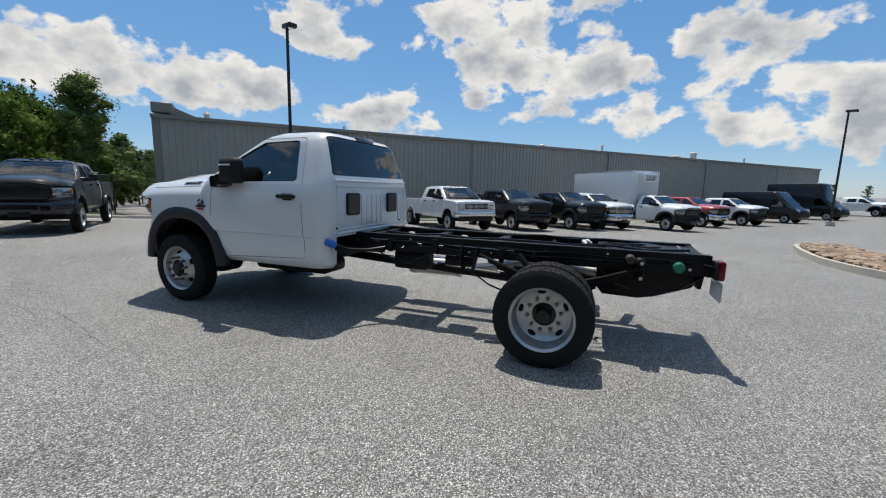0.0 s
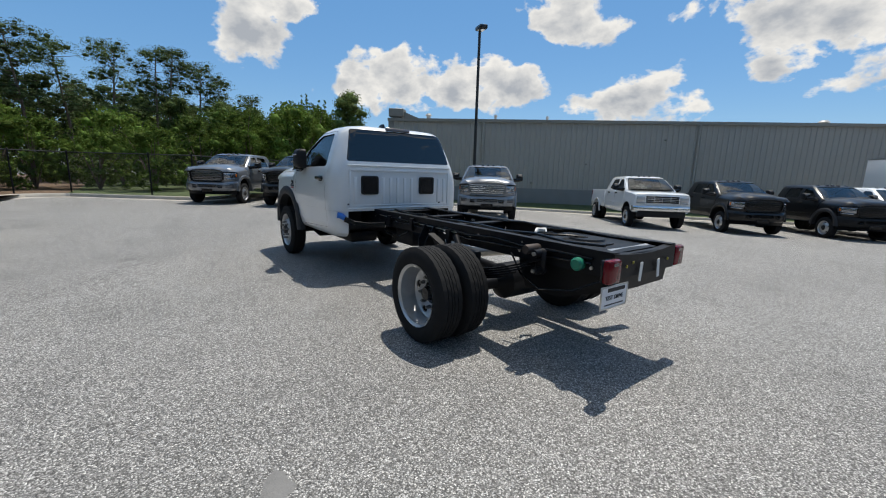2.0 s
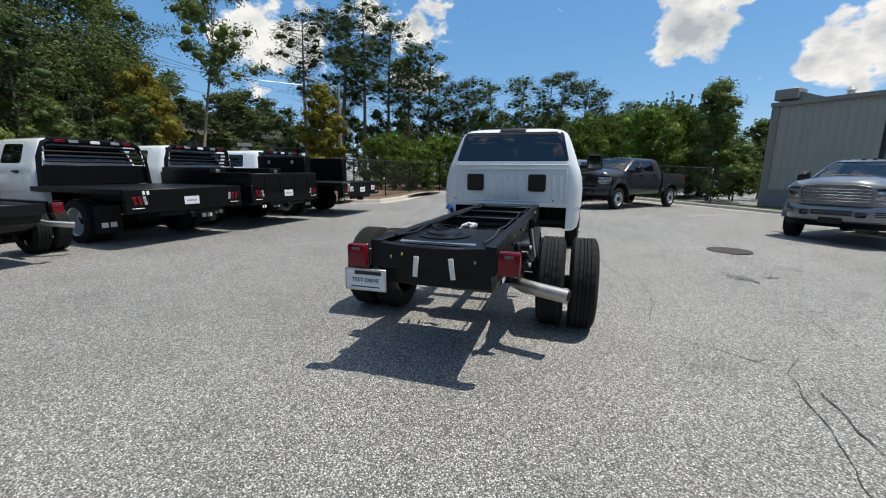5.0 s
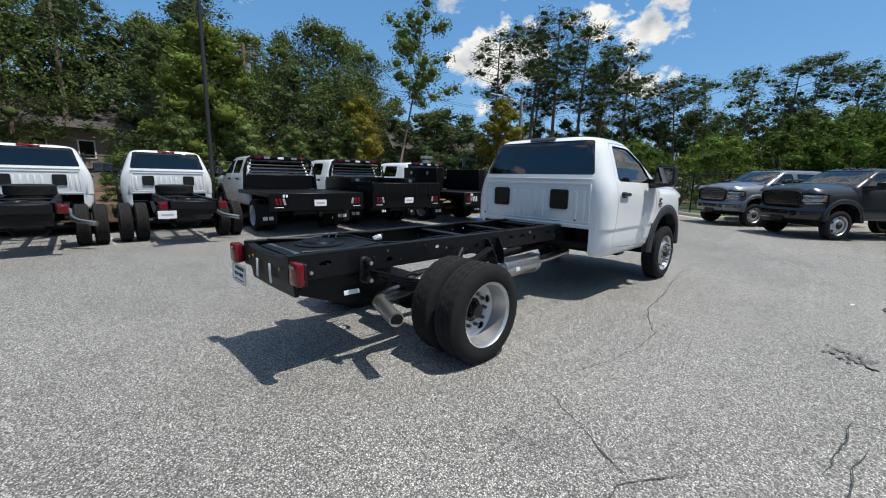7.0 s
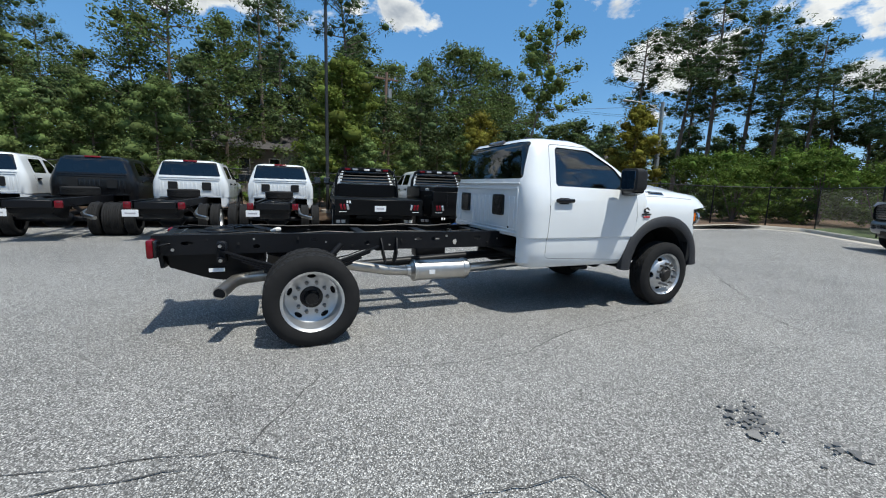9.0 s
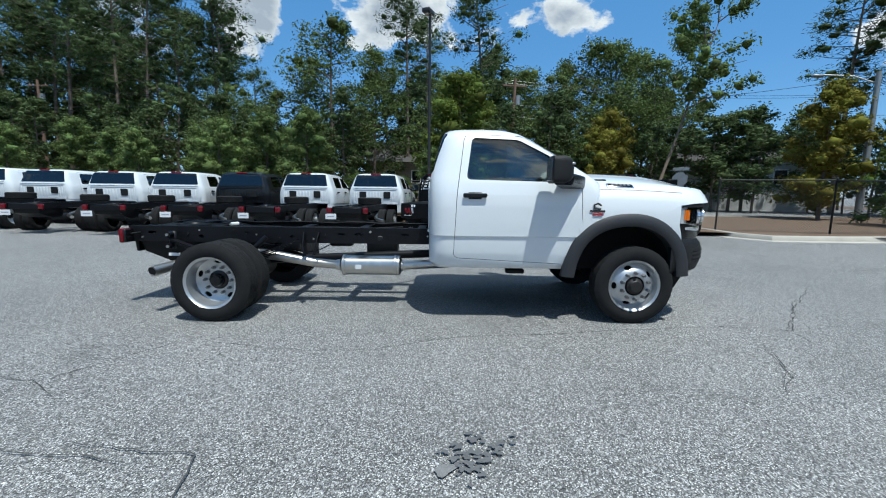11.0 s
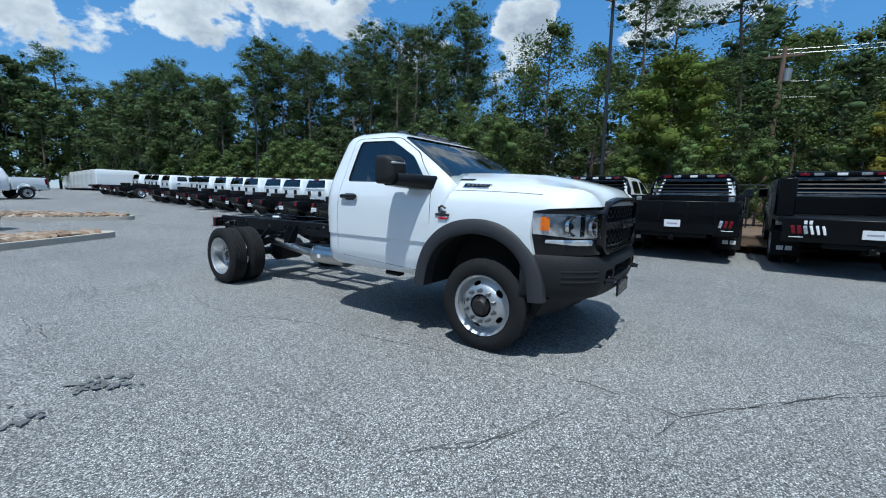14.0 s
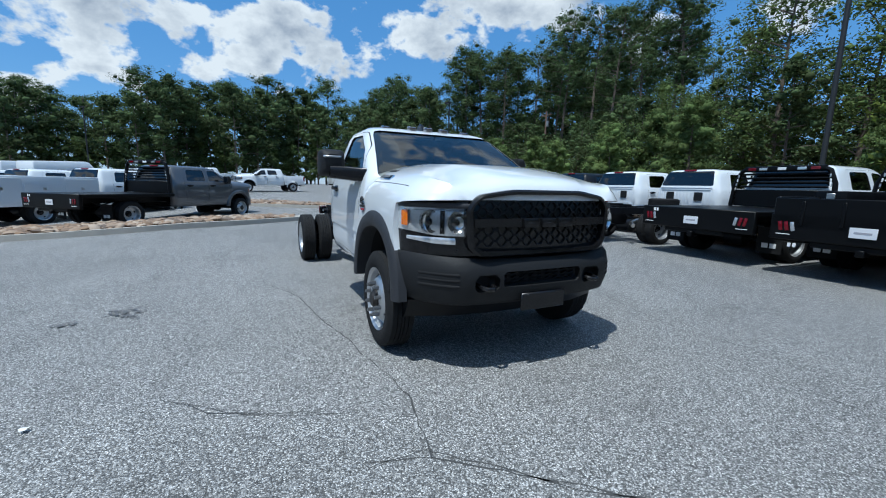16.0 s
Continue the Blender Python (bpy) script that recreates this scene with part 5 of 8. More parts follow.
def ground_sheet():
    bm = bmesh.new()
    xs = sorted(set([-3000, -600, -200, -120] + list(range(-80, 60, 2)) + [80, 120, 200, 600, 3000]))
    ys = sorted(set([-3000, -600, -200, -120] + list(range(-80, 60, 2)) + [80, 120, 200, 600, 3000]))
    grid = [[bm.verts.new((x, y, ground_z(x, y))) for x in xs] for y in ys]
    for a, b in zip(grid, grid[1:]):
        for i in range(len(xs) - 1):
            bm.faces.new((a[i], a[i + 1], b[i + 1], b[i]))
    return bm


tagged(link("ground", ground_sheet(), ASPHALT), "grey weathered asphalt lot with exposed aggregate", "asphalt", kind="structure")


def resample(pts, step):
    out = [Vector(pts[0])]
    for a, b in zip(pts, pts[1:]):
        a, b = Vector(a), Vector(b)
        n = max(1, round((b - a).length / step))
        out += [a.lerp(b, i / n) for i in range(1, n + 1)]
    return out


def ribbon(pts, width, lift, jitter, seed, step=0.07):
    """A thin irregular strip on the ground."""
    rnd = random.Random(seed)
    bm, prev = bmesh.new(), None
    line = resample([(*p, 0) for p in pts], step)
    off = 0.0
    for i, p in enumerate(line):
        d = (line[min(i + 1, len(line) - 1)] - line[max(i - 1, 0)]).normalized()
        n = Vector((-d.y, d.x, 0))
        off = off * 0.8 + rnd.uniform(-jitter, jitter)
        w = width * rnd.uniform(0.35, 1.3) * min(1, 0.25 + 4 * min(i, len(line) - 1 - i) / len(line))
        q = p + n * off
        pair = []
        for s in (0.5, -0.5):
            v = q + n * (w * s)
            pair.append(bm.verts.new((v.x, v.y, ground_z(v.x, v.y) + lift)))
        if prev:
            bm.faces.new((prev[0], prev[1], pair[1], pair[0]))
        prev = pair
    return bm


def crack(pts, width):
    tagged(link("asphalt_crack", ribbon(pts, 0.85 * width, 0.0015, 0.014, len(pts) + int(100 * width)), CRACK), "jagged dark crack across the asphalt", "crack", "cracks in the asphalt")


crack([(-0.64, -2.49), (-1.02, -2.45), (-1.37, -2.42)], 0.014)
crack([(0.81, -3.25), (0.44, -3.18), (0.08, -3.14)], 0.009)
crack([(0.02, -1.66), (-0.19, -1.98), (-0.34, -2.25), (-0.48, -2.46)], 0.012)
crack([(-0.23, -1.43), (0.55, -1.72), (1.16, -1.83), (1.74, -1.78), (2.49, -1.47), (3.56, -1.32), (4.55, -1.19), (5.24, -1.12), (5.78, -1.23), (6.58, -0.37), (7.58, 0.58), (9.02, 2.12)], 0.013)
crack([(5.78, -1.23), (5.67, -1.56)], 0.009)
crack([(5.23, -1.55), (4.92, -2.15), (4.66, -2.42)], 0.008)
crack([(-0.85, -2.35), (-0.52, -2.38), (-0.13, -2.65)], 0.008)
crack([(1.2, -3.62), (1.14, -3.43), (1.08, -3.17), (0.68, -3.12), (0.33, -3.07)], 0.01)
crack([(5.72, -1.26), (6.05, -0.93), (6.5, -0.42), (6.94, 0.06)], 0.014)
crack([(-2.21, -2.1), (-0.63, -2.38)], 0.009)
crack([(5.72, -1.23), (5.73, -1.45), (5.75, -1.59)], 0.008)
crack([(4.52, -2.59), (4.88, -2.26), (5.11, -1.88), (5.27, -1.46)], 0.008)
crack([(4.77, 2.03), (5.54, 1.84), (6.12, 1.79), (6.51, 1.76)], 0.009)
crack([(3.26, 3.46), (4.23, 3.17), (4.79, 2.6)], 0.008)
crack([(7.49, 1.04), (6.74, 1.43), (6.01, 1.4), (5.2, 1.69)], 0.009)
crack([(2.86, 4.01), (3.65, 3.45), (4.45, 3.03)], 0.009)
crack([(3.37, 2.22), (5.28, 1.7)], 0.008)


def blot(cx, cy, r, seed, lift=0.0022):
    rnd = random.Random(seed)
    bm = bmesh.new()
    n = 18
    ph = [rnd.uniform(0, 6.3) for _ in range(3)]
    ring = []
    for i in range(n):
        a = 2 * math.pi * i / n
        rr = r * (1 + 0.25 * math.sin(2 * a + ph[0]) + 0.18 * math.sin(3 * a + ph[1]) + 0.12 * math.sin(5 * a + ph[2]))
        x, y = cx + rr * math.cos(a), cy + 0.8 * rr * math.sin(a)
        ring.append(bm.verts.new((x, y, ground_z(x, y) + lift)))
    bm.faces.new(ring)
    return bm


rnd = random.Random(4)
for k in range(72):   # drips that dried on the asphalt
    u = rnd.gauss(0, 1)
    x, y = (2.50 + 0.05 * u + rnd.gauss(0, 0.075), -3.16 + 0.10 * u + rnd.gauss(0, 0.055)) if k < 58 else (2.67 + rnd.gauss(0, 0.05), -3.58 + rnd.gauss(0, 0.05))
    tagged(link("oil_spot", blot(x, y, rnd.choice((0.010, 0.013, 0.016, 0.02, 0.025)), k, 0.0008 + 0.00005 * k), OIL), "small dark oil spot on the asphalt", "stain", "oil spots")
FAINT = material("faint_stain", (0.16, 0.158, 0.154), rough=0.85, vary=0.35, scale=9, fine=0.6)
for k, (x, y, r) in enumerate(((-0.97, 2.52, 0.10), (1.95, -0.60, 0.09), (2.33, -3.27, 0.05))):
    tagged(link("dark_stain", blot(x, y, r, 50 + k, 0.0012), FAINT), "faint dark stain on the asphalt", "stain", "faint stains")
scrap = bmesh.new()
loft(scrap, [[(4.645, -3.15, 0.004), (4.655, -3.11, 0.004)], [(4.67, -3.155, 0.010), (4.675, -3.115, 0.008)], [(4.69, -3.145, 0.004), (4.69, -3.12, 0.005)]], cap=False, closed=False)
tagged(link("paper_scrap", scrap, FOAM), "small white scrap of paper on the asphalt", "litter")
for x, y in ((4.75, -3.75), (-9.8, 3.74)):
    bm = bmesh.new()
    lathe(bm, [(0.0, 0.0), (0.36, 0.0), (0.36, 0.006), (0.32, 0.010), (0.30, 0.006), (0.0, 0.008)], 36)
    bmesh.ops.transform(bm, matrix=on_ground(x, y, 0, 0.001) @ pose(0, 0, 0, 90, 0, 0), verts=bm.verts)
    tagged(link("manhole_cover", bm, IRON), "dull iron manhole cover set in the asphalt", "manhole")


# ---------- kerbs, planting, islands ----------
def kerb(pts, name="kerb", width=0.16, high=0.15, gutter=0.35, mat=None):
    """A concrete kerb along a line, the lot on its right, with a flat gutter pan."""
    bm = bmesh.new()
    line = resample([(*p, 0) for p in pts], 0.5)
    rings = []
    for i, p in enumerate(line):
        d = (line[min(i + 1, len(line) - 1)] - line[max(i - 1, 0)]).normalized()
        n = Vector((d.y, -d.x, 0))
        g = ground_z(p.x, p.y)
        rings.append([(p.x + n.x * o, p.y + n.y * o, g + h) for o, h in ((-width, -0.2), (-width, high), (-0.03, high), (0.0, high - 0.03), (0.02, 0.012), (gutter, 0.006), (gutter, -0.2))])
    return tagged(link(name, loft(bm, rings), mat or CONCRETE), "worn concrete kerb with gutter pan", "kerb", kind="structure")


kerb([(-60.0, 15.75), (-30.0, 15.75), (0.0, 15.75), (11.9, 15.75)])
kerb([(11.9, 15.6), (11.85, 10.0), (11.8, 7.8), (12.3, 6.9), (14.5, 6.8), (18.9, 7.3), (20.3, 6.5), (20.6, 5.2)])
kerb([(20.6, 5.2), (18.4, 2.6), (17.0, 0.9), (18.6, -1.2), (20.5, -3.5), (18.3, -7.2), (17.4, -8.6)])
kerb([(17.4, -8.6), (11.5, -15.2), (5.0, -22.2), (-3.0, -30.8), (-14.0, -42.4), (-26.0, -55.0)])
ISLAND = [(-8.35, -0.15), (-7.9, -0.2), (-6.6, -2.3), (-5.8, -4.4), (-5.6, -6.3), (-5.9, -8.5), (-6.7, -11.5), (-7.4, -13.6), (-7.9, -14.2), (-8.5, -14.1), (-8.6, -13.0), (-7.9, -9.0), (-7.3, -6.4), (-7.4, -4.5), (-8.0, -2.4), (-8.5, -0.9)]
ISLAND_FAR = [(-14.3, 2.35), (-13.9, 2.0), (-14.6, 0.2), (-15.8, -2.0), (-17.5, -4.6), (-18.6, -5.6), (-19.4, -5.0), (-18.6, -2.6), (-17.0, 0.4), (-15.4, 2.0)]
STONE = material("river_stone", (0.22, 0.185, 0.15), rough=0.85, vary=0.3, scale=6, fine=0.2, bump=0.3, bump_scale=30)


def stone_material(m):
    nt = m.node_tree
    b = nt.nodes["Principled BSDF"]
    src = b.inputs["Base Color"].links[0].from_socket
    geo, mix, ramp = nt.nodes.new("ShaderNodeNewGeometry"), nt.nodes.new("ShaderNodeMixRGB"), nt.nodes.new("ShaderNodeValToRGB")
    e = ramp.color_ramp.elements
    e[0].color, e[1].color = (0.55, 0.5, 0.5, 1), (1.7, 1.65, 1.6, 1)
    x = e.new(0.5)
    x.color = (1.1, 0.85, 0.65, 1)
    nt.links.new(geo.outputs["Random Per Island"], ramp.inputs[0])
    mix.blend_type, mix.inputs[0].default_value = "MULTIPLY", 1
    nt.links.new(src, mix.inputs[1])
    nt.links.new(ramp.outputs[0], mix.inputs[2])
    nt.links.new(mix.outputs[0], b.inputs["Base Color"])


stone_material(STONE)


def inside(x, y, poly):
    c = False
    for (x0, y0), (x1, y1) in zip(poly, poly[1:] + poly[:1]):
        if (y0 > y) != (y1 > y) and x < (x1 - x0) * (y - y0) / (y1 - y0) + x0:
            c = not c
    return c


def island(poly, count, seed):
    poly_r = rounded(poly, 0.6, 3)
    kerb(poly_r + poly_r[:2], "island_kerb")
    bm = bmesh.new()
    bm.faces.new([bm.verts.new((x, y, ground_z(x, y) + 0.10)) for x, y in poly_r])
    tagged(link("island_bed", bm, MULCH), "bare earth bed of a planting island", "planting bed", kind="structure")
    rnd = random.Random(seed)
    verts, faces = [], []
    xs, ys = [p[0] for p in poly], [p[1] for p in poly]
    cx, cy = sum(xs) / len(xs), sum(ys) / len(ys)
    small = [(cx + (p[0] - cx) * 0.93, cy + (p[1] - cy) * 0.97) for p in poly]
    made = 0
    while made < count:
        x, y = rnd.uniform(min(xs), max(xs)), rnd.uniform(min(ys), max(ys))
        if not inside(x, y, small):
            continue
        made += 1
        r = rnd.uniform(0.06, 0.15)
        m = pose(x, y, ground_z(x, y) + 0.12 + 0.3 * r, rnd.uniform(-20, 20), rnd.uniform(-20, 20), rnd.uniform(0, 360))
        base = len(verts)
        for zz, rr in ((-0.4, 0.7), (0.05, 1.0), (0.4, 0.62)):
            for i in range(6):
                a = 2 * math.pi * i / 6
                k = r * rr * rnd.uniform(0.8, 1.2)
                verts.append(tuple(m @ Vector((k * 1.3 * math.cos(a), k * math.sin(a), r * zz))))
        for j in (0, 6):
            for i in range(6):
                faces.append((base + j + i, base + j + (i + 1) % 6, base + j + 6 + (i + 1) % 6, base + j + 6 + i))
        faces.append(tuple(base + 12 + i for i in range(6)))
    me = bpy.data.meshes.new("stones")
    me.from_pydata(verts, [], faces)
    tagged(link("river_stones", me, STONE, sharp=60), "heaped tan and grey river stones", "stones", kind="stuff")


island(ISLAND, 1500, 3)
island(ISLAND_FAR, 900, 9)

# strips of earth and grass behind the kerbs
def bed(name, poly, mat, label, lift=0.13):
    bm = bmesh.new()
    bm.faces.new([bm.verts.new((x, y, ground_z(x, y) + lift)) for x, y in poly])
    bmesh.ops.triangulate(bm, faces=bm.faces)
    tagged(link(name, bm, mat), label, "planting bed", kind="structure")


bed("bed_north", [(-90, 15.85), (11.75, 15.85), (11.75, 8.0), (12.3, 7.05), (14.5, 6.95), (18.9, 7.45), (20.4, 6.6), (20.75, 5.3), (60, 5.3), (60, 90), (-90, 90)], MULCH, "brown leaf mulch and earth under trees")
bed("bed_east", [(20.75, 5.3), (18.5, 2.6), (17.15, 0.9), (18.75, -1.2), (20.65, -3.5), (18.45, -7.2), (60, -7.2), (60, 5.3)], GRASS_GROUND, "rough grass strip behind the kerb", 0.14)
bed("bed_south", [(18.3, -7.3), (17.55, -8.65), (11.6, -15.3), (5.1, -22.3), (-2.9, -30.9), (-26.0, -55.2), (-26.0, -58.0), (20.6, -10.1)], GRASS_GROUND, "thin grass strip along the wall", 0.12)
for k in range(7):   # parking lines before the warehouse
    x, y = 8.3 - 2.05 * k, -15.0 - 2.2 * k
    tagged(link("parking_line", ribbon([(x, y), (x - 3.1, y + 3.0)], 0.10, 0.002, 0.001, 80 + k, 0.4), LINE_PAINT), "faded white parking line", "line", "parking lines")
for x in (6.55, 3.8, 1.15, -1.5, -4.2, -6.9, -9.6):
    tagged(link("parking_line", ribbon([(x, 7.0), (x, 12.8)], 0.10, 0.002, 0.001, 90, 0.4), LINE_PAINT), "faded white parking line", "line", "parking lines")
for k in range(3):
    x, y = 14.6 - 1.4 * k, -0.6 - 2.1 * k
    tagged(link("parking_line", ribbon([(x, y), (x + 2.6, y - 2.1)], 0.10, 0.002, 0.001, 95 + k, 0.4), LINE_PAINT), "faded white parking line", "line", "parking lines")

# ---------- warehouse ----------
CLAD = material("ribbed_metal_cladding", (0.34, 0.335, 0.305), rough=0.55, vary=0.06, scale=1.2, fine=0.03)
BASE_WALL = material("painted_block_base", (0.20, 0.21, 0.21), rough=0.8, vary=0.12, scale=1.5, fine=0.08)
TRIM = material("grey_eaves_trim", (0.23, 0.225, 0.20), rough=0.5, vary=0.06)
ROOF = material("pale_metal_roof", (0.40, 0.40, 0.39), rough=0.5, vary=0.1)
A, B = Vector((20.6, -10.3, 0)), Vector((-26.5, -59.0, 0))
WD, WN = (B - A).normalized(), Vector((-(B - A).normalized().y, (B - A).normalized().x, 0)) * -1
WL = (B - A).length


def wall_at(s, out, z):
    p = A + WD * s + WN * out
    return (p.x, p.y, z)


def warehouse():
    root = tagged(new("warehouse"), "long low warehouse with grey ribbed metal walls", "building", kind="")
    bm = bmesh.new()
    n = round(WL / 0.305)
    line = []
    for i in range(n):   # ribbed sheets
        s = i * 0.305
        line += [(s, 0.0), (s + 0.20, 0.0), (s + 0.225, 0.038), (s + 0.28, 0.038)]
    line.append((WL, 0.0))
    loft(bm, [[wall_at(s, o, 0.62) for s, o in line], [wall_at(s, o, 4.60) for s, o in line]], cap=False, closed=False)
    part("cladding", bm, CLAD, root, "grey vertically ribbed metal cladding", 20)
    bm = bmesh.new()
    prism(bm, [wall_at(-0.0, -0.3, 0)[:2], wall_at(WL, -0.3, 0)[:2], wall_at(WL, -0.05, 0)[:2], wall_at(0, -0.05, 0)[:2]], "z", -1.6, 4.6)
    prism(bm, [wall_at(0, -0.3, 0)[:2], wall_at(0.25, -0.3, 0)[:2], wall_at(0.25, -20, 0)[:2], wall_at(0, -20, 0)[:2]], "z", -1.6, 4.5)
    part("wall_core", bm, CLAD, root)
    bm = bmesh.new()
    prism(bm, [wall_at(-0.02, -0.1, 0)[:2], wall_at(WL, -0.1, 0)[:2], wall_at(WL, 0.07, 0)[:2], wall_at(-0.02, 0.07, 0)[:2]], "z", -1.6, 0.64)
    part("base_wall", bm, BASE_WALL, root, "darker painted block base")
    bm = bmesh.new()
    prism(bm, [wall_at(-0.15, -0.2, 0)[:2], wall_at(WL, -0.2, 0)[:2], wall_at(WL, 0.14, 0)[:2], wall_at(-0.15, 0.14, 0)[:2]], "z", 4.58, 4.76)
    part("eaves_gutter", bm, TRIM, root)
    bm = bmesh.new()
    loft(bm, [[wall_at(-0.1, 0.0, 4.74), wall_at(-0.1, -20, 4.9), wall_at(-0.1, -20, 4.6), wall_at(-0.1, 0, 4.6)], [wall_at(WL, 0.0, 4.74), wall_at(WL, -20, 4.9), wall_at(WL, -20, 4.6), wall_at(WL, 0, 4.6)]])
    part("roof", bm, ROOF, root)
    for s in (5.9, 18.4, 31.6, 45.0, 58.0):
        bm = bmesh.new()
        tube(bm, [wall_at(s, 0.10, 4.6), wall_at(s, 0.09, 3.0), wall_at(s, 0.09, 0.0), wall_at(s, 0.09, -1.2)], 0.055, 8)
        part("downspout", bm, CLAD, root)
    for s, z in ((9.0, 1.0), (12.2, 2.2), (16.6, 3.7)):
        bm = bmesh.new()
        p = wall_at(s, 0.09, z)
        box(bm, p, (0.12, 0.12, 0.12 if z < 1.5 else 0.09), 0.02)
        part("wall_box", bm, TRIM, root)
    bm = bmesh.new()
    prism(bm, [wall_at(-0.12, 0.06, 0)[:2], wall_at(0.2, 0.06, 0)[:2], wall_at(0.2, -0.3, 0)[:2], wall_at(-0.12, -0.3, 0)[:2]], "z", -1.6, 4.6)
    part("corner_trim", bm, TRIM, root)
    # roof gear
    p = Vector(wall_at(0.35, -0.45, 5.12))
    bm = bmesh.new()
    turn = pose(0, 0, 0, 0, 0, math.degrees(math.atan2(WD.y, WD.x)))
    box(bm, p, (0.95, 0.9, 0.5), 0.03, turn)
    box(bm, p - Vector((0, 0, 0.35)), (0.5, 0.5, 0.5), 0.02, turn)
    loft(bm, [[wall_at(0.8, o, 5.2), wall_at(0.8, o, 4.72), wall_at(2.0, o, 4.72)] for o in (-0.2, -0.7)])
    part("roof_ventilator", bm, TRIM, root, "grey metal rooftop ventilator hood")
    for s, o, h, r in ((2.2, -1.5, 0.45, 0.14), (6.6, -2.0, 0.5, 0.08), (10.0, -2.5, 0.5, 0.07), (27.0, -3.0, 0.5, 0.2), (34.0, -3, 0.9, 0.10), (44.5, -3, 0.5, 0.35), (47.5, -3, 1.0, 0.3), (57, -3, 0.9, 0.10)):
        bm = bmesh.new()
        a = Vector(wall_at(s, o, 4.7))
        cyl(bm, a, a + Vector((0, 0, h)), r, 12)
        cyl(bm, a + Vector((0, 0, h)), a + Vector((0, 0, h + 0.12)), r * 1.6, 12, r * 0.9)
        part("roof_vent", bm, ROOF, root)


warehouse()


# ---------- lamp posts, utility poles, fence ----------
POLE_BLACK = material("black_pole", (0.018, 0.018, 0.018), rough=0.45, vary=0.15)
WOOD_POLE = material("weathered_pole_wood", (0.17, 0.105, 0.075), rough=0.9, vary=0.35, scale=5, bump=0.4, bump_scale=30)
GALV = material("galvanised_pole", (0.30, 0.31, 0.31), rough=0.5, metal=0.5, vary=0.15)


def lamp_post(x, y, top, rz, base=None):
    g = ground_z(x, y) if base is None else base
    root = thing("lamp_post", pose(x, y, g, 0, 0, rz), "tall black steel lot lamp post with a flat head", "lamp post", "lot lamps")
    h = top - g
    bm = bmesh.new()
    tube(bm, [(0, 0, 0), (0, 0, h - 0.1)], [0.075, 0.06], 10)
    part("pole", bm, POLE_BLACK, root)
    bm = bmesh.new()
    box(bm, (0.18, 0, h - 0.02), (0.62, 0.34, 0.16), 0.03, pose(0, 0, 0, 0, 4, 0), 2)
    head = part("lamp_head", bm, POLE_BLACK, root)
    bm = bmesh.new()
    box(bm, (0.22, 0, h - 0.10), (0.40, 0.26, 0.02), 0.005)
    part("lens", bm, CLEAR_LENS, head)
    bm = bmesh.new()
    cyl(bm, (0, 0, -0.1), (0, 0, 0.35), 0.28, 16, 0.26)
    part("footing", bm, CONCRETE, root)


lamp_post(11.6, -9.6, 7.62, 160)
lamp_post(1.8, 12.8, 8.7, 250)
lamp_post(-27.8, 16.0, 9.2, 200)
lamp_post(-52.5, 29.5, 12.0, 200)
lamp_post(-16.8, -33.0, 7.4, 140)
lamp_post(-47.0, -16.0, 8.5, 10)


def utility_pole(x, y, top, lean=0.0, arm=True, lamp=False, mat=None):
    root = thing("utility_pole", pose(x, y, 0, 0, lean, 0), "weathered wooden utility pole with cross arm", "utility pole", "utility poles")
    bm = bmesh.new()
    tube(bm, [(0, 0, -0.2), (0, 0, top * 0.5), (0, 0, top)], [0.17, 0.15, 0.11], 10)
    part("pole", bm, mat or WOOD_POLE, root)
    if arm:
        bm = bmesh.new()
        box(bm, (0, 0, top - 0.5), (1.8, 0.10, 0.12), 0.01)
        part("cross_arm", bm, WOOD_POLE, root)
        for dx in (-0.7, 0.0, 0.7):
            bm = bmesh.new()
            cyl(bm, (dx, 0, top - 0.44), (dx, 0, top - 0.26), 0.05, 8, 0.03)
            part("insulator", bm, GALV, root)
        bm = bmesh.new()
        cyl(bm, (0.28, 0, top - 1.9), (0.28, 0, top - 1.2), 0.2, 12)
        part("transformer", bm, GALV, root)
    if lamp:
        bm = bmesh.new()
        tube(bm, [(0, 0, top - 0.6), (-0.8, 0.5, top - 0.1), (-1.8, 1.1, top + 0.1)], 0.04, 8)
        box(bm, (-2.0, 1.2, top + 0.08), (0.6, 0.25, 0.14), 0.05)
        part("street_lamp", bm, GALV, root)


utility_pole(7.6, 27.0, 10.0, 2.0)
utility_pole(24.2, 15.9, 7.6, 0.0, False, True, GALV)
utility_pole(-34.0, 33.0, 11.0)
utility_pole(42.0, 27.0, 10.5)


def wire(a, b, sag, r=0.012):
    a, b = Vector(a), Vector(b)
    bm = bmesh.new()
    tube(bm, [a.lerp(b, i / 16) - Vector((0, 0, sag * 4 * (i / 16) * (1 - i / 16))) for i in range(17)], r, 5)
    tagged(link("power_line", bm, GLOSS_BLACK), "thin sagging overhead power line", "cable", "power lines")


for z, dy in ((9.9, 0.0), (9.9, 0.8), (8.2, 0.2), (7.3, 0.1)):
    wire((-34.0, 33.0 + dy, z + 0.4), (7.6, 27.0 + dy, z), 0.9)
    wire((7.6, 27.0 + dy, z), (42.0, 27.0 + dy, z), 0.9)
wire((7.6, 27.0, 8.0), (24.2, 15.9, 7.4), 0.5)
FENCE_BLACK = material("black_vinyl_fence", (0.015, 0.016, 0.016), rough=0.5, vary=0.15)


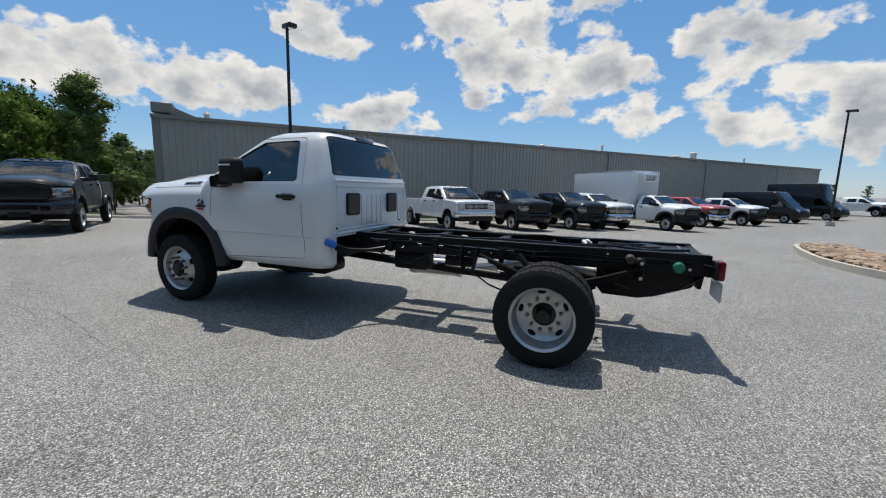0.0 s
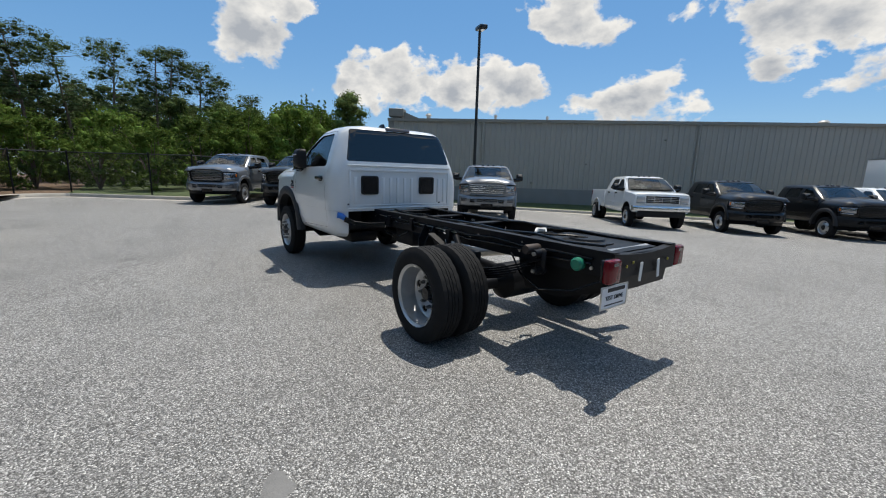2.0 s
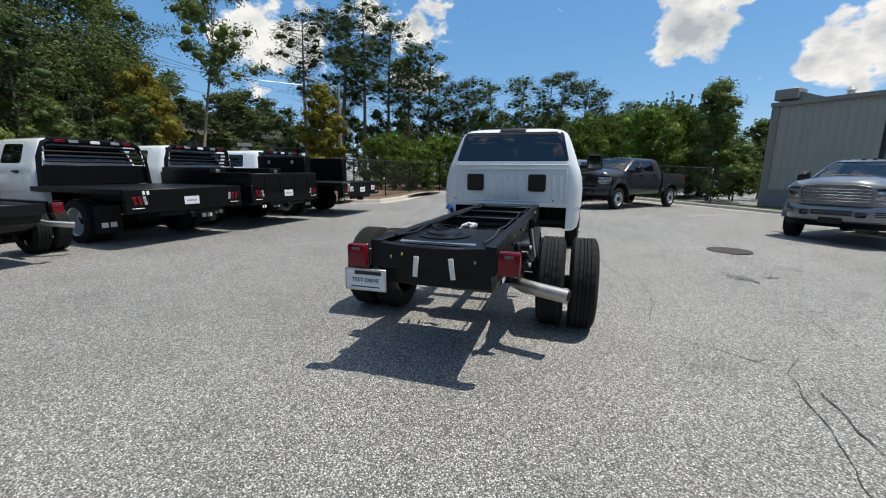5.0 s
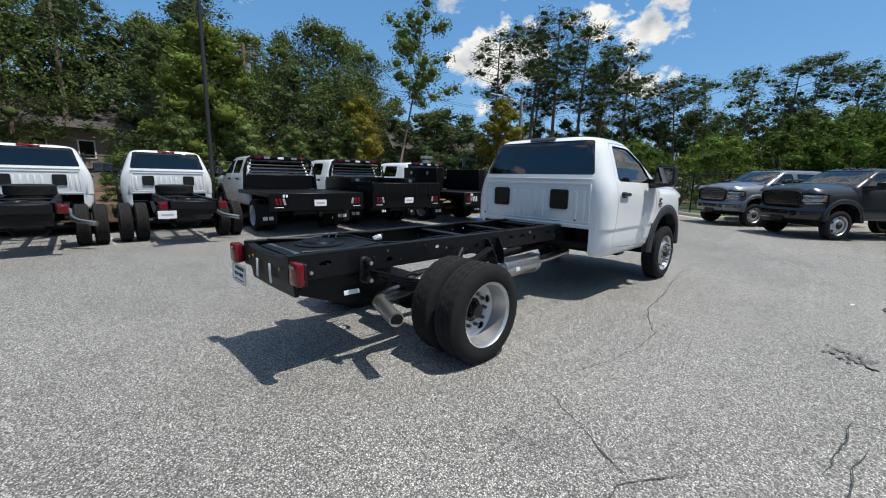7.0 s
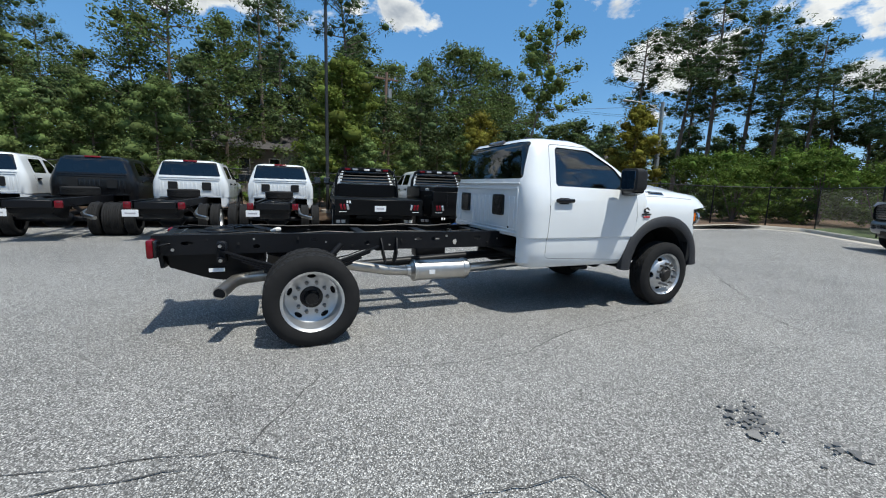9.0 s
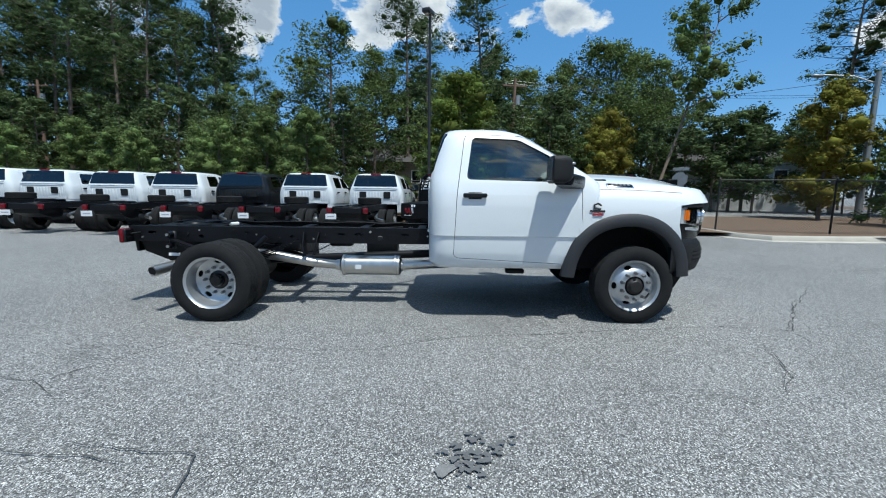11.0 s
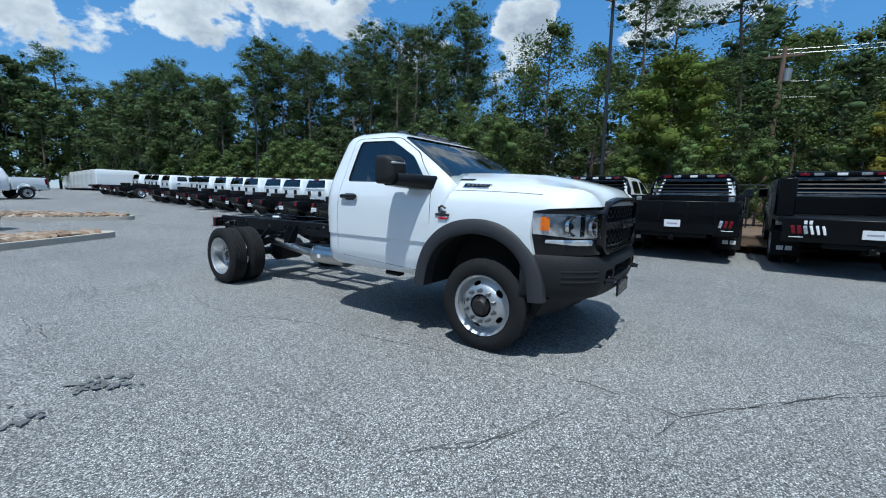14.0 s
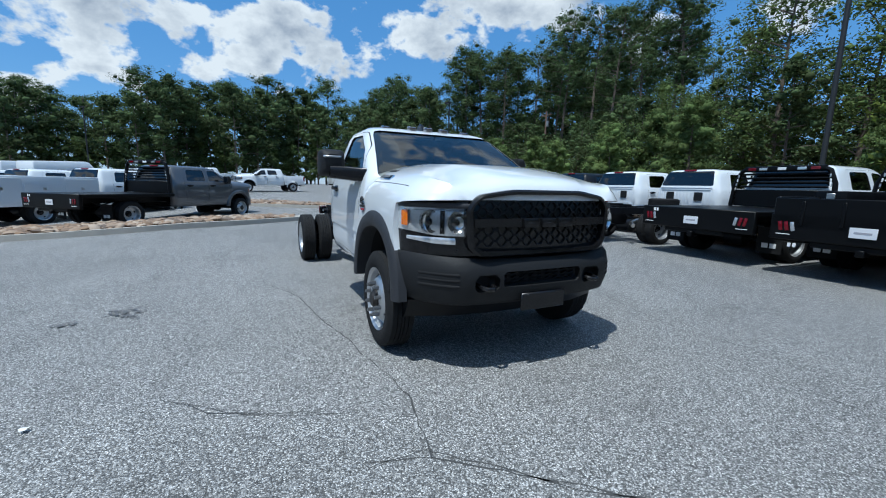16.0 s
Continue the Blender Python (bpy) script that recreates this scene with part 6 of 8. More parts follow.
def fence(pts, high=1.75, gap=0.075):
    """Chain link on posts along a line."""
    root = tagged(new("chain_link_fence"), "black vinyl chain-link fence on round posts", "fence")
    verts, faces = [], []

    def strand(a, b):
        d = (b - a).normalized()
        n = d.cross(Vector((0, 0, 1)))
        n = n.normalized() if n.length > 1e-4 else Vector((1, 0, 0))
        w, u = n * 0.0016, d.cross(n).normalized() * 0.0016
        k = len(verts)
        for q in (a, b):
            for o in (w + u, w - u, -w - u, -w + u):
                verts.append(tuple(q + o))
        for i in range(4):
            faces.append((k + i, k + (i + 1) % 4, k + 4 + (i + 1) % 4, k + 4 + i))

    for (x0, y0), (x1, y1) in zip(pts, pts[1:]):
        a, b = Vector((x0, y0, ground_z(x0, y0) + 0.12)), Vector((x1, y1, ground_z(x1, y1) + 0.12))
        L = (b - a).length
        n = max(1, round(L / 2.6))
        for i in range(n + 1):
            p = a.lerp(b, i / n)
            bm = bmesh.new()
            tube(bm, [p, p + Vector((0, 0, high + 0.05))], 0.03, 8)
            cyl(bm, p + Vector((0, 0, high + 0.05)), p + Vector((0, 0, high + 0.09)), 0.036, 8, 0.01)
            part("fence_post", bm, FENCE_BLACK, root)
        bm = bmesh.new()
        tube(bm, [a + Vector((0, 0, high)), b + Vector((0, 0, high))], 0.021, 8)
        part("top_rail", bm, FENCE_BLACK, root)
        m = int((L + high) / gap)
        d = (b - a) / L
        for i in range(m):
            s = i * gap - high
            for up in (1, -1):
                t0, t1 = max(0.0, -s), min(high, L - s)
                if t1 <= t0:
                    continue
                z0, z1 = (t0, t1) if up > 0 else (high - t0, high - t1)
                strand(a + d * (s + t0) + Vector((0, 0, z0)), a + d * (s + t1) + Vector((0, 0, z1)))
    me = bpy.data.meshes.new("mesh")
    me.from_pydata(verts, [], faces)
    o = part("chain_link", me, FENCE_BLACK, root)
    tagged(o, kind="stuff")


fence([(12.0, 9.0), (15.0, 7.9), (18.8, 8.1), (20.9, 6.9), (21.3, 5.2), (19.0, 2.4), (18.2, 0.9), (21.2, -3.6), (20.4, -8.0)], gap=0.085)
fence([(-40.0, 16.4), (-20.0, 16.4), (12.0, 16.4)], gap=0.16)


# ---------- the side street beyond the fence ----------
bed("street", [(12.6, 17.4), (60, 24.0), (60, 29.0), (34, 40.0), (27, 40.0), (12.6, 21.6)], ASPHALT, "worn grey side street behind the fence", 0.145)


def stop_sign(x, y, rz):
    root = thing("stop_sign", pose(x, y, ground_z(x, y) + 0.13, 0, 0, rz), "grey back of an octagonal stop sign on a post", "sign")
    b = bmesh.new()
    box(b, (0, 0.02, 1.35), (0.05, 0.03, 2.7), 0.006)
    part("post", b, GALV, root)
    b = bmesh.new()
    prism(b, [(0.38 * math.cos(radians(22.5 + 45 * k)), 2.05 + 0.38 * math.sin(radians(22.5 + 45 * k))) for k in range(8)], "y", 0.0, 0.004)
    part("sign_plate", b, GALV, root)
    b = bmesh.new()
    box(b, (0.02, 0.0, 2.58), (0.75, 0.006, 0.16), 0.002)
    part("street_name_plate", b, GALV, root)


stop_sign(14.9, 16.3, -38)


def suv(m, color, label):
    """A parked estate car: lower body, glasshouse, lamps and wheels."""
    root = thing("parked_car", m, label, "car", "cars on the side street")
    b = bmesh.new()
    loft(b, [ring_plan(z, xr, xf, hw, 0.15, 0.3) for z, xr, xf, hw in ((0.28, -0.85, 3.5, 0.80), (0.45, -0.92, 3.6, 0.90), (0.75, -0.93, 3.6, 0.92), (0.92, -0.92, 3.45, 0.90), (1.0, -0.90, 2.9, 0.86))])
    arch = lambda x: [(x + 0.38 * math.cos(radians(a)), 0.33 + 0.38 * math.sin(radians(a))) for a in range(0, 181, 20)] + [(x - 0.38, 0.1), (x + 0.38, 0.1)]
    part("body", carve(b, [prism(bmesh.new(), arch(x), "y", a, c) for x in (0, 2.7) for a, c in ((0.55, 1.2), (-1.2, -0.55))]), color, root)
    b = bmesh.new()
    loft(b, [ring_plan(z, xr, xf, hw, 0.12, 0.2) for z, xr, xf, hw in ((0.99, -0.88, 2.5, 0.84), (1.3, -0.75, 1.95, 0.74), (1.48, -0.6, 1.55, 0.66))])
    part("glasshouse", b, GLOSS_BLACK, root)
    b = bmesh.new()
    loft(b, [ring_plan(z, xr, xf, hw, 0.12, 0.2) for z, xr, xf, hw in ((1.48, -0.62, 1.6, 0.67), (1.54, -0.5, 1.4, 0.6))])
    part("roof", b, color, root)
    for s in (1, -1):
        b = bmesh.new()
        for x0, x1 in ((-0.86, -0.62), (0.35, 0.45), (1.35, 1.45)):
            loft(b, [[(x, s * y, z) for x in (x0, x1)] for y, z in ((0.845, 0.99), (0.745, 1.3), (0.665, 1.49))], cap=False, closed=False)
        part("window_pillar", b, color, root)
        for x in (0, 2.7):
            add_wheel(root, x, s * 0.80, 0.33, s, True, simple=True, size=0.82)
        b = bmesh.new()
        box(b, (3.42, s * 0.66, 0.78), (0.25, 0.30, 0.14), 0.05, pose(0, 0, 0, 0, 0, -s * 25), 2)
        part("headlamp", b, CLEAR_LENS, root)
    return root


suv(on_ground(30.0, 36.5, 235, 0.145), SILVER_PAINT, "silver parked car on the side street")
BLUE_PAINT = paint("blue_paint", (0.05, 0.17, 0.36))
suv(on_ground(31.0, -10.2, 150, 0.14), WHITE, "white parked car beyond the fence corner")
suv(on_ground(34.0, -11.8, 150, 0.14), BLUE_PAINT, "blue parked car beyond the fence corner")
suv(on_ground(36.5, -13.6, 150, 0.14), SILVER_PAINT, "silver parked car beyond the fence corner")



# ---------- bodies of the parked trucks ----------
def flatbed(root, front, rear, color=None, skirts=False, sides=0.0, rack=True, rack_high=1.05):
    """A black steel deck with headache rack; x from front to rear, deck top at about one metre."""
    mat = color or DECK_BLACK
    top = 1.02
    b = bmesh.new()
    box(b, ((front + rear) / 2, 0, top - 0.05), (front - rear, 2.36, 0.10), 0.015)
    deck = part("deck", b, mat, root, "black steel deck")
    b = bmesh.new()
    box(b, (rear + 0.02, 0, top - 0.21), (0.10, 2.36, 0.42), 0.015)
    skirt = part("tail_skirt", b, mat, root)
    for s in (1, -1):
        for k in range(3):   # tail lamps set in the skirt
            b = bmesh.new()
            box(b, (rear - 0.035, s * (0.86 + 0.085 * k), top - 0.20), (0.012, 0.055, 0.15), 0.012, pose(0, 0, 0, -s * 12, 0, 0), 2)
            part("tail_lamp", b, RED_LENS if k else CLEAR_LENS, skirt)
        b = bmesh.new()
        box(b, (rear - 0.035, s * 0.98, top - 0.33), (0.01, 0.20, 0.012), 0.002)
        part("light_bar", b, LOGO_WHITE, skirt)
        if skirts:
            b = bmesh.new()
            box(b, (front - 0.5, s * 1.14, top - 0.24), (0.9, 0.06, 0.36), 0.02)
            part("side_skirt", b, mat, root)
        b = bmesh.new()
        box(b, (-0.62, s * 0.98, 0.46), (0.015, 0.44, 0.50), 0.005)
        flap = part("mud_flap", b, RUBBER, root)
        b = bmesh.new()
        for k in range(2):
            box(b, (-0.632, s * 0.98 - 0.07 + 0.14 * k, 0.36), (0.006, 0.11, 0.09), 0.01)
        part("flap_mark", b, LOGO_WHITE, flap)
    b = bmesh.new()
    for k in range(2):
        box(b, (rear - 0.035, 0.80 + 0.07 * k, top - 0.07 if not sides else top - 0.5), (0.006, 0.045, 0.065), 0.006)
    part("maker_mark", b, LOGO_WHITE, skirt)
    b = bmesh.new()
    box(b, (rear + 0.05, 0, 0.56), (0.07, 1.25, 0.10), 0.02)
    box(b, (rear + 0.05, 0, 0.50), (0.20, 0.10, 0.10), 0.01)
    part("tow_bar", b, mat, root)
    if rack:
        for s in (1, -1):
            b = bmesh.new()
            tube(b, [(front - 0.05, s * 1.02, top), (front - 0.03, s * 0.98, top + 0.55), (front, s * 0.86, top + rack_high - 0.05), (front, s * 0.76, top + rack_high)], 0.05, 8)
            part("rack_post", b, mat, root)
            for k in range(4):
                b = bmesh.new()
                box(b, (front - 0.06, s * (0.955 - 0.02 * k), top + 0.42 + 0.10 * k), (0.01, 0.03, 0.07), 0.004)
                part("rack_lamp", b, LOGO_WHITE if k % 2 == 0 else CLEAR_LENS, root)
        b = bmesh.new()
        box(b, (front, 0, top + rack_high), (0.10, 1.60, 0.13), 0.03, seg=2)
        bar = part("rack_beam", b, mat, root)
        for y, m in ((0.62, RED_LENS), (-0.62, RED_LENS), (0.38, CLEAR_LENS), (-0.38, CLEAR_LENS), (0.0, LOGO_WHITE)):
            b = bmesh.new()
            box(b, (front - 0.055, y, top + rack_high), (0.01, 0.17, 0.06), 0.01)
            part("beam_lamp", b, m, bar)
        for k in range(5):
            b = bmesh.new()
            box(b, (front, 0, top + 0.48 + 0.095 * k), (0.05, 1.72, 0.035), 0.006, pose(0, 0, 0, 0, 30, 0))
            part("rack_slat", b, mat, root)
        b = bmesh.new()
        box(b, (front, 0, top + 0.21), (0.05, 1.96, 0.40), 0.01)
        part("rack_panel", b, mat, root)
    if sides:
        for s in (1, -1):
            b = bmesh.new()
            box(b, ((front + rear) / 2, s * 1.13, top + sides / 2), (front - rear - 0.05, 0.06, sides), 0.012)
            part("side_board", b, mat, root)
        b = bmesh.new()
        box(b, (rear, 0, top + sides / 2 - 0.12), (0.06, 2.3, sides + 0.2), 0.012)
        gate = part("tail_gate", b, mat, root)
        for y in (-0.75, -0.25, 0.25, 0.75):
            b = bmesh.new()
            box(b, (rear - 0.035, y, top + sides / 2 - 0.12), (0.02, 0.05, sides + 0.1), 0.006)
            part("gate_rib", b, mat, gate)
    plate(root, rear - 0.045, 0.0, top - 0.24 if not sides else top - 0.22)


def toolbox(root, x, s, lx, lz, z):
    b = bmesh.new()
    box(b, (x, s * 0.95, z), (lx, 0.44, lz), 0.02, seg=2)
    t = part("tool_box", b, DECK_BLACK, root, "black steel tool box")
    b = bmesh.new()
    box(b, (x, s * 1.175, z), (lx - 0.1, 0.012, lz - 0.1), 0.005)
    part("box_door", b, DECK_BLACK, t)
    b = bmesh.new()
    box(b, (x - lx / 2 - 0.008, s * 0.95, z + lz * 0.25), (0.012, 0.12, 0.10), 0.01)
    part("latch", b, STEEL, t)


def spare_tyre(root, x):
    o = part("spare_tyre", TYRE_FAR, RUBBER, root, "spare tyre lying on the frame")
    o.matrix_local = pose(x, 0, 1.02, 90, 0, 0)


def pickup_bed(root, wb, ext, color):
    """A pickup box with tailgate, lamps and rear bumper."""
    front, rear = wb - 2.13 - ext, -1.05
    rings = []
    b = bmesh.new()
    sec = [(0.93, 0.62), (0.985, 0.70), (1.0, 0.95), (0.985, 1.25), (0.95, 1.40), (0.86, 1.41), (0.84, 1.38), (0.84, 0.85), (0.0, 0.85)]
    for x in (rear, (rear + front) / 2, front):
        rings.append([(x, y, z) for y, z in sec[:-1]] + [(x, -y, z) for y, z in sec[:-1][::-1]])
    loft(b, rings)
    arch = [(-0.52 + 1.04 * i / 10, 0.40 + 0.56 * math.sqrt(max(0, 1 - (-1 + 0.2 * i) ** 2))) for i in range(11)] + [(0.52, 0.2), (-0.52, 0.2)]
    key = (round(front, 3), "bed")
    if key not in NOSE_CACHE:
        NOSE_CACHE[key] = carve(b, [prism(bmesh.new(), arch, "y", 0.6, 1.3), prism(bmesh.new(), arch, "y", -1.3, -0.6)])
    part("pickup_box", NOSE_CACHE[key].copy(), color, root)
    b = bmesh.new()
    box(b, (rear - 0.02, 0, 1.12), (0.07, 1.66, 0.56), 0.03, seg=2)
    part("tailgate", b, color, root)
    for s in (1, -1):
        b = bmesh.new()
        box(b, (rear + 0.03, s * 0.92, 1.12), (0.14, 0.16, 0.42), 0.03, seg=2)
        part("tail_lamp", b, RED_LENS, root)
        b = bmesh.new()
        rg = [[(p[0] * 1.02, s * 1.0, p[1]), (p[0] * 1.02, s * 1.03, p[1]), (p[0] * 1.12, s * 1.03, 0.40 + (p[1] - 0.40) * 1.1), (p[0] * 1.12, s * 0.985, 0.40 + (p[1] - 0.40) * 1.1)] for p in arch[:11]]
        part("arch_moulding", loft(b, rg), color, root)
    b = bmesh.new()
    box(b, (rear - 0.12, 0, 0.66), (0.2, 1.9, 0.2), 0.05, seg=2)
    part("rear_bumper", b, CHROME, root)
    b = bmesh.new()
    box(b, ((front + rear) / 2, 0, 0.62), (front - rear - 0.2, 1.1, 0.2), 0.03)
    part("under_frame", b, FRAME_BLACK, root)


def box_body(root, front, rear):
    b = bmesh.new()
    box(b, ((front + rear) / 2, 0, 2.20), (front - rear, 2.44, 2.45), 0.03, seg=2)
    body = part("van_body", b, WHITE, root, "white refrigerated box body")
    b = bmesh.new()
    for z in (0.99, 3.41):
        for s in (1, -1):
            box(b, ((front + rear) / 2, s * 1.215, z), (front - rear + 0.01, 0.03, 0.07), 0.005)
    part("box_rail", b, STEEL, body)
    b = bmesh.new()
    box(b, (front + 0.16, 0, 3.0), (0.34, 1.3, 0.5), 0.06, seg=2)
    part("reefer_unit", b, WHITE, body)
    b = bmesh.new()
    for k in range(5):
        box(b, (front + 0.335, 0, 2.85 + 0.07 * k), (0.01, 0.8, 0.03), 0.004)
    part("unit_grille", b, DARK, body)


def service_body(root, front, rear):
    for s in (1, -1):
        b = bmesh.new()
        box(b, ((front + rear) / 2, s * 0.93, 1.12), (front - rear, 0.5, 1.0), 0.03, seg=2)
        side = part("locker", b, WHITE, root, "white steel side locker")
        for k in range(3):
            b = bmesh.new()
            w = (front - rear) / 3 - 0.06
            box(b, (rear + (k + 0.5) * (front - rear) / 3, s * 1.185, 1.15), (w, 0.02, 0.8 if k != 1 else 0.42), 0.01)
            dr = part("locker_door", b, WHITE, side)
            b = bmesh.new()
            box(b, (rear + (k + 0.5) * (front - rear) / 3, s * 1.20, 1.2), (0.10, 0.012, 0.09), 0.01)
            part("paddle_latch", b, STEEL, dr)
    b = bmesh.new()
    box(b, (rear + 0.03, 0, 1.0), (0.05, 1.4, 0.6), 0.02)
    part("tail_board", b, WHITE, root)
    b = bmesh.new()
    box(b, ((front + rear) / 2, 0, 0.92), (front - rear, 1.4, 0.08), 0.01)
    part("load_floor", b, STEEL, root)
    b = bmesh.new()
    box(b, (rear - 0.12, 0, 0.62), (0.25, 2.3, 0.16), 0.02)
    part("step_bumper", b, DECK_BLACK, root)


# ---------- the north row, tails to the lot ----------
def row_y(x):
    return 7.45 + 0.05 * max(0.0, -x - 3.0)


def chassis_crew(m, color, label):
    t = ram_truck(m, label, color, wb=5.2, ext=0.95, name="crew_cab_chassis_truck", group="trucks in the north row", rim_mat=CHROME)
    for s in (1, -1):
        tail_lamp(t, -1.26, s)
    fuel_tank(t, -1.24)
    plate(t, -1.285, 0.46, 0.63)
    spare_tyre(t, 1.35)
    b = bmesh.new()
    tube(b, [(0.3, -0.56, 0.66), (-0.4, -0.60, 0.56), (-0.58, -0.68, 0.52), (-0.78, -0.93, 0.48)], 0.048, 10)
    part("tail_pipe", b, STEEL, t)
    return t


white_crew = chassis_crew(on_ground(-0.20, row_y(-0.2), 86), WHITE, "white crew cab chassis truck with spare tyre on the frame")
chassis_crew(on_ground(-4.92, row_y(-4.9), 90), BLACK_PAINT, "black crew cab chassis truck with bare frame")
for x, turn in ((-2.66, 87.5), (-7.25, 93.0), (-9.65, 92.5), (-12.4, 90.0)):
    copy_thing(white_crew, on_ground(x, row_y(x), turn))
for k, x in enumerate((-14.7, -16.9, -19.1, -21.5, -23.8, -26.1, -28.4, -34.0, -36.5, -39.0, -41.5)):
    copy_thing(white_crew, on_ground(x, row_y(x) + 0.15 * math.sin(k * 2.3), 90 + 0.8 * math.sin(k * 1.7)))

cm = ram_truck(on_ground(2.5, 7.62, 85.5), "white crew cab truck with black flatbed and headache rack", WHITE, wb=4.48, ext=0.95, name="flatbed_truck", group="trucks in the north row")
flatbed(cm, 1.30, -1.47, rack_high=0.88)
pj = ram_truck(on_ground(5.1, 7.85, 87), "white crew cab truck with black skirted service flatbed", WHITE, wb=4.2, ext=0.95, name="service_flatbed_truck", group="trucks in the north row")
flatbed(pj, 1.0, -1.9, skirts=True, sides=0.28, rack_high=0.9)
for s in (1, -1):
    toolbox(pj, 0.1, s, 1.6, 0.36, 1.23)
    toolbox(pj, -1.45, s, 0.7, 0.62, 0.86)
dump = ram_truck(on_ground(7.95, 7.4, 90), "white crew cab truck with tall black dump body", WHITE, wb=4.2, ext=0.95, name="dump_truck", group="trucks in the north row")
flatbed(dump, 1.0, -1.95, skirts=True, rack_high=0.9)
for s in (1, -1):
    b = bmesh.new()
    box(b, (0.1, s * 1.05, 1.40), (1.7, 0.30, 0.76), 0.02)
    part("tall_locker", b, DECK_BLACK, dump, "tall black locker")
    for k in range(2):
        b = bmesh.new()
        box(b, (-0.32 + 0.82 * k, s * 1.21, 1.40), (0.76, 0.015, 0.68), 0.01)
        o = part("locker_door", b, DECK_BLACK, dump)
        b = bmesh.new()
        box(b, (-0.32 + 0.82 * k, s * 1.225, 1.6), (0.09, 0.012, 0.10), 0.01)
        part("latch", b, STEEL, o)
    for k in range(3):
        b = bmesh.new()
        box(b, (-2.0, s * (0.62 + 0.08 * k), 0.82), (0.012, 0.04, 0.16), 0.01, pose(0, 0, 0, -14 * s, 0, 0))
        part("lamp_strip", b, LOGO_WHITE, dump)

# ---------- the east and south rows, noses to the lot ----------
def parked(front, rz, wb):
    """The pose of a truck whose front axle's middle stands at the place given."""
    a = radians(rz)
    x, y = front[0] - wb * math.cos(a), front[1] - wb * math.sin(a)
    zf, zr = ground_z(*front), ground_z(x, y)
    return Matrix.Translation((x, y, zr)) @ pose(0, 0, 0, 0, 0, rz) @ pose(0, 0, 0, 0, -math.degrees(math.atan2(zf - zr, wb)), 0)


def pickup(front, rz, label, color, ext=0.95, trim=None, grille=None, wb=None, group="pickups along the warehouse", dual=False, boxy=False, rim_mat=None):
    wb = wb or (3.8 if ext else 3.5)
    t = ram_truck(parked(front, rz, wb), label, color, wb=wb, ext=ext, rear="bed", trim=trim, grille=grille, name="pickup_truck", group=group, dual=dual, category="pickup", boxy=boxy, rim_mat=rim_mat)
    pickup_bed(t, wb, ext, color)
    return t


pickup((15.75, 0.25), 143, "silver crew cab pickup with chrome wheels", SILVER_PAINT, trim=SILVER_PAINT, group="pickups by the fence")
pickup((13.55, -1.95), 141, "dark grey crew cab pickup with black grille", DARKGREY_PAINT, trim=DARKGREY_PAINT, group="pickups by the fence", rim_mat=GLOSS_BLACK)
pickup((7.95, -7.05), 137, "silver heavy duty pickup with bright barred grille", SILVER_PAINT, trim=SILVER_PAINT, grille=CHROME)
SOUTH = Vector((-0.66, -0.75))


def south(d):
    p = Vector((4.85, -12.9)) + SOUTH * d
    return (p.x, p.y)


pickup(south(0.0), 137, "older white crew cab dually pickup with chrome bumper", WHITE, trim=CHROME, dual=True, wb=4.2, boxy=True)
pickup(south(3.5), 136, "black crew cab pickup with black grille", BLACK_PAINT, trim=BLACK_PAINT)
pickup(south(7.3), 136, "black pickup with dark windows and black bumper", BLACK_PAINT, rim_mat=GLOSS_BLACK)
pickup(south(9.5), 136, "white crew cab pickup with chrome bumper", WHITE, trim=CHROME, grille=CHROME)
bt = ram_truck(parked((south(13.2)[0] - 1.1, south(13.2)[1] + 1.1), 136, 4.9), "white box truck with refrigerated body", WHITE, wb=4.9, name="box_truck", group="trucks along the warehouse")
box_body(bt, 2.65, -2.1)
pickup(south(19.3), 136, "red crew cab pickup", RED_PAINT, trim=CHROME)
pickup(south(24.5), 136, "white pickup with dark grille", WHITE)
pickup(south(51.0), 136, "white pickup with ladder rack", WHITE)


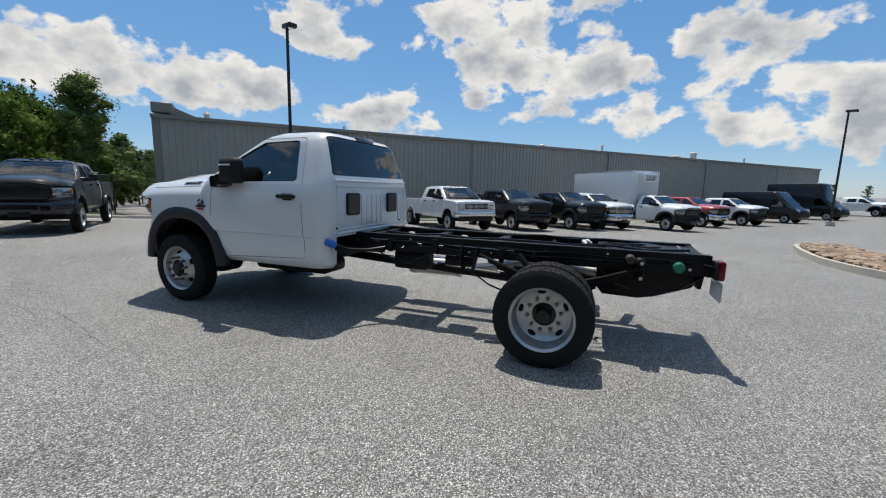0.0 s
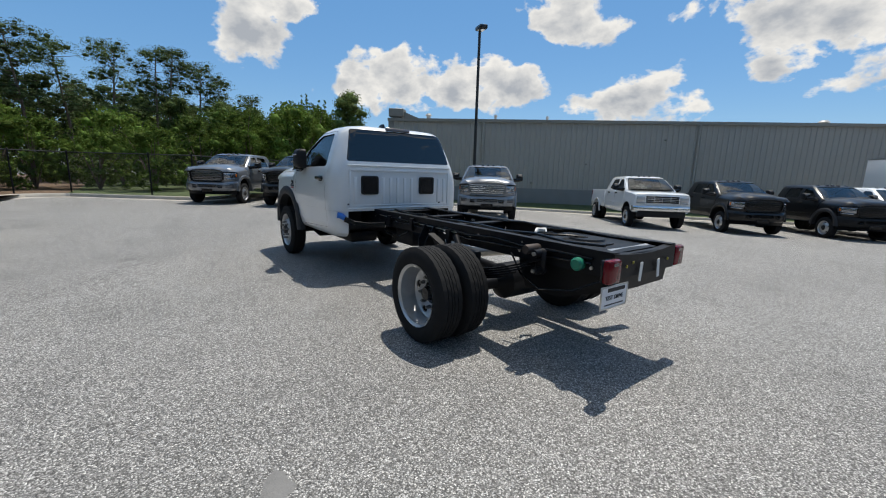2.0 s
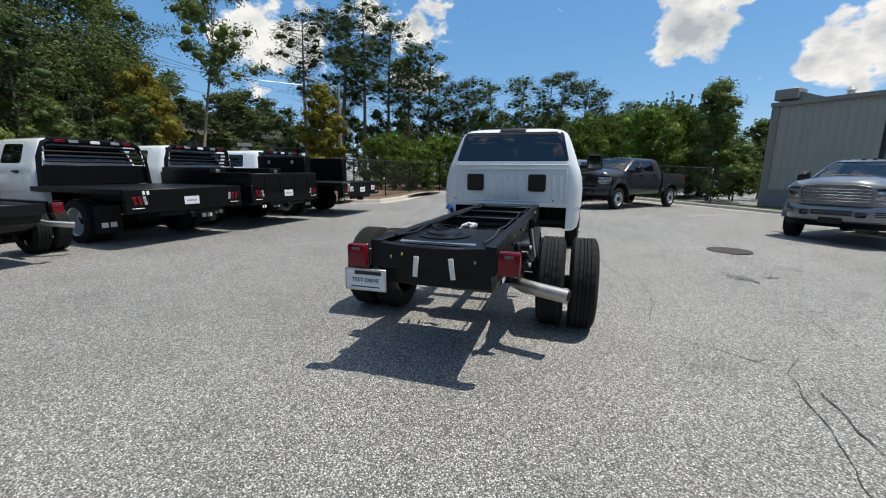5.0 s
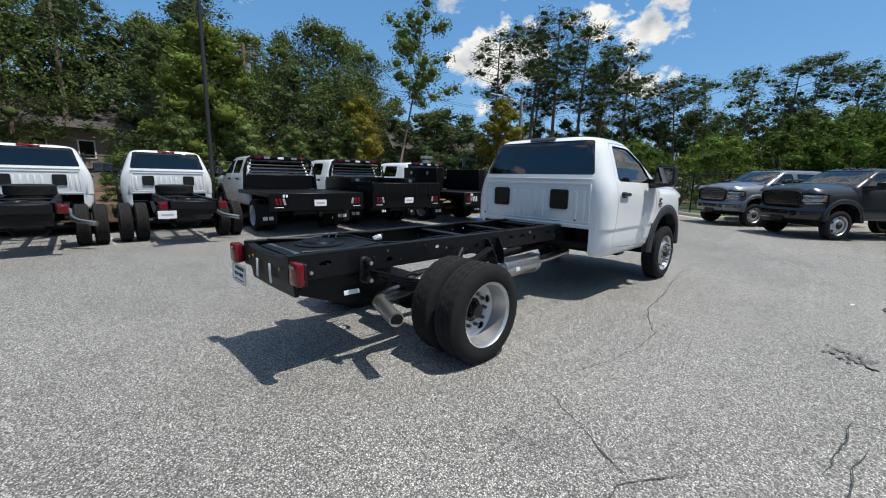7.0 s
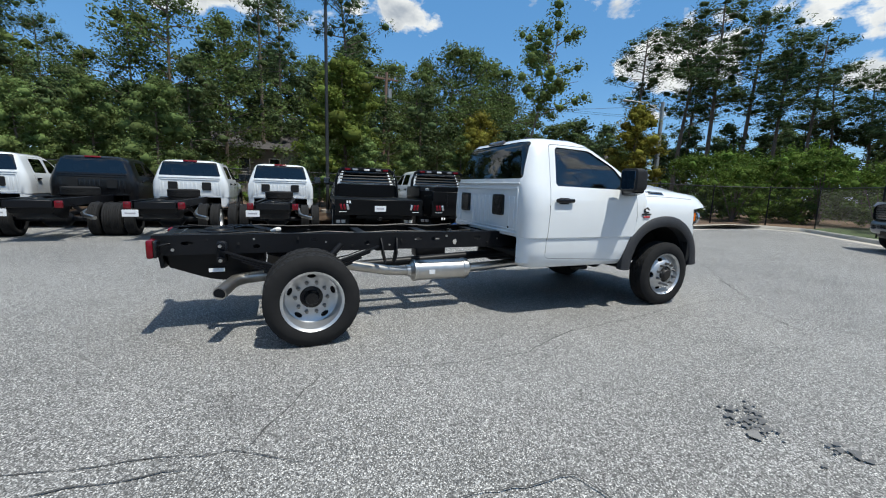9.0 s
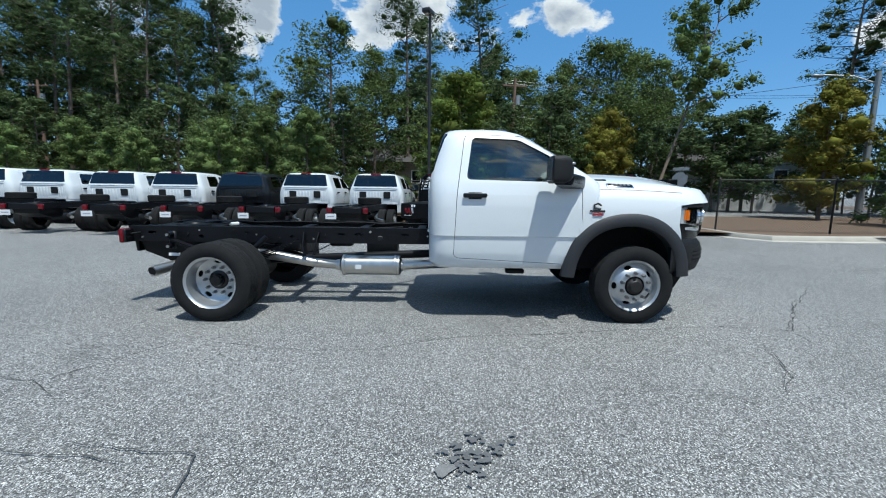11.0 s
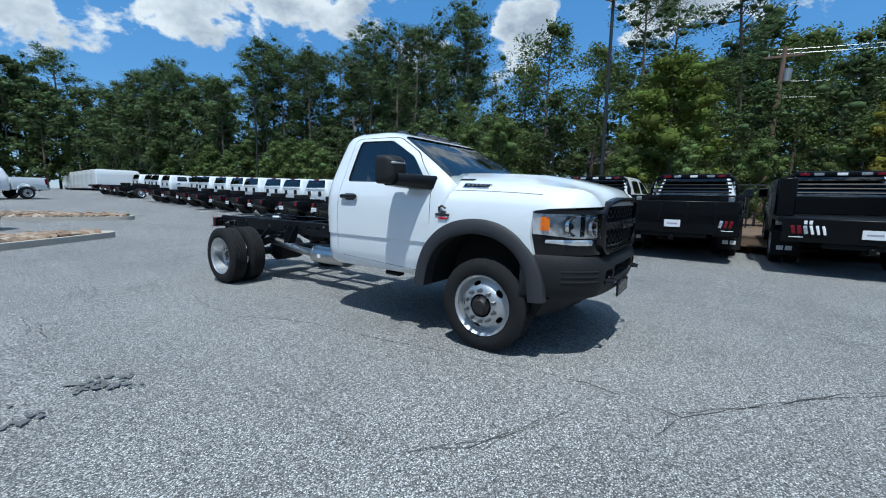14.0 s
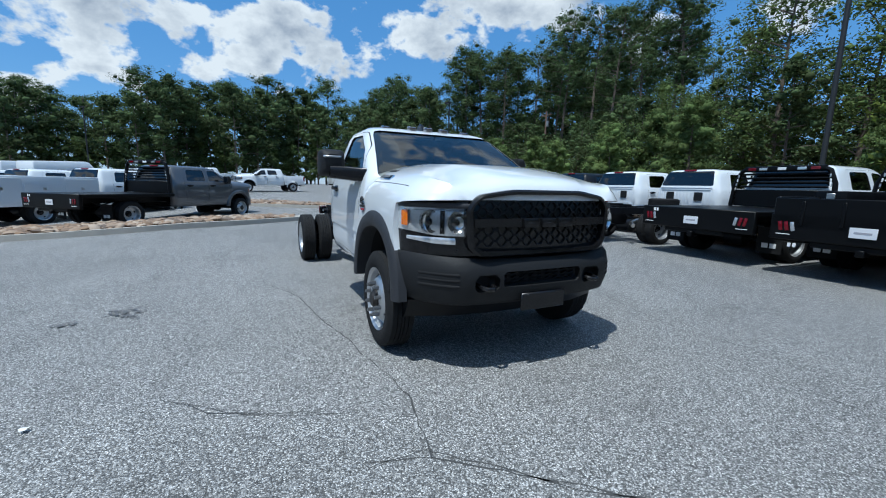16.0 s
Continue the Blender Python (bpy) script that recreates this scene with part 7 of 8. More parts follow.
def van(front, rz, label, color, high=2.55, long=5.6, group="vans along the warehouse"):
    """A tall panel van with a short sloping nose."""
    wb = 3.9
    root = thing("panel_van", parked(front, rz, wb), label, "van", group)
    b = bmesh.new()
    rings = []
    for z, xr, xf, hw in ((0.30, -1.0, wb + 0.85, 0.93), (0.45, -1.05, wb + 0.92, 0.99), (0.9, -1.05, wb + 0.90, 1.01), (1.15, -1.05, wb + 0.70, 1.01), (1.30, -1.05, wb + 0.35, 1.0), (1.9, -1.03, wb - 0.25, 0.97), (high - 0.12, -1.0, wb - 0.62, 0.92), (high - 0.03, -0.95, wb - 0.8, 0.86), (high, -0.8, wb - 1.0, 0.7)):
        rings.append(ring_plan(z, xr, xf, hw, 0.09, 0.28))
    loft(b, rings)
    arch = lambda x: [(x + 0.43 * math.cos(radians(a)), 0.36 + 0.43 * math.sin(radians(a))) for a in range(0, 181, 20)] + [(x - 0.43, 0.1), (x + 0.43, 0.1)]
    cuts = [prism(bmesh.new(), arch(x), "y", a, c) for x in (0, wb) for a, c in ((0.6, 1.3), (-1.3, -0.6))]
    part("van_body", carve(b, cuts), color, root)
    b = bmesh.new()
    pts = [(wb + 0.335, 1.32), (wb - 0.235, 1.90), (wb - 0.44, 2.12)]
    loft(b, [[(x + 0.02, y, z) for y in (-0.78, -0.4, 0, 0.4, 0.78)] for x, z in pts] , cap=False, closed=False)
    part("windscreen", b, GLASS_DARK, root)
    for s in (1, -1):
        b = bmesh.new()
        prism(b, rounded([(wb - 0.95, 1.32), (wb - 0.95, 1.95), (wb - 0.55, 1.95), (wb - 0.02, 1.32)], 0.06), "y", s * 0.985, s * 1.008)
        part("side_window", b, GLASS_DARK, root)
        b = bmesh.new()
        box(b, (wb + 0.72, s * 0.76, 1.0), (0.28, 0.26, 0.30), 0.08, pose(0, 0, 0, 0, -25, -s * 30), 2)
        part("headlamp", b, CLEAR_LENS, root)
        b = bmesh.new()
        box(b, (wb - 0.05, s * 1.13, 1.50), (0.12, 0.20, 0.34), 0.05, seg=2)
        part("door_mirror", b, GLOSS_BLACK, root)
        add_wheel(root, wb, s * 0.88, 0.36, s, True, simple=True, size=0.9)
        add_wheel(root, 0, s * 0.88, 0.36, s, True, simple=True, size=0.9)
    b = bmesh.new()
    box(b, (wb + 0.86, 0, 0.62), (0.16, 1.7, 0.30), 0.07, seg=3)
    part("front_bumper", b, TEXTURED_BLACK, root)
    b = bmesh.new()
    box(b, (wb + 0.87, 0, 0.95), (0.05, 0.8, 0.12), 0.03, seg=2)
    part("grille", b, GLOSS_BLACK, root)
    return root


van(south(31.0), 136, "black tall panel van", BLACK_PAINT)
van(south(39.0), 136, "large dark shuttle van with raised roof", BLACK_PAINT, high=3.35)
white_van = van((-55.2, 16.6), 92, "white tall panel van", WHITE, group="vans in the north row")
for k in range(1, 8):
    x = -55.2 - 3.0 * k
    copy_thing(white_van, parked((x, 16.6 + 0.3 * k), 92 - 0.2 * k, 3.9))

# ---------- the west side ----------
grey = ram_truck(on_ground(-8.75, -5.9, 137), "grey crew cab truck with black flatbed and rack", GREY_PAINT, wb=4.6, ext=0.95, trim=GREY_PAINT, name="flatbed_truck", group="trucks by the stone island")
flatbed(grey, 1.45, -1.4)
svc = ram_truck(on_ground(-11.6, -8.9, 137), "white crew cab truck with white service body", WHITE, wb=5.0, ext=0.95, name="service_truck", group="trucks by the stone island")
service_body(svc, 1.80, -1.6)
for p in ((-14.2, -11.8), (-17.0, -14.6), (-19.9, -17.4)):
    copy_thing(svc, on_ground(*p, 137))
wp = pickup((-31.5, -1.7), -75, "white crew cab pickup", WHITE, trim=WHITE, group="pickups on the far side")
for p, rz in (((-35.0, -6.5), -50), ((-38.5, -9.5), -50), ((-42.0, -12.5), -50)):
    copy_thing(wp, parked(p, rz, 3.8))
for p in ((-30.0, -20.0), (-33.0, -23.0), (-36.0, -26.0), (-39.0, -29.0), (-40.0, -14.0), (-43.0, -17.0), (-46.0, -20.0)):
    copy_thing(white_van, parked(p, 140, 3.9))


# ---------- trees ----------
def leaf_material(name, color, spread=0.35):
    m = bpy.data.materials.new(name)
    m.use_nodes = True
    nt = m.node_tree
    b = nt.nodes["Principled BSDF"]
    b.inputs["Roughness"].default_value = 0.75
    b.inputs["Specular IOR Level"].default_value = 0.1
    geo, hsv, info = nt.nodes.new("ShaderNodeNewGeometry"), nt.nodes.new("ShaderNodeHueSaturation"), nt.nodes.new("ShaderNodeObjectInfo")
    hsv.inputs["Color"].default_value = (*color, 1)

    def ranged(src, lo, hi):
        r = nt.nodes.new("ShaderNodeMapRange")
        r.inputs["To Min"].default_value, r.inputs["To Max"].default_value = lo, hi
        nt.links.new(src, r.inputs["Value"])
        return r.outputs[0]

    mul = nt.nodes.new("ShaderNodeMath")
    mul.operation = "MULTIPLY"
    nt.links.new(ranged(geo.outputs["Random Per Island"], 1 - spread, 1 + spread * 1.4), mul.inputs[0])
    nt.links.new(ranged(info.outputs["Random"], 0.78, 1.22), mul.inputs[1])
    nt.links.new(mul.outputs[0], hsv.inputs["Value"])
    nt.links.new(ranged(geo.outputs["Random Per Island"], 0.485, 0.515), hsv.inputs["Hue"])
    nt.links.new(hsv.outputs[0], b.inputs["Base Color"])
    tr, mx = nt.nodes.new("ShaderNodeBsdfTranslucent"), nt.nodes.new("ShaderNodeMixShader")
    nt.links.new(hsv.outputs[0], tr.inputs[0])
    mx.inputs[0].default_value = 0.3
    nt.links.new(b.outputs[0], mx.inputs[1])
    nt.links.new(tr.outputs[0], mx.inputs[2])
    nt.links.new(mx.outputs[0], nt.nodes["Material Output"].inputs[0])
    return m


PINE = leaf_material("pine_needles", (0.088, 0.124, 0.052))
OAK = leaf_material("oak_leaves", (0.112, 0.152, 0.050))
BUSH = leaf_material("shrub_leaves", (0.095, 0.145, 0.028))
LIGHT_LEAF = leaf_material("light_green_leaves", (0.105, 0.135, 0.028))
YELLOWING = leaf_material("yellowing_leaves", (0.17, 0.155, 0.028))
DARKLEAF = leaf_material("woodland_leaves", (0.080, 0.110, 0.045))
BARK = material("bark", (0.15, 0.115, 0.09), rough=0.95, vary=0.35, scale=4, bump=0.6, bump_scale=18)


ICO = bmesh.new()
bmesh.ops.create_icosphere(ICO, subdivisions=1, radius=1.0)
ICO_V = [v.co.copy() for v in ICO.verts]
ICO_F = [tuple(v.index for v in f.verts) for f in ICO.faces]


class Leaves:
    def __init__(self):
        self.v, self.f = [], []

    def heart(self, c, r, rnd, flat):
        """The dense, ragged inner mass of a clump."""
        k = len(self.v)
        turn = pose(0, 0, 0, rnd.uniform(0, 360), rnd.uniform(0, 360), 0)
        for q in ICO_V:
            d = (turn @ q) * (r * rnd.uniform(0.6, 1.2))
            self.v.append((c[0] + d.x, c[1] + d.y, c[2] + d.z * flat))
        self.f += [tuple(k + i for i in f) for f in ICO_F]

    def clump(self, c, r, n, size, rnd, flat=0.7, slim=0.45, heart=0.62):
        if heart:
            self.heart(c, r * heart, rnd, flat)
        for _ in range(n):
            d = Vector((rnd.gauss(0, 1), rnd.gauss(0, 1), rnd.gauss(0, 1)))
            d = d.normalized() * (0.45 + 0.62 * rnd.random() ** 0.7)
            p = Vector(c) + Vector((d.x * r, d.y * r, d.z * r * flat))
            a = (Vector((rnd.gauss(0, 1), rnd.gauss(0, 1), rnd.gauss(0, 0.6))) + d * 0.6).normalized()
            b = a.cross(Vector((rnd.gauss(0, 1), rnd.gauss(0, 1), rnd.gauss(0, 1)))).normalized()
            s = size * rnd.uniform(0.6, 1.3)
            k = len(self.v)
            self.v += [tuple(p - a * s), tuple(p + b * s * slim), tuple(p + a * s), tuple(p - b * s * slim)]
            self.f.append((k, k + 1, k + 2, k + 3))

    def mesh(self, name):
        me = bpy.data.meshes.new(name)
        me.from_pydata(self.v, [], self.f)
        return me


def make_tree(kind, name, label, mat, seed, high, at):
    """One tree with its trunk, limbs and crown of many leaves."""
    rnd = random.Random(seed)
    root = thing(name, at, label, "tree" if kind != "bush" else "shrub", "trees round the lot" if kind != "bush" else "shrubs by the fence")
    leaves, wood = Leaves(), bmesh.new()
    bend = [Vector((rnd.gauss(0, 0.02), rnd.gauss(0, 0.02), 0)) * high for _ in range(2)]
    r0 = (0.013 * high + 0.03) * (0.5 if kind == "slim" else 0.8)

    def trunk(t):
        return bend[0] * t + bend[1] * t * t + Vector((0, 0, high * t))

    def limb(t, L, rise, thick, sag=0.05):
        a = rnd.uniform(0, 6.283)
        p0 = trunk(t)
        p1 = p0 + Vector((math.cos(a) * L, math.sin(a) * L, L * rise))
        tube(wood, [p0, p0.lerp(p1, 0.5) + Vector((0, 0, sag * L)), p1], [thick, thick * 0.6, 0.012], 4)
        return p0, p1

    if kind != "bush":
        tube(wood, [trunk(i / 8) for i in range(9)], [r0 * (1 - 0.82 * i / 8) for i in range(9)], 7)
    if kind in ("pine", "grove"):
        low = 0.50 if kind == "pine" else 0.30
        count = 32 if kind == "pine" else 42
        for i in range(count):
            t = low + (0.97 - low) * (i + rnd.random()) / count
            u = (t - low) / (1 - low)
            L = high * (0.185 if kind == "pine" else 0.17) * (0.5 + 1.0 * u - 1.15 * u ** 3) * rnd.uniform(0.5, 1.15)
            p0, p1 = limb(t, L, rnd.uniform(0.0, 0.6), r0 * 0.25, -0.05)
            for q in (0.55, 1.0) if kind == "pine" else (0.5, 0.8, 1.0):
                if rnd.random() < 0.93:
                    c = p0.lerp(p1, q) + Vector((rnd.gauss(0, 0.25), rnd.gauss(0, 0.25), rnd.gauss(0.1, 0.2)))
                    leaves.clump(c, 0.047 * high * rnd.uniform(0.65, 1.3), 95, 0.165, rnd, 0.72, 0.2, 0.36)
        for i in range(7):   # dead stubs below the crown
            t, a = rnd.uniform(0.2, 0.5), rnd.uniform(0, 6.283)
            p0 = trunk(t)
            tube(wood, [p0, p0 + Vector((math.cos(a), math.sin(a), 0.2)) * rnd.uniform(0.5, 1.8)], [r0 * 0.16, 0.01], 4)
        for i in range(4):
            leaves.clump(trunk(0.97) + Vector((rnd.gauss(0, 0.03), rnd.gauss(0, 0.03), rnd.gauss(0, 0.012))) * high, 0.045 * high, 95, 0.165, rnd, 0.75, 0.2, 0.36)
    elif kind == "slim":   # bare leaning stem, crown at the top only
        for i in range(22):
            p0, p1 = limb(0.50 + 0.48 * (i + rnd.random()) / 22, high * 0.20 * rnd.uniform(0.5, 1.15), rnd.uniform(0.1, 0.7), r0 * 0.4)
            for q in (0.5, 0.8, 1.0):
                if rnd.random() < 0.85:
                    leaves.clump(p0.lerp(p1, q), 0.052 * high * rnd.uniform(0.7, 1.25), 80, 0.11, rnd, 0.8, 0.45, 0.5)
    elif kind in ("oak", "wood"):
        count = 27 if kind == "oak" else 20
        for i in range(count):
            t = 0.16 + 0.82 * (i + rnd.random()) / count
            L = high * 0.27 * (1 - 0.7 * abs((t - 0.5) / 0.5) ** 2) * rnd.uniform(0.6, 1.15)
            p0, p1 = limb(t * 0.92, L, rnd.uniform(0.05, 0.65), r0 * 0.35)
            for q in (0.35, 0.7, 1.0):
                c = p0.lerp(p1, q) + Vector((rnd.gauss(0, 0.02), rnd.gauss(0, 0.02), rnd.gauss(0, 0.02))) * high
                leaves.clump(c, 0.068 * high * rnd.uniform(0.6, 1.3), 108 if kind == "oak" else 48, 0.105 if kind == "oak" else 0.16, rnd, 0.8, 0.42, 0.2 if kind == "oak" else 0.5)
        for i in range(3):
            leaves.clump(trunk(0.95) + Vector((rnd.gauss(0, 0.04), rnd.gauss(0, 0.04), 0)) * high, 0.065 * high, 90, 0.13, rnd, 0.8)
    elif kind in ("young", "far"):
        for i in range(38):
            t = 0.06 + 0.91 * (i + rnd.random()) / 38
            L = high * 0.34 * (1 - t) ** 0.6 * rnd.uniform(0.6, 1.15)
            p0, p1 = limb(t, L, rnd.uniform(0.0, 0.5), r0 * 0.3, 0.0)
            for q in (0.4, 0.75, 1.0):
                leaves.clump(p0.lerp(p1, q), 0.08 * high * rnd.uniform(0.65, 1.25), 80 if kind == "young" else 26, 0.075 if kind == "young" else 0.16, rnd, 0.85, 0.42, 0.6)
    else:
        for i in range(9):
            a = rnd.uniform(0, 6.283)
            L = high * rnd.uniform(0.1, 0.45)
            p1 = Vector((math.cos(a) * L, math.sin(a) * L, high * rnd.uniform(0.5, 0.95)))
            tube(wood, [Vector((0, 0, 0)), p1 * 0.5 + Vector((0, 0, 0.1 * high)), p1], [0.04, 0.025, 0.008], 4)
        for i in range(60):
            a, u = rnd.uniform(0, 6.283), rnd.random() ** 0.5
            z = rnd.uniform(0.06, 0.97)
            L = high * 0.54 * u * math.sqrt(max(0.05, 1 - (max(0, z - 0.35) / 0.7) ** 2))
            leaves.clump((math.cos(a) * L, math.sin(a) * L, z * high), 0.11 * high * rnd.uniform(0.7, 1.2), 100, 0.07, rnd, 0.9, 0.4, 0.6)
        for i in range(30):   # shoots above the outline
            a, u = rnd.uniform(0, 6.283), rnd.random() ** 0.6
            p = Vector((math.cos(a) * 0.42 * high * u, math.sin(a) * 0.42 * high * u, (0.95 - 0.3 * u * u) * high))
            out = Vector((math.cos(a) * 0.3 * u, math.sin(a) * 0.3 * u, 1.0))
            for q in range(5):
                leaves.clump(p + out * (0.05 * high * q), 0.025 * high * (1.2 - 0.2 * q), 8, 0.065, rnd, 1.3, 0.35, 0)
    part("trunk", wood, BARK, root)
    o = part("crown", leaves.mesh("crown"), mat, root, sharp=180)
    tagged(o, kind="stuff")
    return root


def tree_at(x, y, s=1.0, rz=0.0, dz=0.0):
    return pose(x, y, ground_z(x, y) + 0.1 + dz, 0, 0, rz) @ Matrix.Diagonal((s, s, s, 1))


PROTO = {}
FULL = {}
for kind, mat, label, name, high, n in (
        ("pine", PINE, "tall loblolly pine with bare lower trunk", "pine_tree", 20.0, 5), ("grove", PINE, "dense dark pine of the far grove", "grove_pine", 20.0, 3),
        ("oak", OAK, "broadleaf tree with loose green crown", "oak_tree", 13.0, 3),
        ("wood", DARKLEAF, "dense dark green woodland tree", "woodland_tree", 11.0, 3), ("young", OAK, "bushy young green tree", "young_tree", 6.0, 3),
        ("young", LIGHT_LEAF, "broad light green tree behind the parked trucks", "light_green_tree", 6.0, 1),
        ("far", OAK, "bushy far green tree", "hedge_tree", 6.0, 2),
        ("young", YELLOWING, "young tree with yellowing leaves", "yellowing_tree", 6.0, 1), ("slim", OAK, "slender pale-stemmed tree leaning to one side", "leaning_tree", 14.0, 1), ("bush", BUSH, "round bright green shrub", "shrub", 3.2, 3)):
    PROTO[name] = [make_tree(kind, name, label, mat, 11 * k + high, high, tree_at(0, 60 + 12 * k, 1, 0)) for k in range(n)]
    FULL[name] = high
USED = set()
rnd = random.Random(21)


def plant(name, x, y, high, k=None, tilt=None, wide=1.0):
    protos = PROTO[name]
    o = protos[rnd.randrange(len(protos)) if k is None else k % len(protos)]
    m = tree_at(x, y, 1.0, rnd.uniform(0, 360))
    s = high / FULL[name]
    if tilt:
        m = tree_at(x, y) @ pose(0, 0, 0, *tilt)
    if o in USED:
        o = copy_thing(o, m)
    USED.add(o)
    o.matrix_basis = m @ Matrix.Diagonal((s * wide, s * wide, s, 1))


# hedge of young trees right behind the north row, then taller woods
for i in range(36):
    x = -72 + 2.4 * i
    if x > 11:
        break
    if -2.6 < x < 0.9:   # gap before the house
        plant("shrub", x, 17.6, 2.0)
        continue
    plant("young_tree" if x > -34 else "hedge_tree", x + rnd.uniform(-0.6, 0.6), 17.8 + rnd.uniform(-1.0, 1.5) + 0.05 * max(0, -x - 5), rnd.uniform(4.0, 5.8) if x < -4 else rnd.uniform(3.6, 4.6))
plant("light_green_tree", 3.6, 18.8, 8.0, wide=1.15)
for x, y, h in ((10.6, 17.2, 4.8), (22.6, 16.4, 7.2), (12.9, 20.5, 6.4)):
    plant("yellowing_tree", x, y, h)
# understorey, then a dim back row
for i in range(34):
    x = -80 + 3.6 * i
    if x < 36 and not -3.5 < x < 1.6:
        plant("woodland_tree", x + rnd.uniform(-1.2, 1.2), 25 + rnd.uniform(-2, 2) + (0.10 * -x if x < 0 else 6 if x > 11 else 0), rnd.uniform(7.0, 9.5) if not 0 < x < 14 else rnd.uniform(7.5, 9.5))
for i in range(22):   # the wall of trees behind the house and the street
    x = -24 + 2.5 * i
    plant("woodland_tree", x + rnd.uniform(-1, 1), (46 if x < 8 else 40) + rnd.uniform(-2, 2), rnd.uniform(8.5, 10.5) if x < -5 else rnd.uniform(14.0, 16.0) if x < 6 else rnd.uniform(14.0, 16.5) if x < 13 else rnd.uniform(10.5, 13.0), wide=1.15)
for i in range(16):
    x = -84 + 3.9 * i
    if x < -26:
        plant("woodland_tree", x + rnd.uniform(-2, 2), 46 + rnd.uniform(-3, 4), rnd.uniform(10, 14))
# tall pines to the north-west, lower towards the far west
for i in range(13):
    x = -17.5 - 2.3 * i
    plant("pine_tree", x + rnd.uniform(-0.8, 0.8), 39 - 0.42 * i + rnd.uniform(-2, 2), (rnd.uniform(20.5, 23.5) - 0.22 * i) * (0.6 if i == 0 else 1.0))
    if i > 2:
        plant("grove_pine" if i > 5 else "pine_tree", x - 2.0 + rnd.uniform(-1.5, 1.5), 47 + rnd.uniform(-3, 3), rnd.uniform(19, 23))
    plant("woodland_tree", x - 4.0 + rnd.uniform(-1, 1), 35 + rnd.uniform(-1, 2), rnd.uniform(8.5, 11.5))
for x, y in ((-39.0, 30.0), (-41.0, 28.0), (-43.0, 26.5), (-44.5, 28.5), (-40.0, 33.0)):
    plant("grove_pine", x, y, rnd.uniform(17.8, 19.0))
for i in range(12):
    plant("grove_pine", -46 - 2.3 * i, 25 - 0.4 * i + rnd.uniform(-2, 2), rnd.uniform(19.5, 21.5) - 0.35 * i - (3.7, 5.2, 5.2, 4.0, 2.8, 2.5, 0.5, 0, 0, 0, 0, 0)[i])
    plant("woodland_tree", -44 - 2.3 * i, 23 - 0.4 * i + rnd.uniform(-2, 2), rnd.uniform(10, 14))
for i in range(14):
    plant("woodland_tree", -20 + 2.6 * i + rnd.uniform(-1, 1), 36 + rnd.uniform(-2, 3), rnd.uniform(8.0, 10.5))
# single trees to the north
for x, y, h in ((6.5, 32.5, 19.2), (-1.0, 36.0, 20.0), (0.6, 42, 20.0)):
    plant("pine_tree", x, y, h)
for x, y, h in ((-6.2, 27.5, 14.4), (-8.6, 29.0, 12.0), (-11.5, 30.0, 9.5), (-3.6, 31.0, 13.5), (2.6, 28.0, 10.6), (4.8, 31.0, 11.0), (14.3, 36.0, 14.2), (18.6, 33.5, 15.2), (22.5, 34.0, 13.8), (17.0, 35.7, 15.8), (20.6, 35.5, 14.8), (12.5, 33.0, 12.0), (25.0, 38.0, 12.5), (-14.5, 28.0, 9.5), (9.4, 31.5, 12.0)):
    plant("oak_tree", x, y, h)
for x, y, h in ((21.3, 26.2, 6.6), (22.8, 25.4, 7.2), (24.4, 25.8, 7.6), (26.0, 26.6, 8.0), (25.0, 24.2, 6.2)):   # before the pale house
    plant("woodland_tree", x, y, h, wide=1.25)
plant("leaning_tree", 15.3, 20.1, 14.2, tilt=(-12, 22, 0))
# north-east and east
for x, y, h in ((29.0, 22.3, 14.6), (31.0, 20.0, 15.0), (32.4, 18.2, 16.0), (33.5, 16.2, 15.2), (34.2, 14.3, 13.0), (34.5, 12.6, 12.0), (36.0, 11.4, 10.4), (36.5, 9.6, 9.6), (35.0, 8.0, 9.6), (36.0, 6.0, 9.4), (35.0, 4.0, 9.5), (36.0, 1.4, 9.6), (37.0, 0.6, 10.2), (38.0, -1.6, 9.6), (38, -4.0, 8.8), (40, -6.0, 8.0), (34.0, 21.5, 13.0), (37.5, 16.0, 12.5)):
    plant("pine_tree", x, y, h, wide=1.2)
for i in range(16):
    plant("woodland_tree", 30 + 1.9 * i, 24 - 2.3 * i + rnd.uniform(-1.5, 1.5), rnd.uniform(4.5, 6.5))
for i in range(22):
    plant("woodland_tree", 30 + 0.8 * i + rnd.uniform(-1, 1), 30 - 2.0 * i + rnd.uniform(-1, 1), rnd.uniform(5.0, 7.5))
    plant("woodland_tree", 41 + 0.6 * i + rnd.uniform(-2, 2), 34 - 2.3 * i + rnd.uniform(-1, 1), rnd.uniform(6.5, 9.0))
for x, y, h in ((23.5, 9.0, 3.2), (25.0, 6.8, 3.3), (24.5, 4.4, 2.9), (22.6, 2.2, 3.0), (24.8, -0.2, 3.9), (27.0, 8.5, 4.0), (22.0, 11.5, 3.4), (29.0, 3.5, 4.2), (26.5, 12.0, 4.0), (21.5, 8.8, 2.8), (25.8, -2.6, 4.6)):
    plant("shrub", x, y, h)
for x, y, h in ((23.6, -5.3, 4.9), (25.6, -6.8, 5.6), (24.4, -2.9, 3.6), (27.5, -9.5, 5.0)):
    plant("shrub", x, y, h, wide=0.9)
for x, y, h in ((28.8, -5.8, 5.6), (30, -8.5, 5.6), (29, -2.0, 5.6), (32, 0, 6.0), (33, -5, 6.0)):
    plant("young_tree", x, y, h)
plant("young_tree", 23.0, -8.6, 6.5, 1)
plant("young_tree", 24.6, -10.4, 3.4)
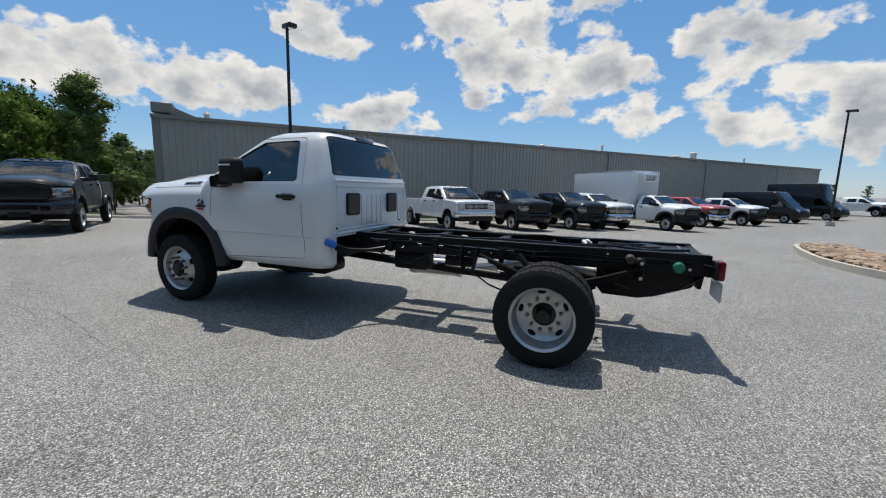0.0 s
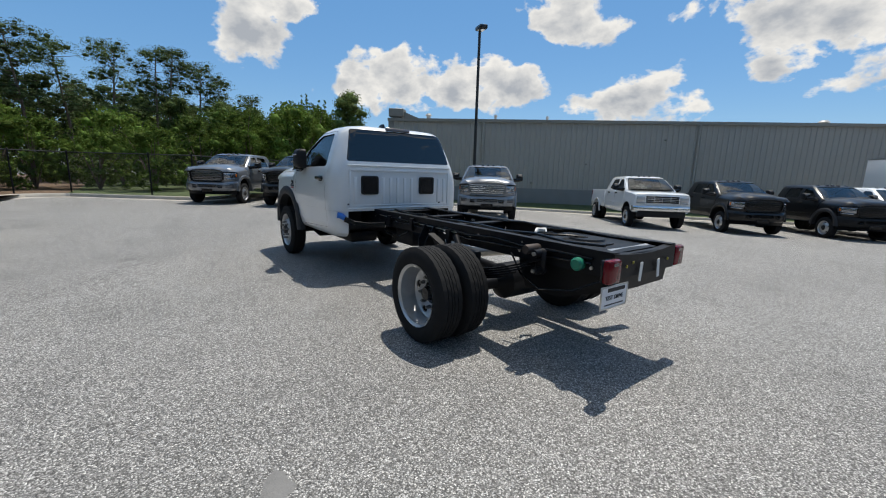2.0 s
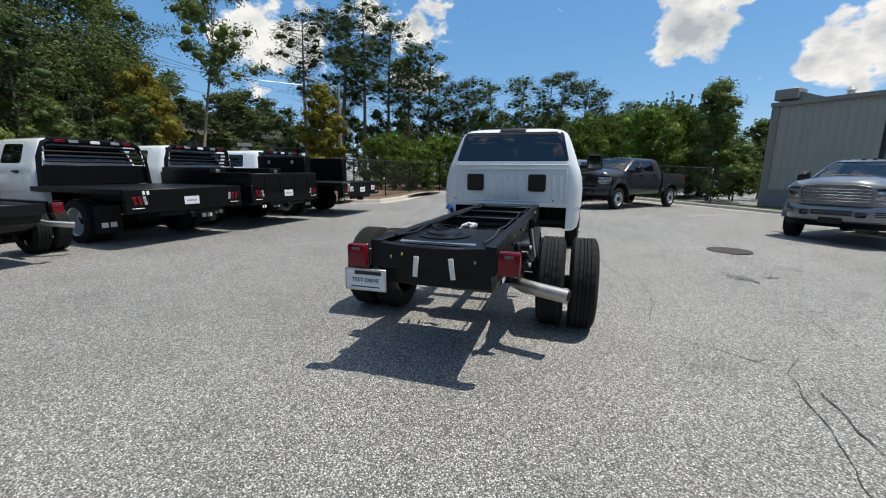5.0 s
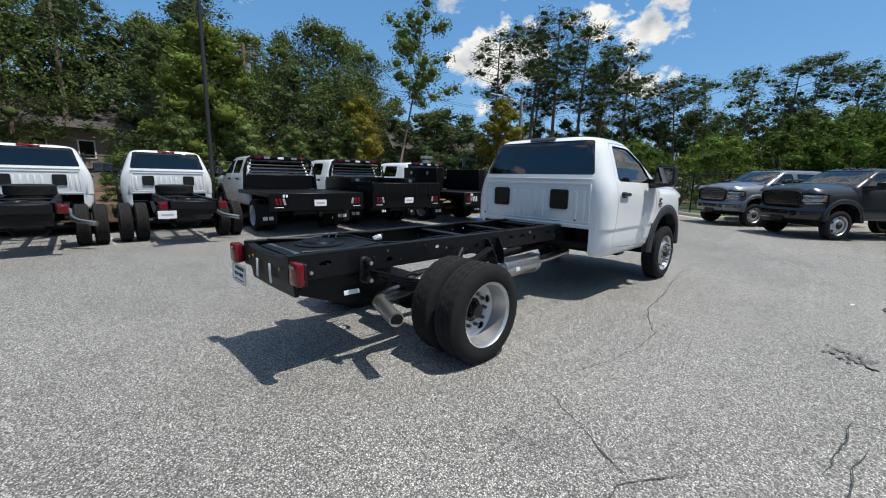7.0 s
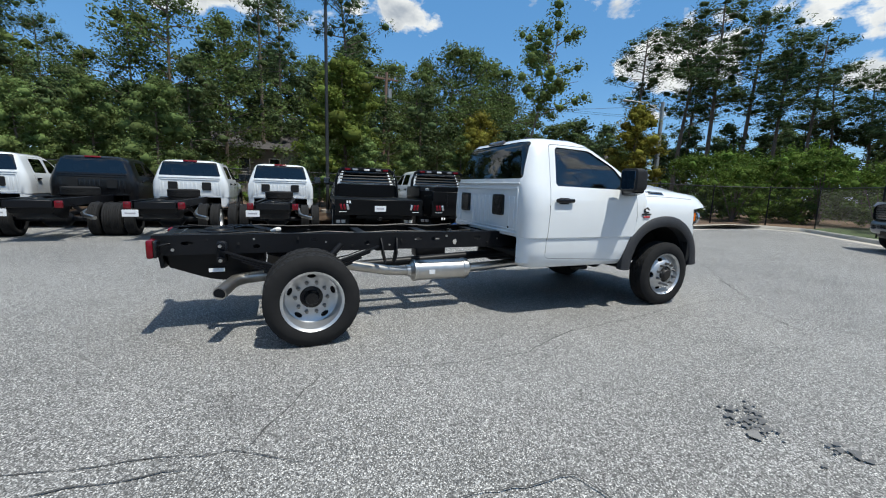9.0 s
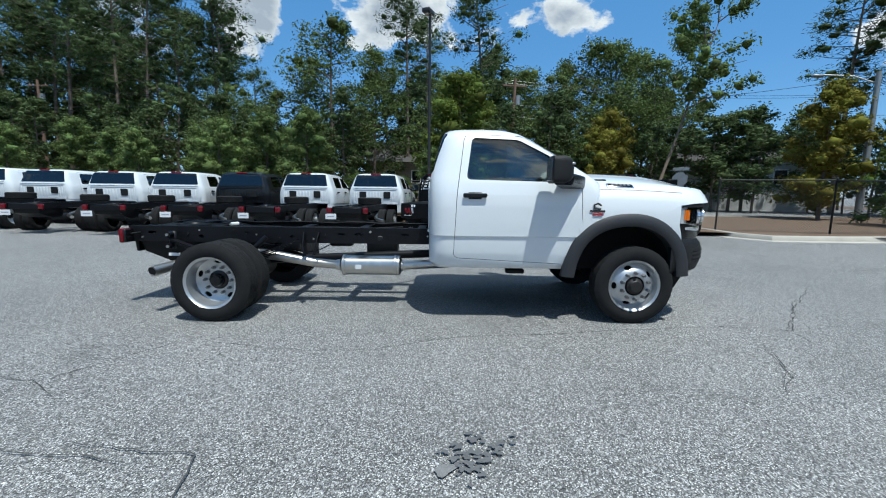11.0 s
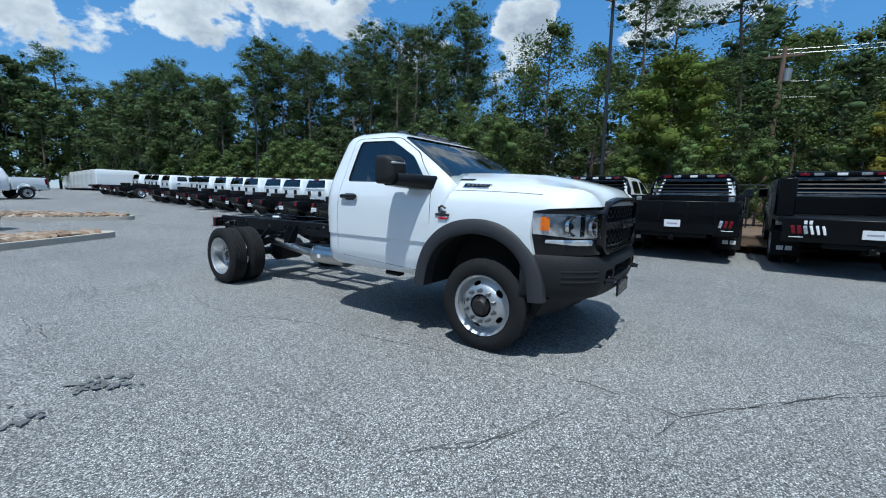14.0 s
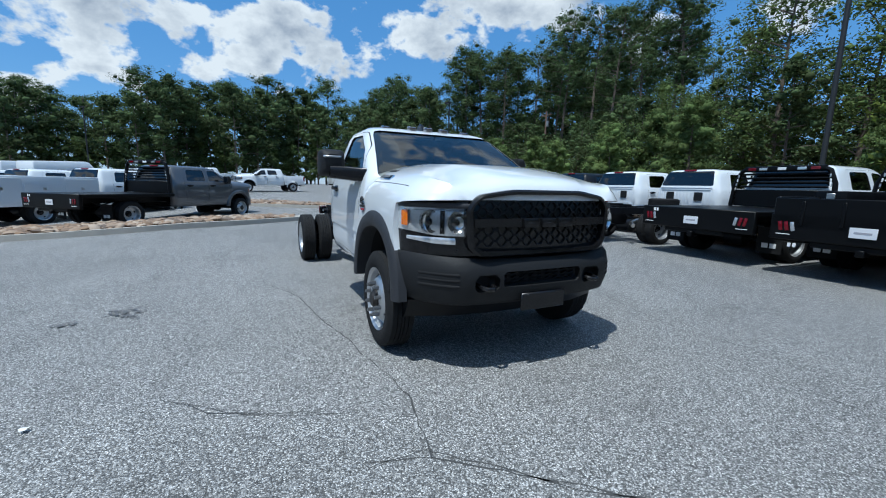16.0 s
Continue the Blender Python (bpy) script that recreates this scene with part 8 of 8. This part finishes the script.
for i in range(9):   # low growth behind the fence corner and the warehouse's end
    plant("woodland_tree", 27.0 + 2.6 * i + rnd.uniform(-0.6, 0.6), -11.0 - 2.4 * i + rnd.uniform(-0.6, 0.6), rnd.uniform(3.6, 5.2), wide=1.2)
for i in range(12):
    plant("hedge_tree", 44.0 + 1.2 * i, 6.0 - 4.0 * i, rnd.uniform(6.0, 8.0), wide=1.2)
# far west and south-west woods
for i in range(24):
    az = 164 + 2.7 * i
    a = radians(az)
    r = 86 + rnd.uniform(-6, 8)
    top = 17.0 if az < 168 else 21.5 if az < 178 else 19.8 if az < 192 else 16.5
    plant("grove_pine", r * math.cos(a), r * math.sin(a), rnd.uniform(0.88, 1.08) * top, wide=1.15)
    plant("woodland_tree", 0.90 * r * math.cos(a + 0.03), 0.90 * r * math.sin(a + 0.03), rnd.uniform(0.65, 0.9) * top)
    plant("woodland_tree", 0.95 * r * math.cos(a + 0.01), 0.95 * r * math.sin(a + 0.01), rnd.uniform(0.75, 0.95) * top)
for i in range(26):
    a = radians(160 + 2.9 * i)
    plant("hedge_tree", 81 * math.cos(a), 81 * math.sin(a), rnd.uniform(6.5, 9.0))
for i in range(12):
    plant("woodland_tree", -80 + 3.5 * i, -70 - 2.5 * i + rnd.uniform(-4, 4), rnd.uniform(3.5, 5))


# ---------- a house behind the trees ----------
SHINGLE = material("shingle_roof", (0.06, 0.055, 0.055), 0.9, vary=0.3)


def house(m, label, siding):
    root = thing("house", m, label, "house", "houses behind the trees")
    b = bmesh.new()
    box(b, (0, 0, 2.2), (9, 7, 4.4), 0.02)
    part("wall", b, siding, root)
    b = bmesh.new()
    prism(b, [(-4.1, 4.3), (0, 6.6), (4.1, 4.3)], "x", -4.9, 4.9)
    part("roof", b, SHINGLE, root)
    for x in (-2.5, 0.0, 2.5):
        b = bmesh.new()
        box(b, (x, -3.52, 2.9), (1.0, 0.06, 1.3), 0.01)
        w = part("window", b, LOGO_WHITE, root)
        b = bmesh.new()
        box(b, (x, -3.56, 2.9), (0.8, 0.02, 1.1), 0.005)
        part("pane", b, GLOSS_BLACK, w)


house(pose(-0.6, 39.0, 0, 0, 0, 8), "dim grey house with dark shingle roof behind trees", material("house_siding", (0.24, 0.22, 0.20), 0.8, vary=0.15))
house(pose(29.0, 32.0, 0, 0, 0, -24), "pale house with dark shingle roof behind the street", material("pale_siding", (0.55, 0.55, 0.53), 0.8, vary=0.1))
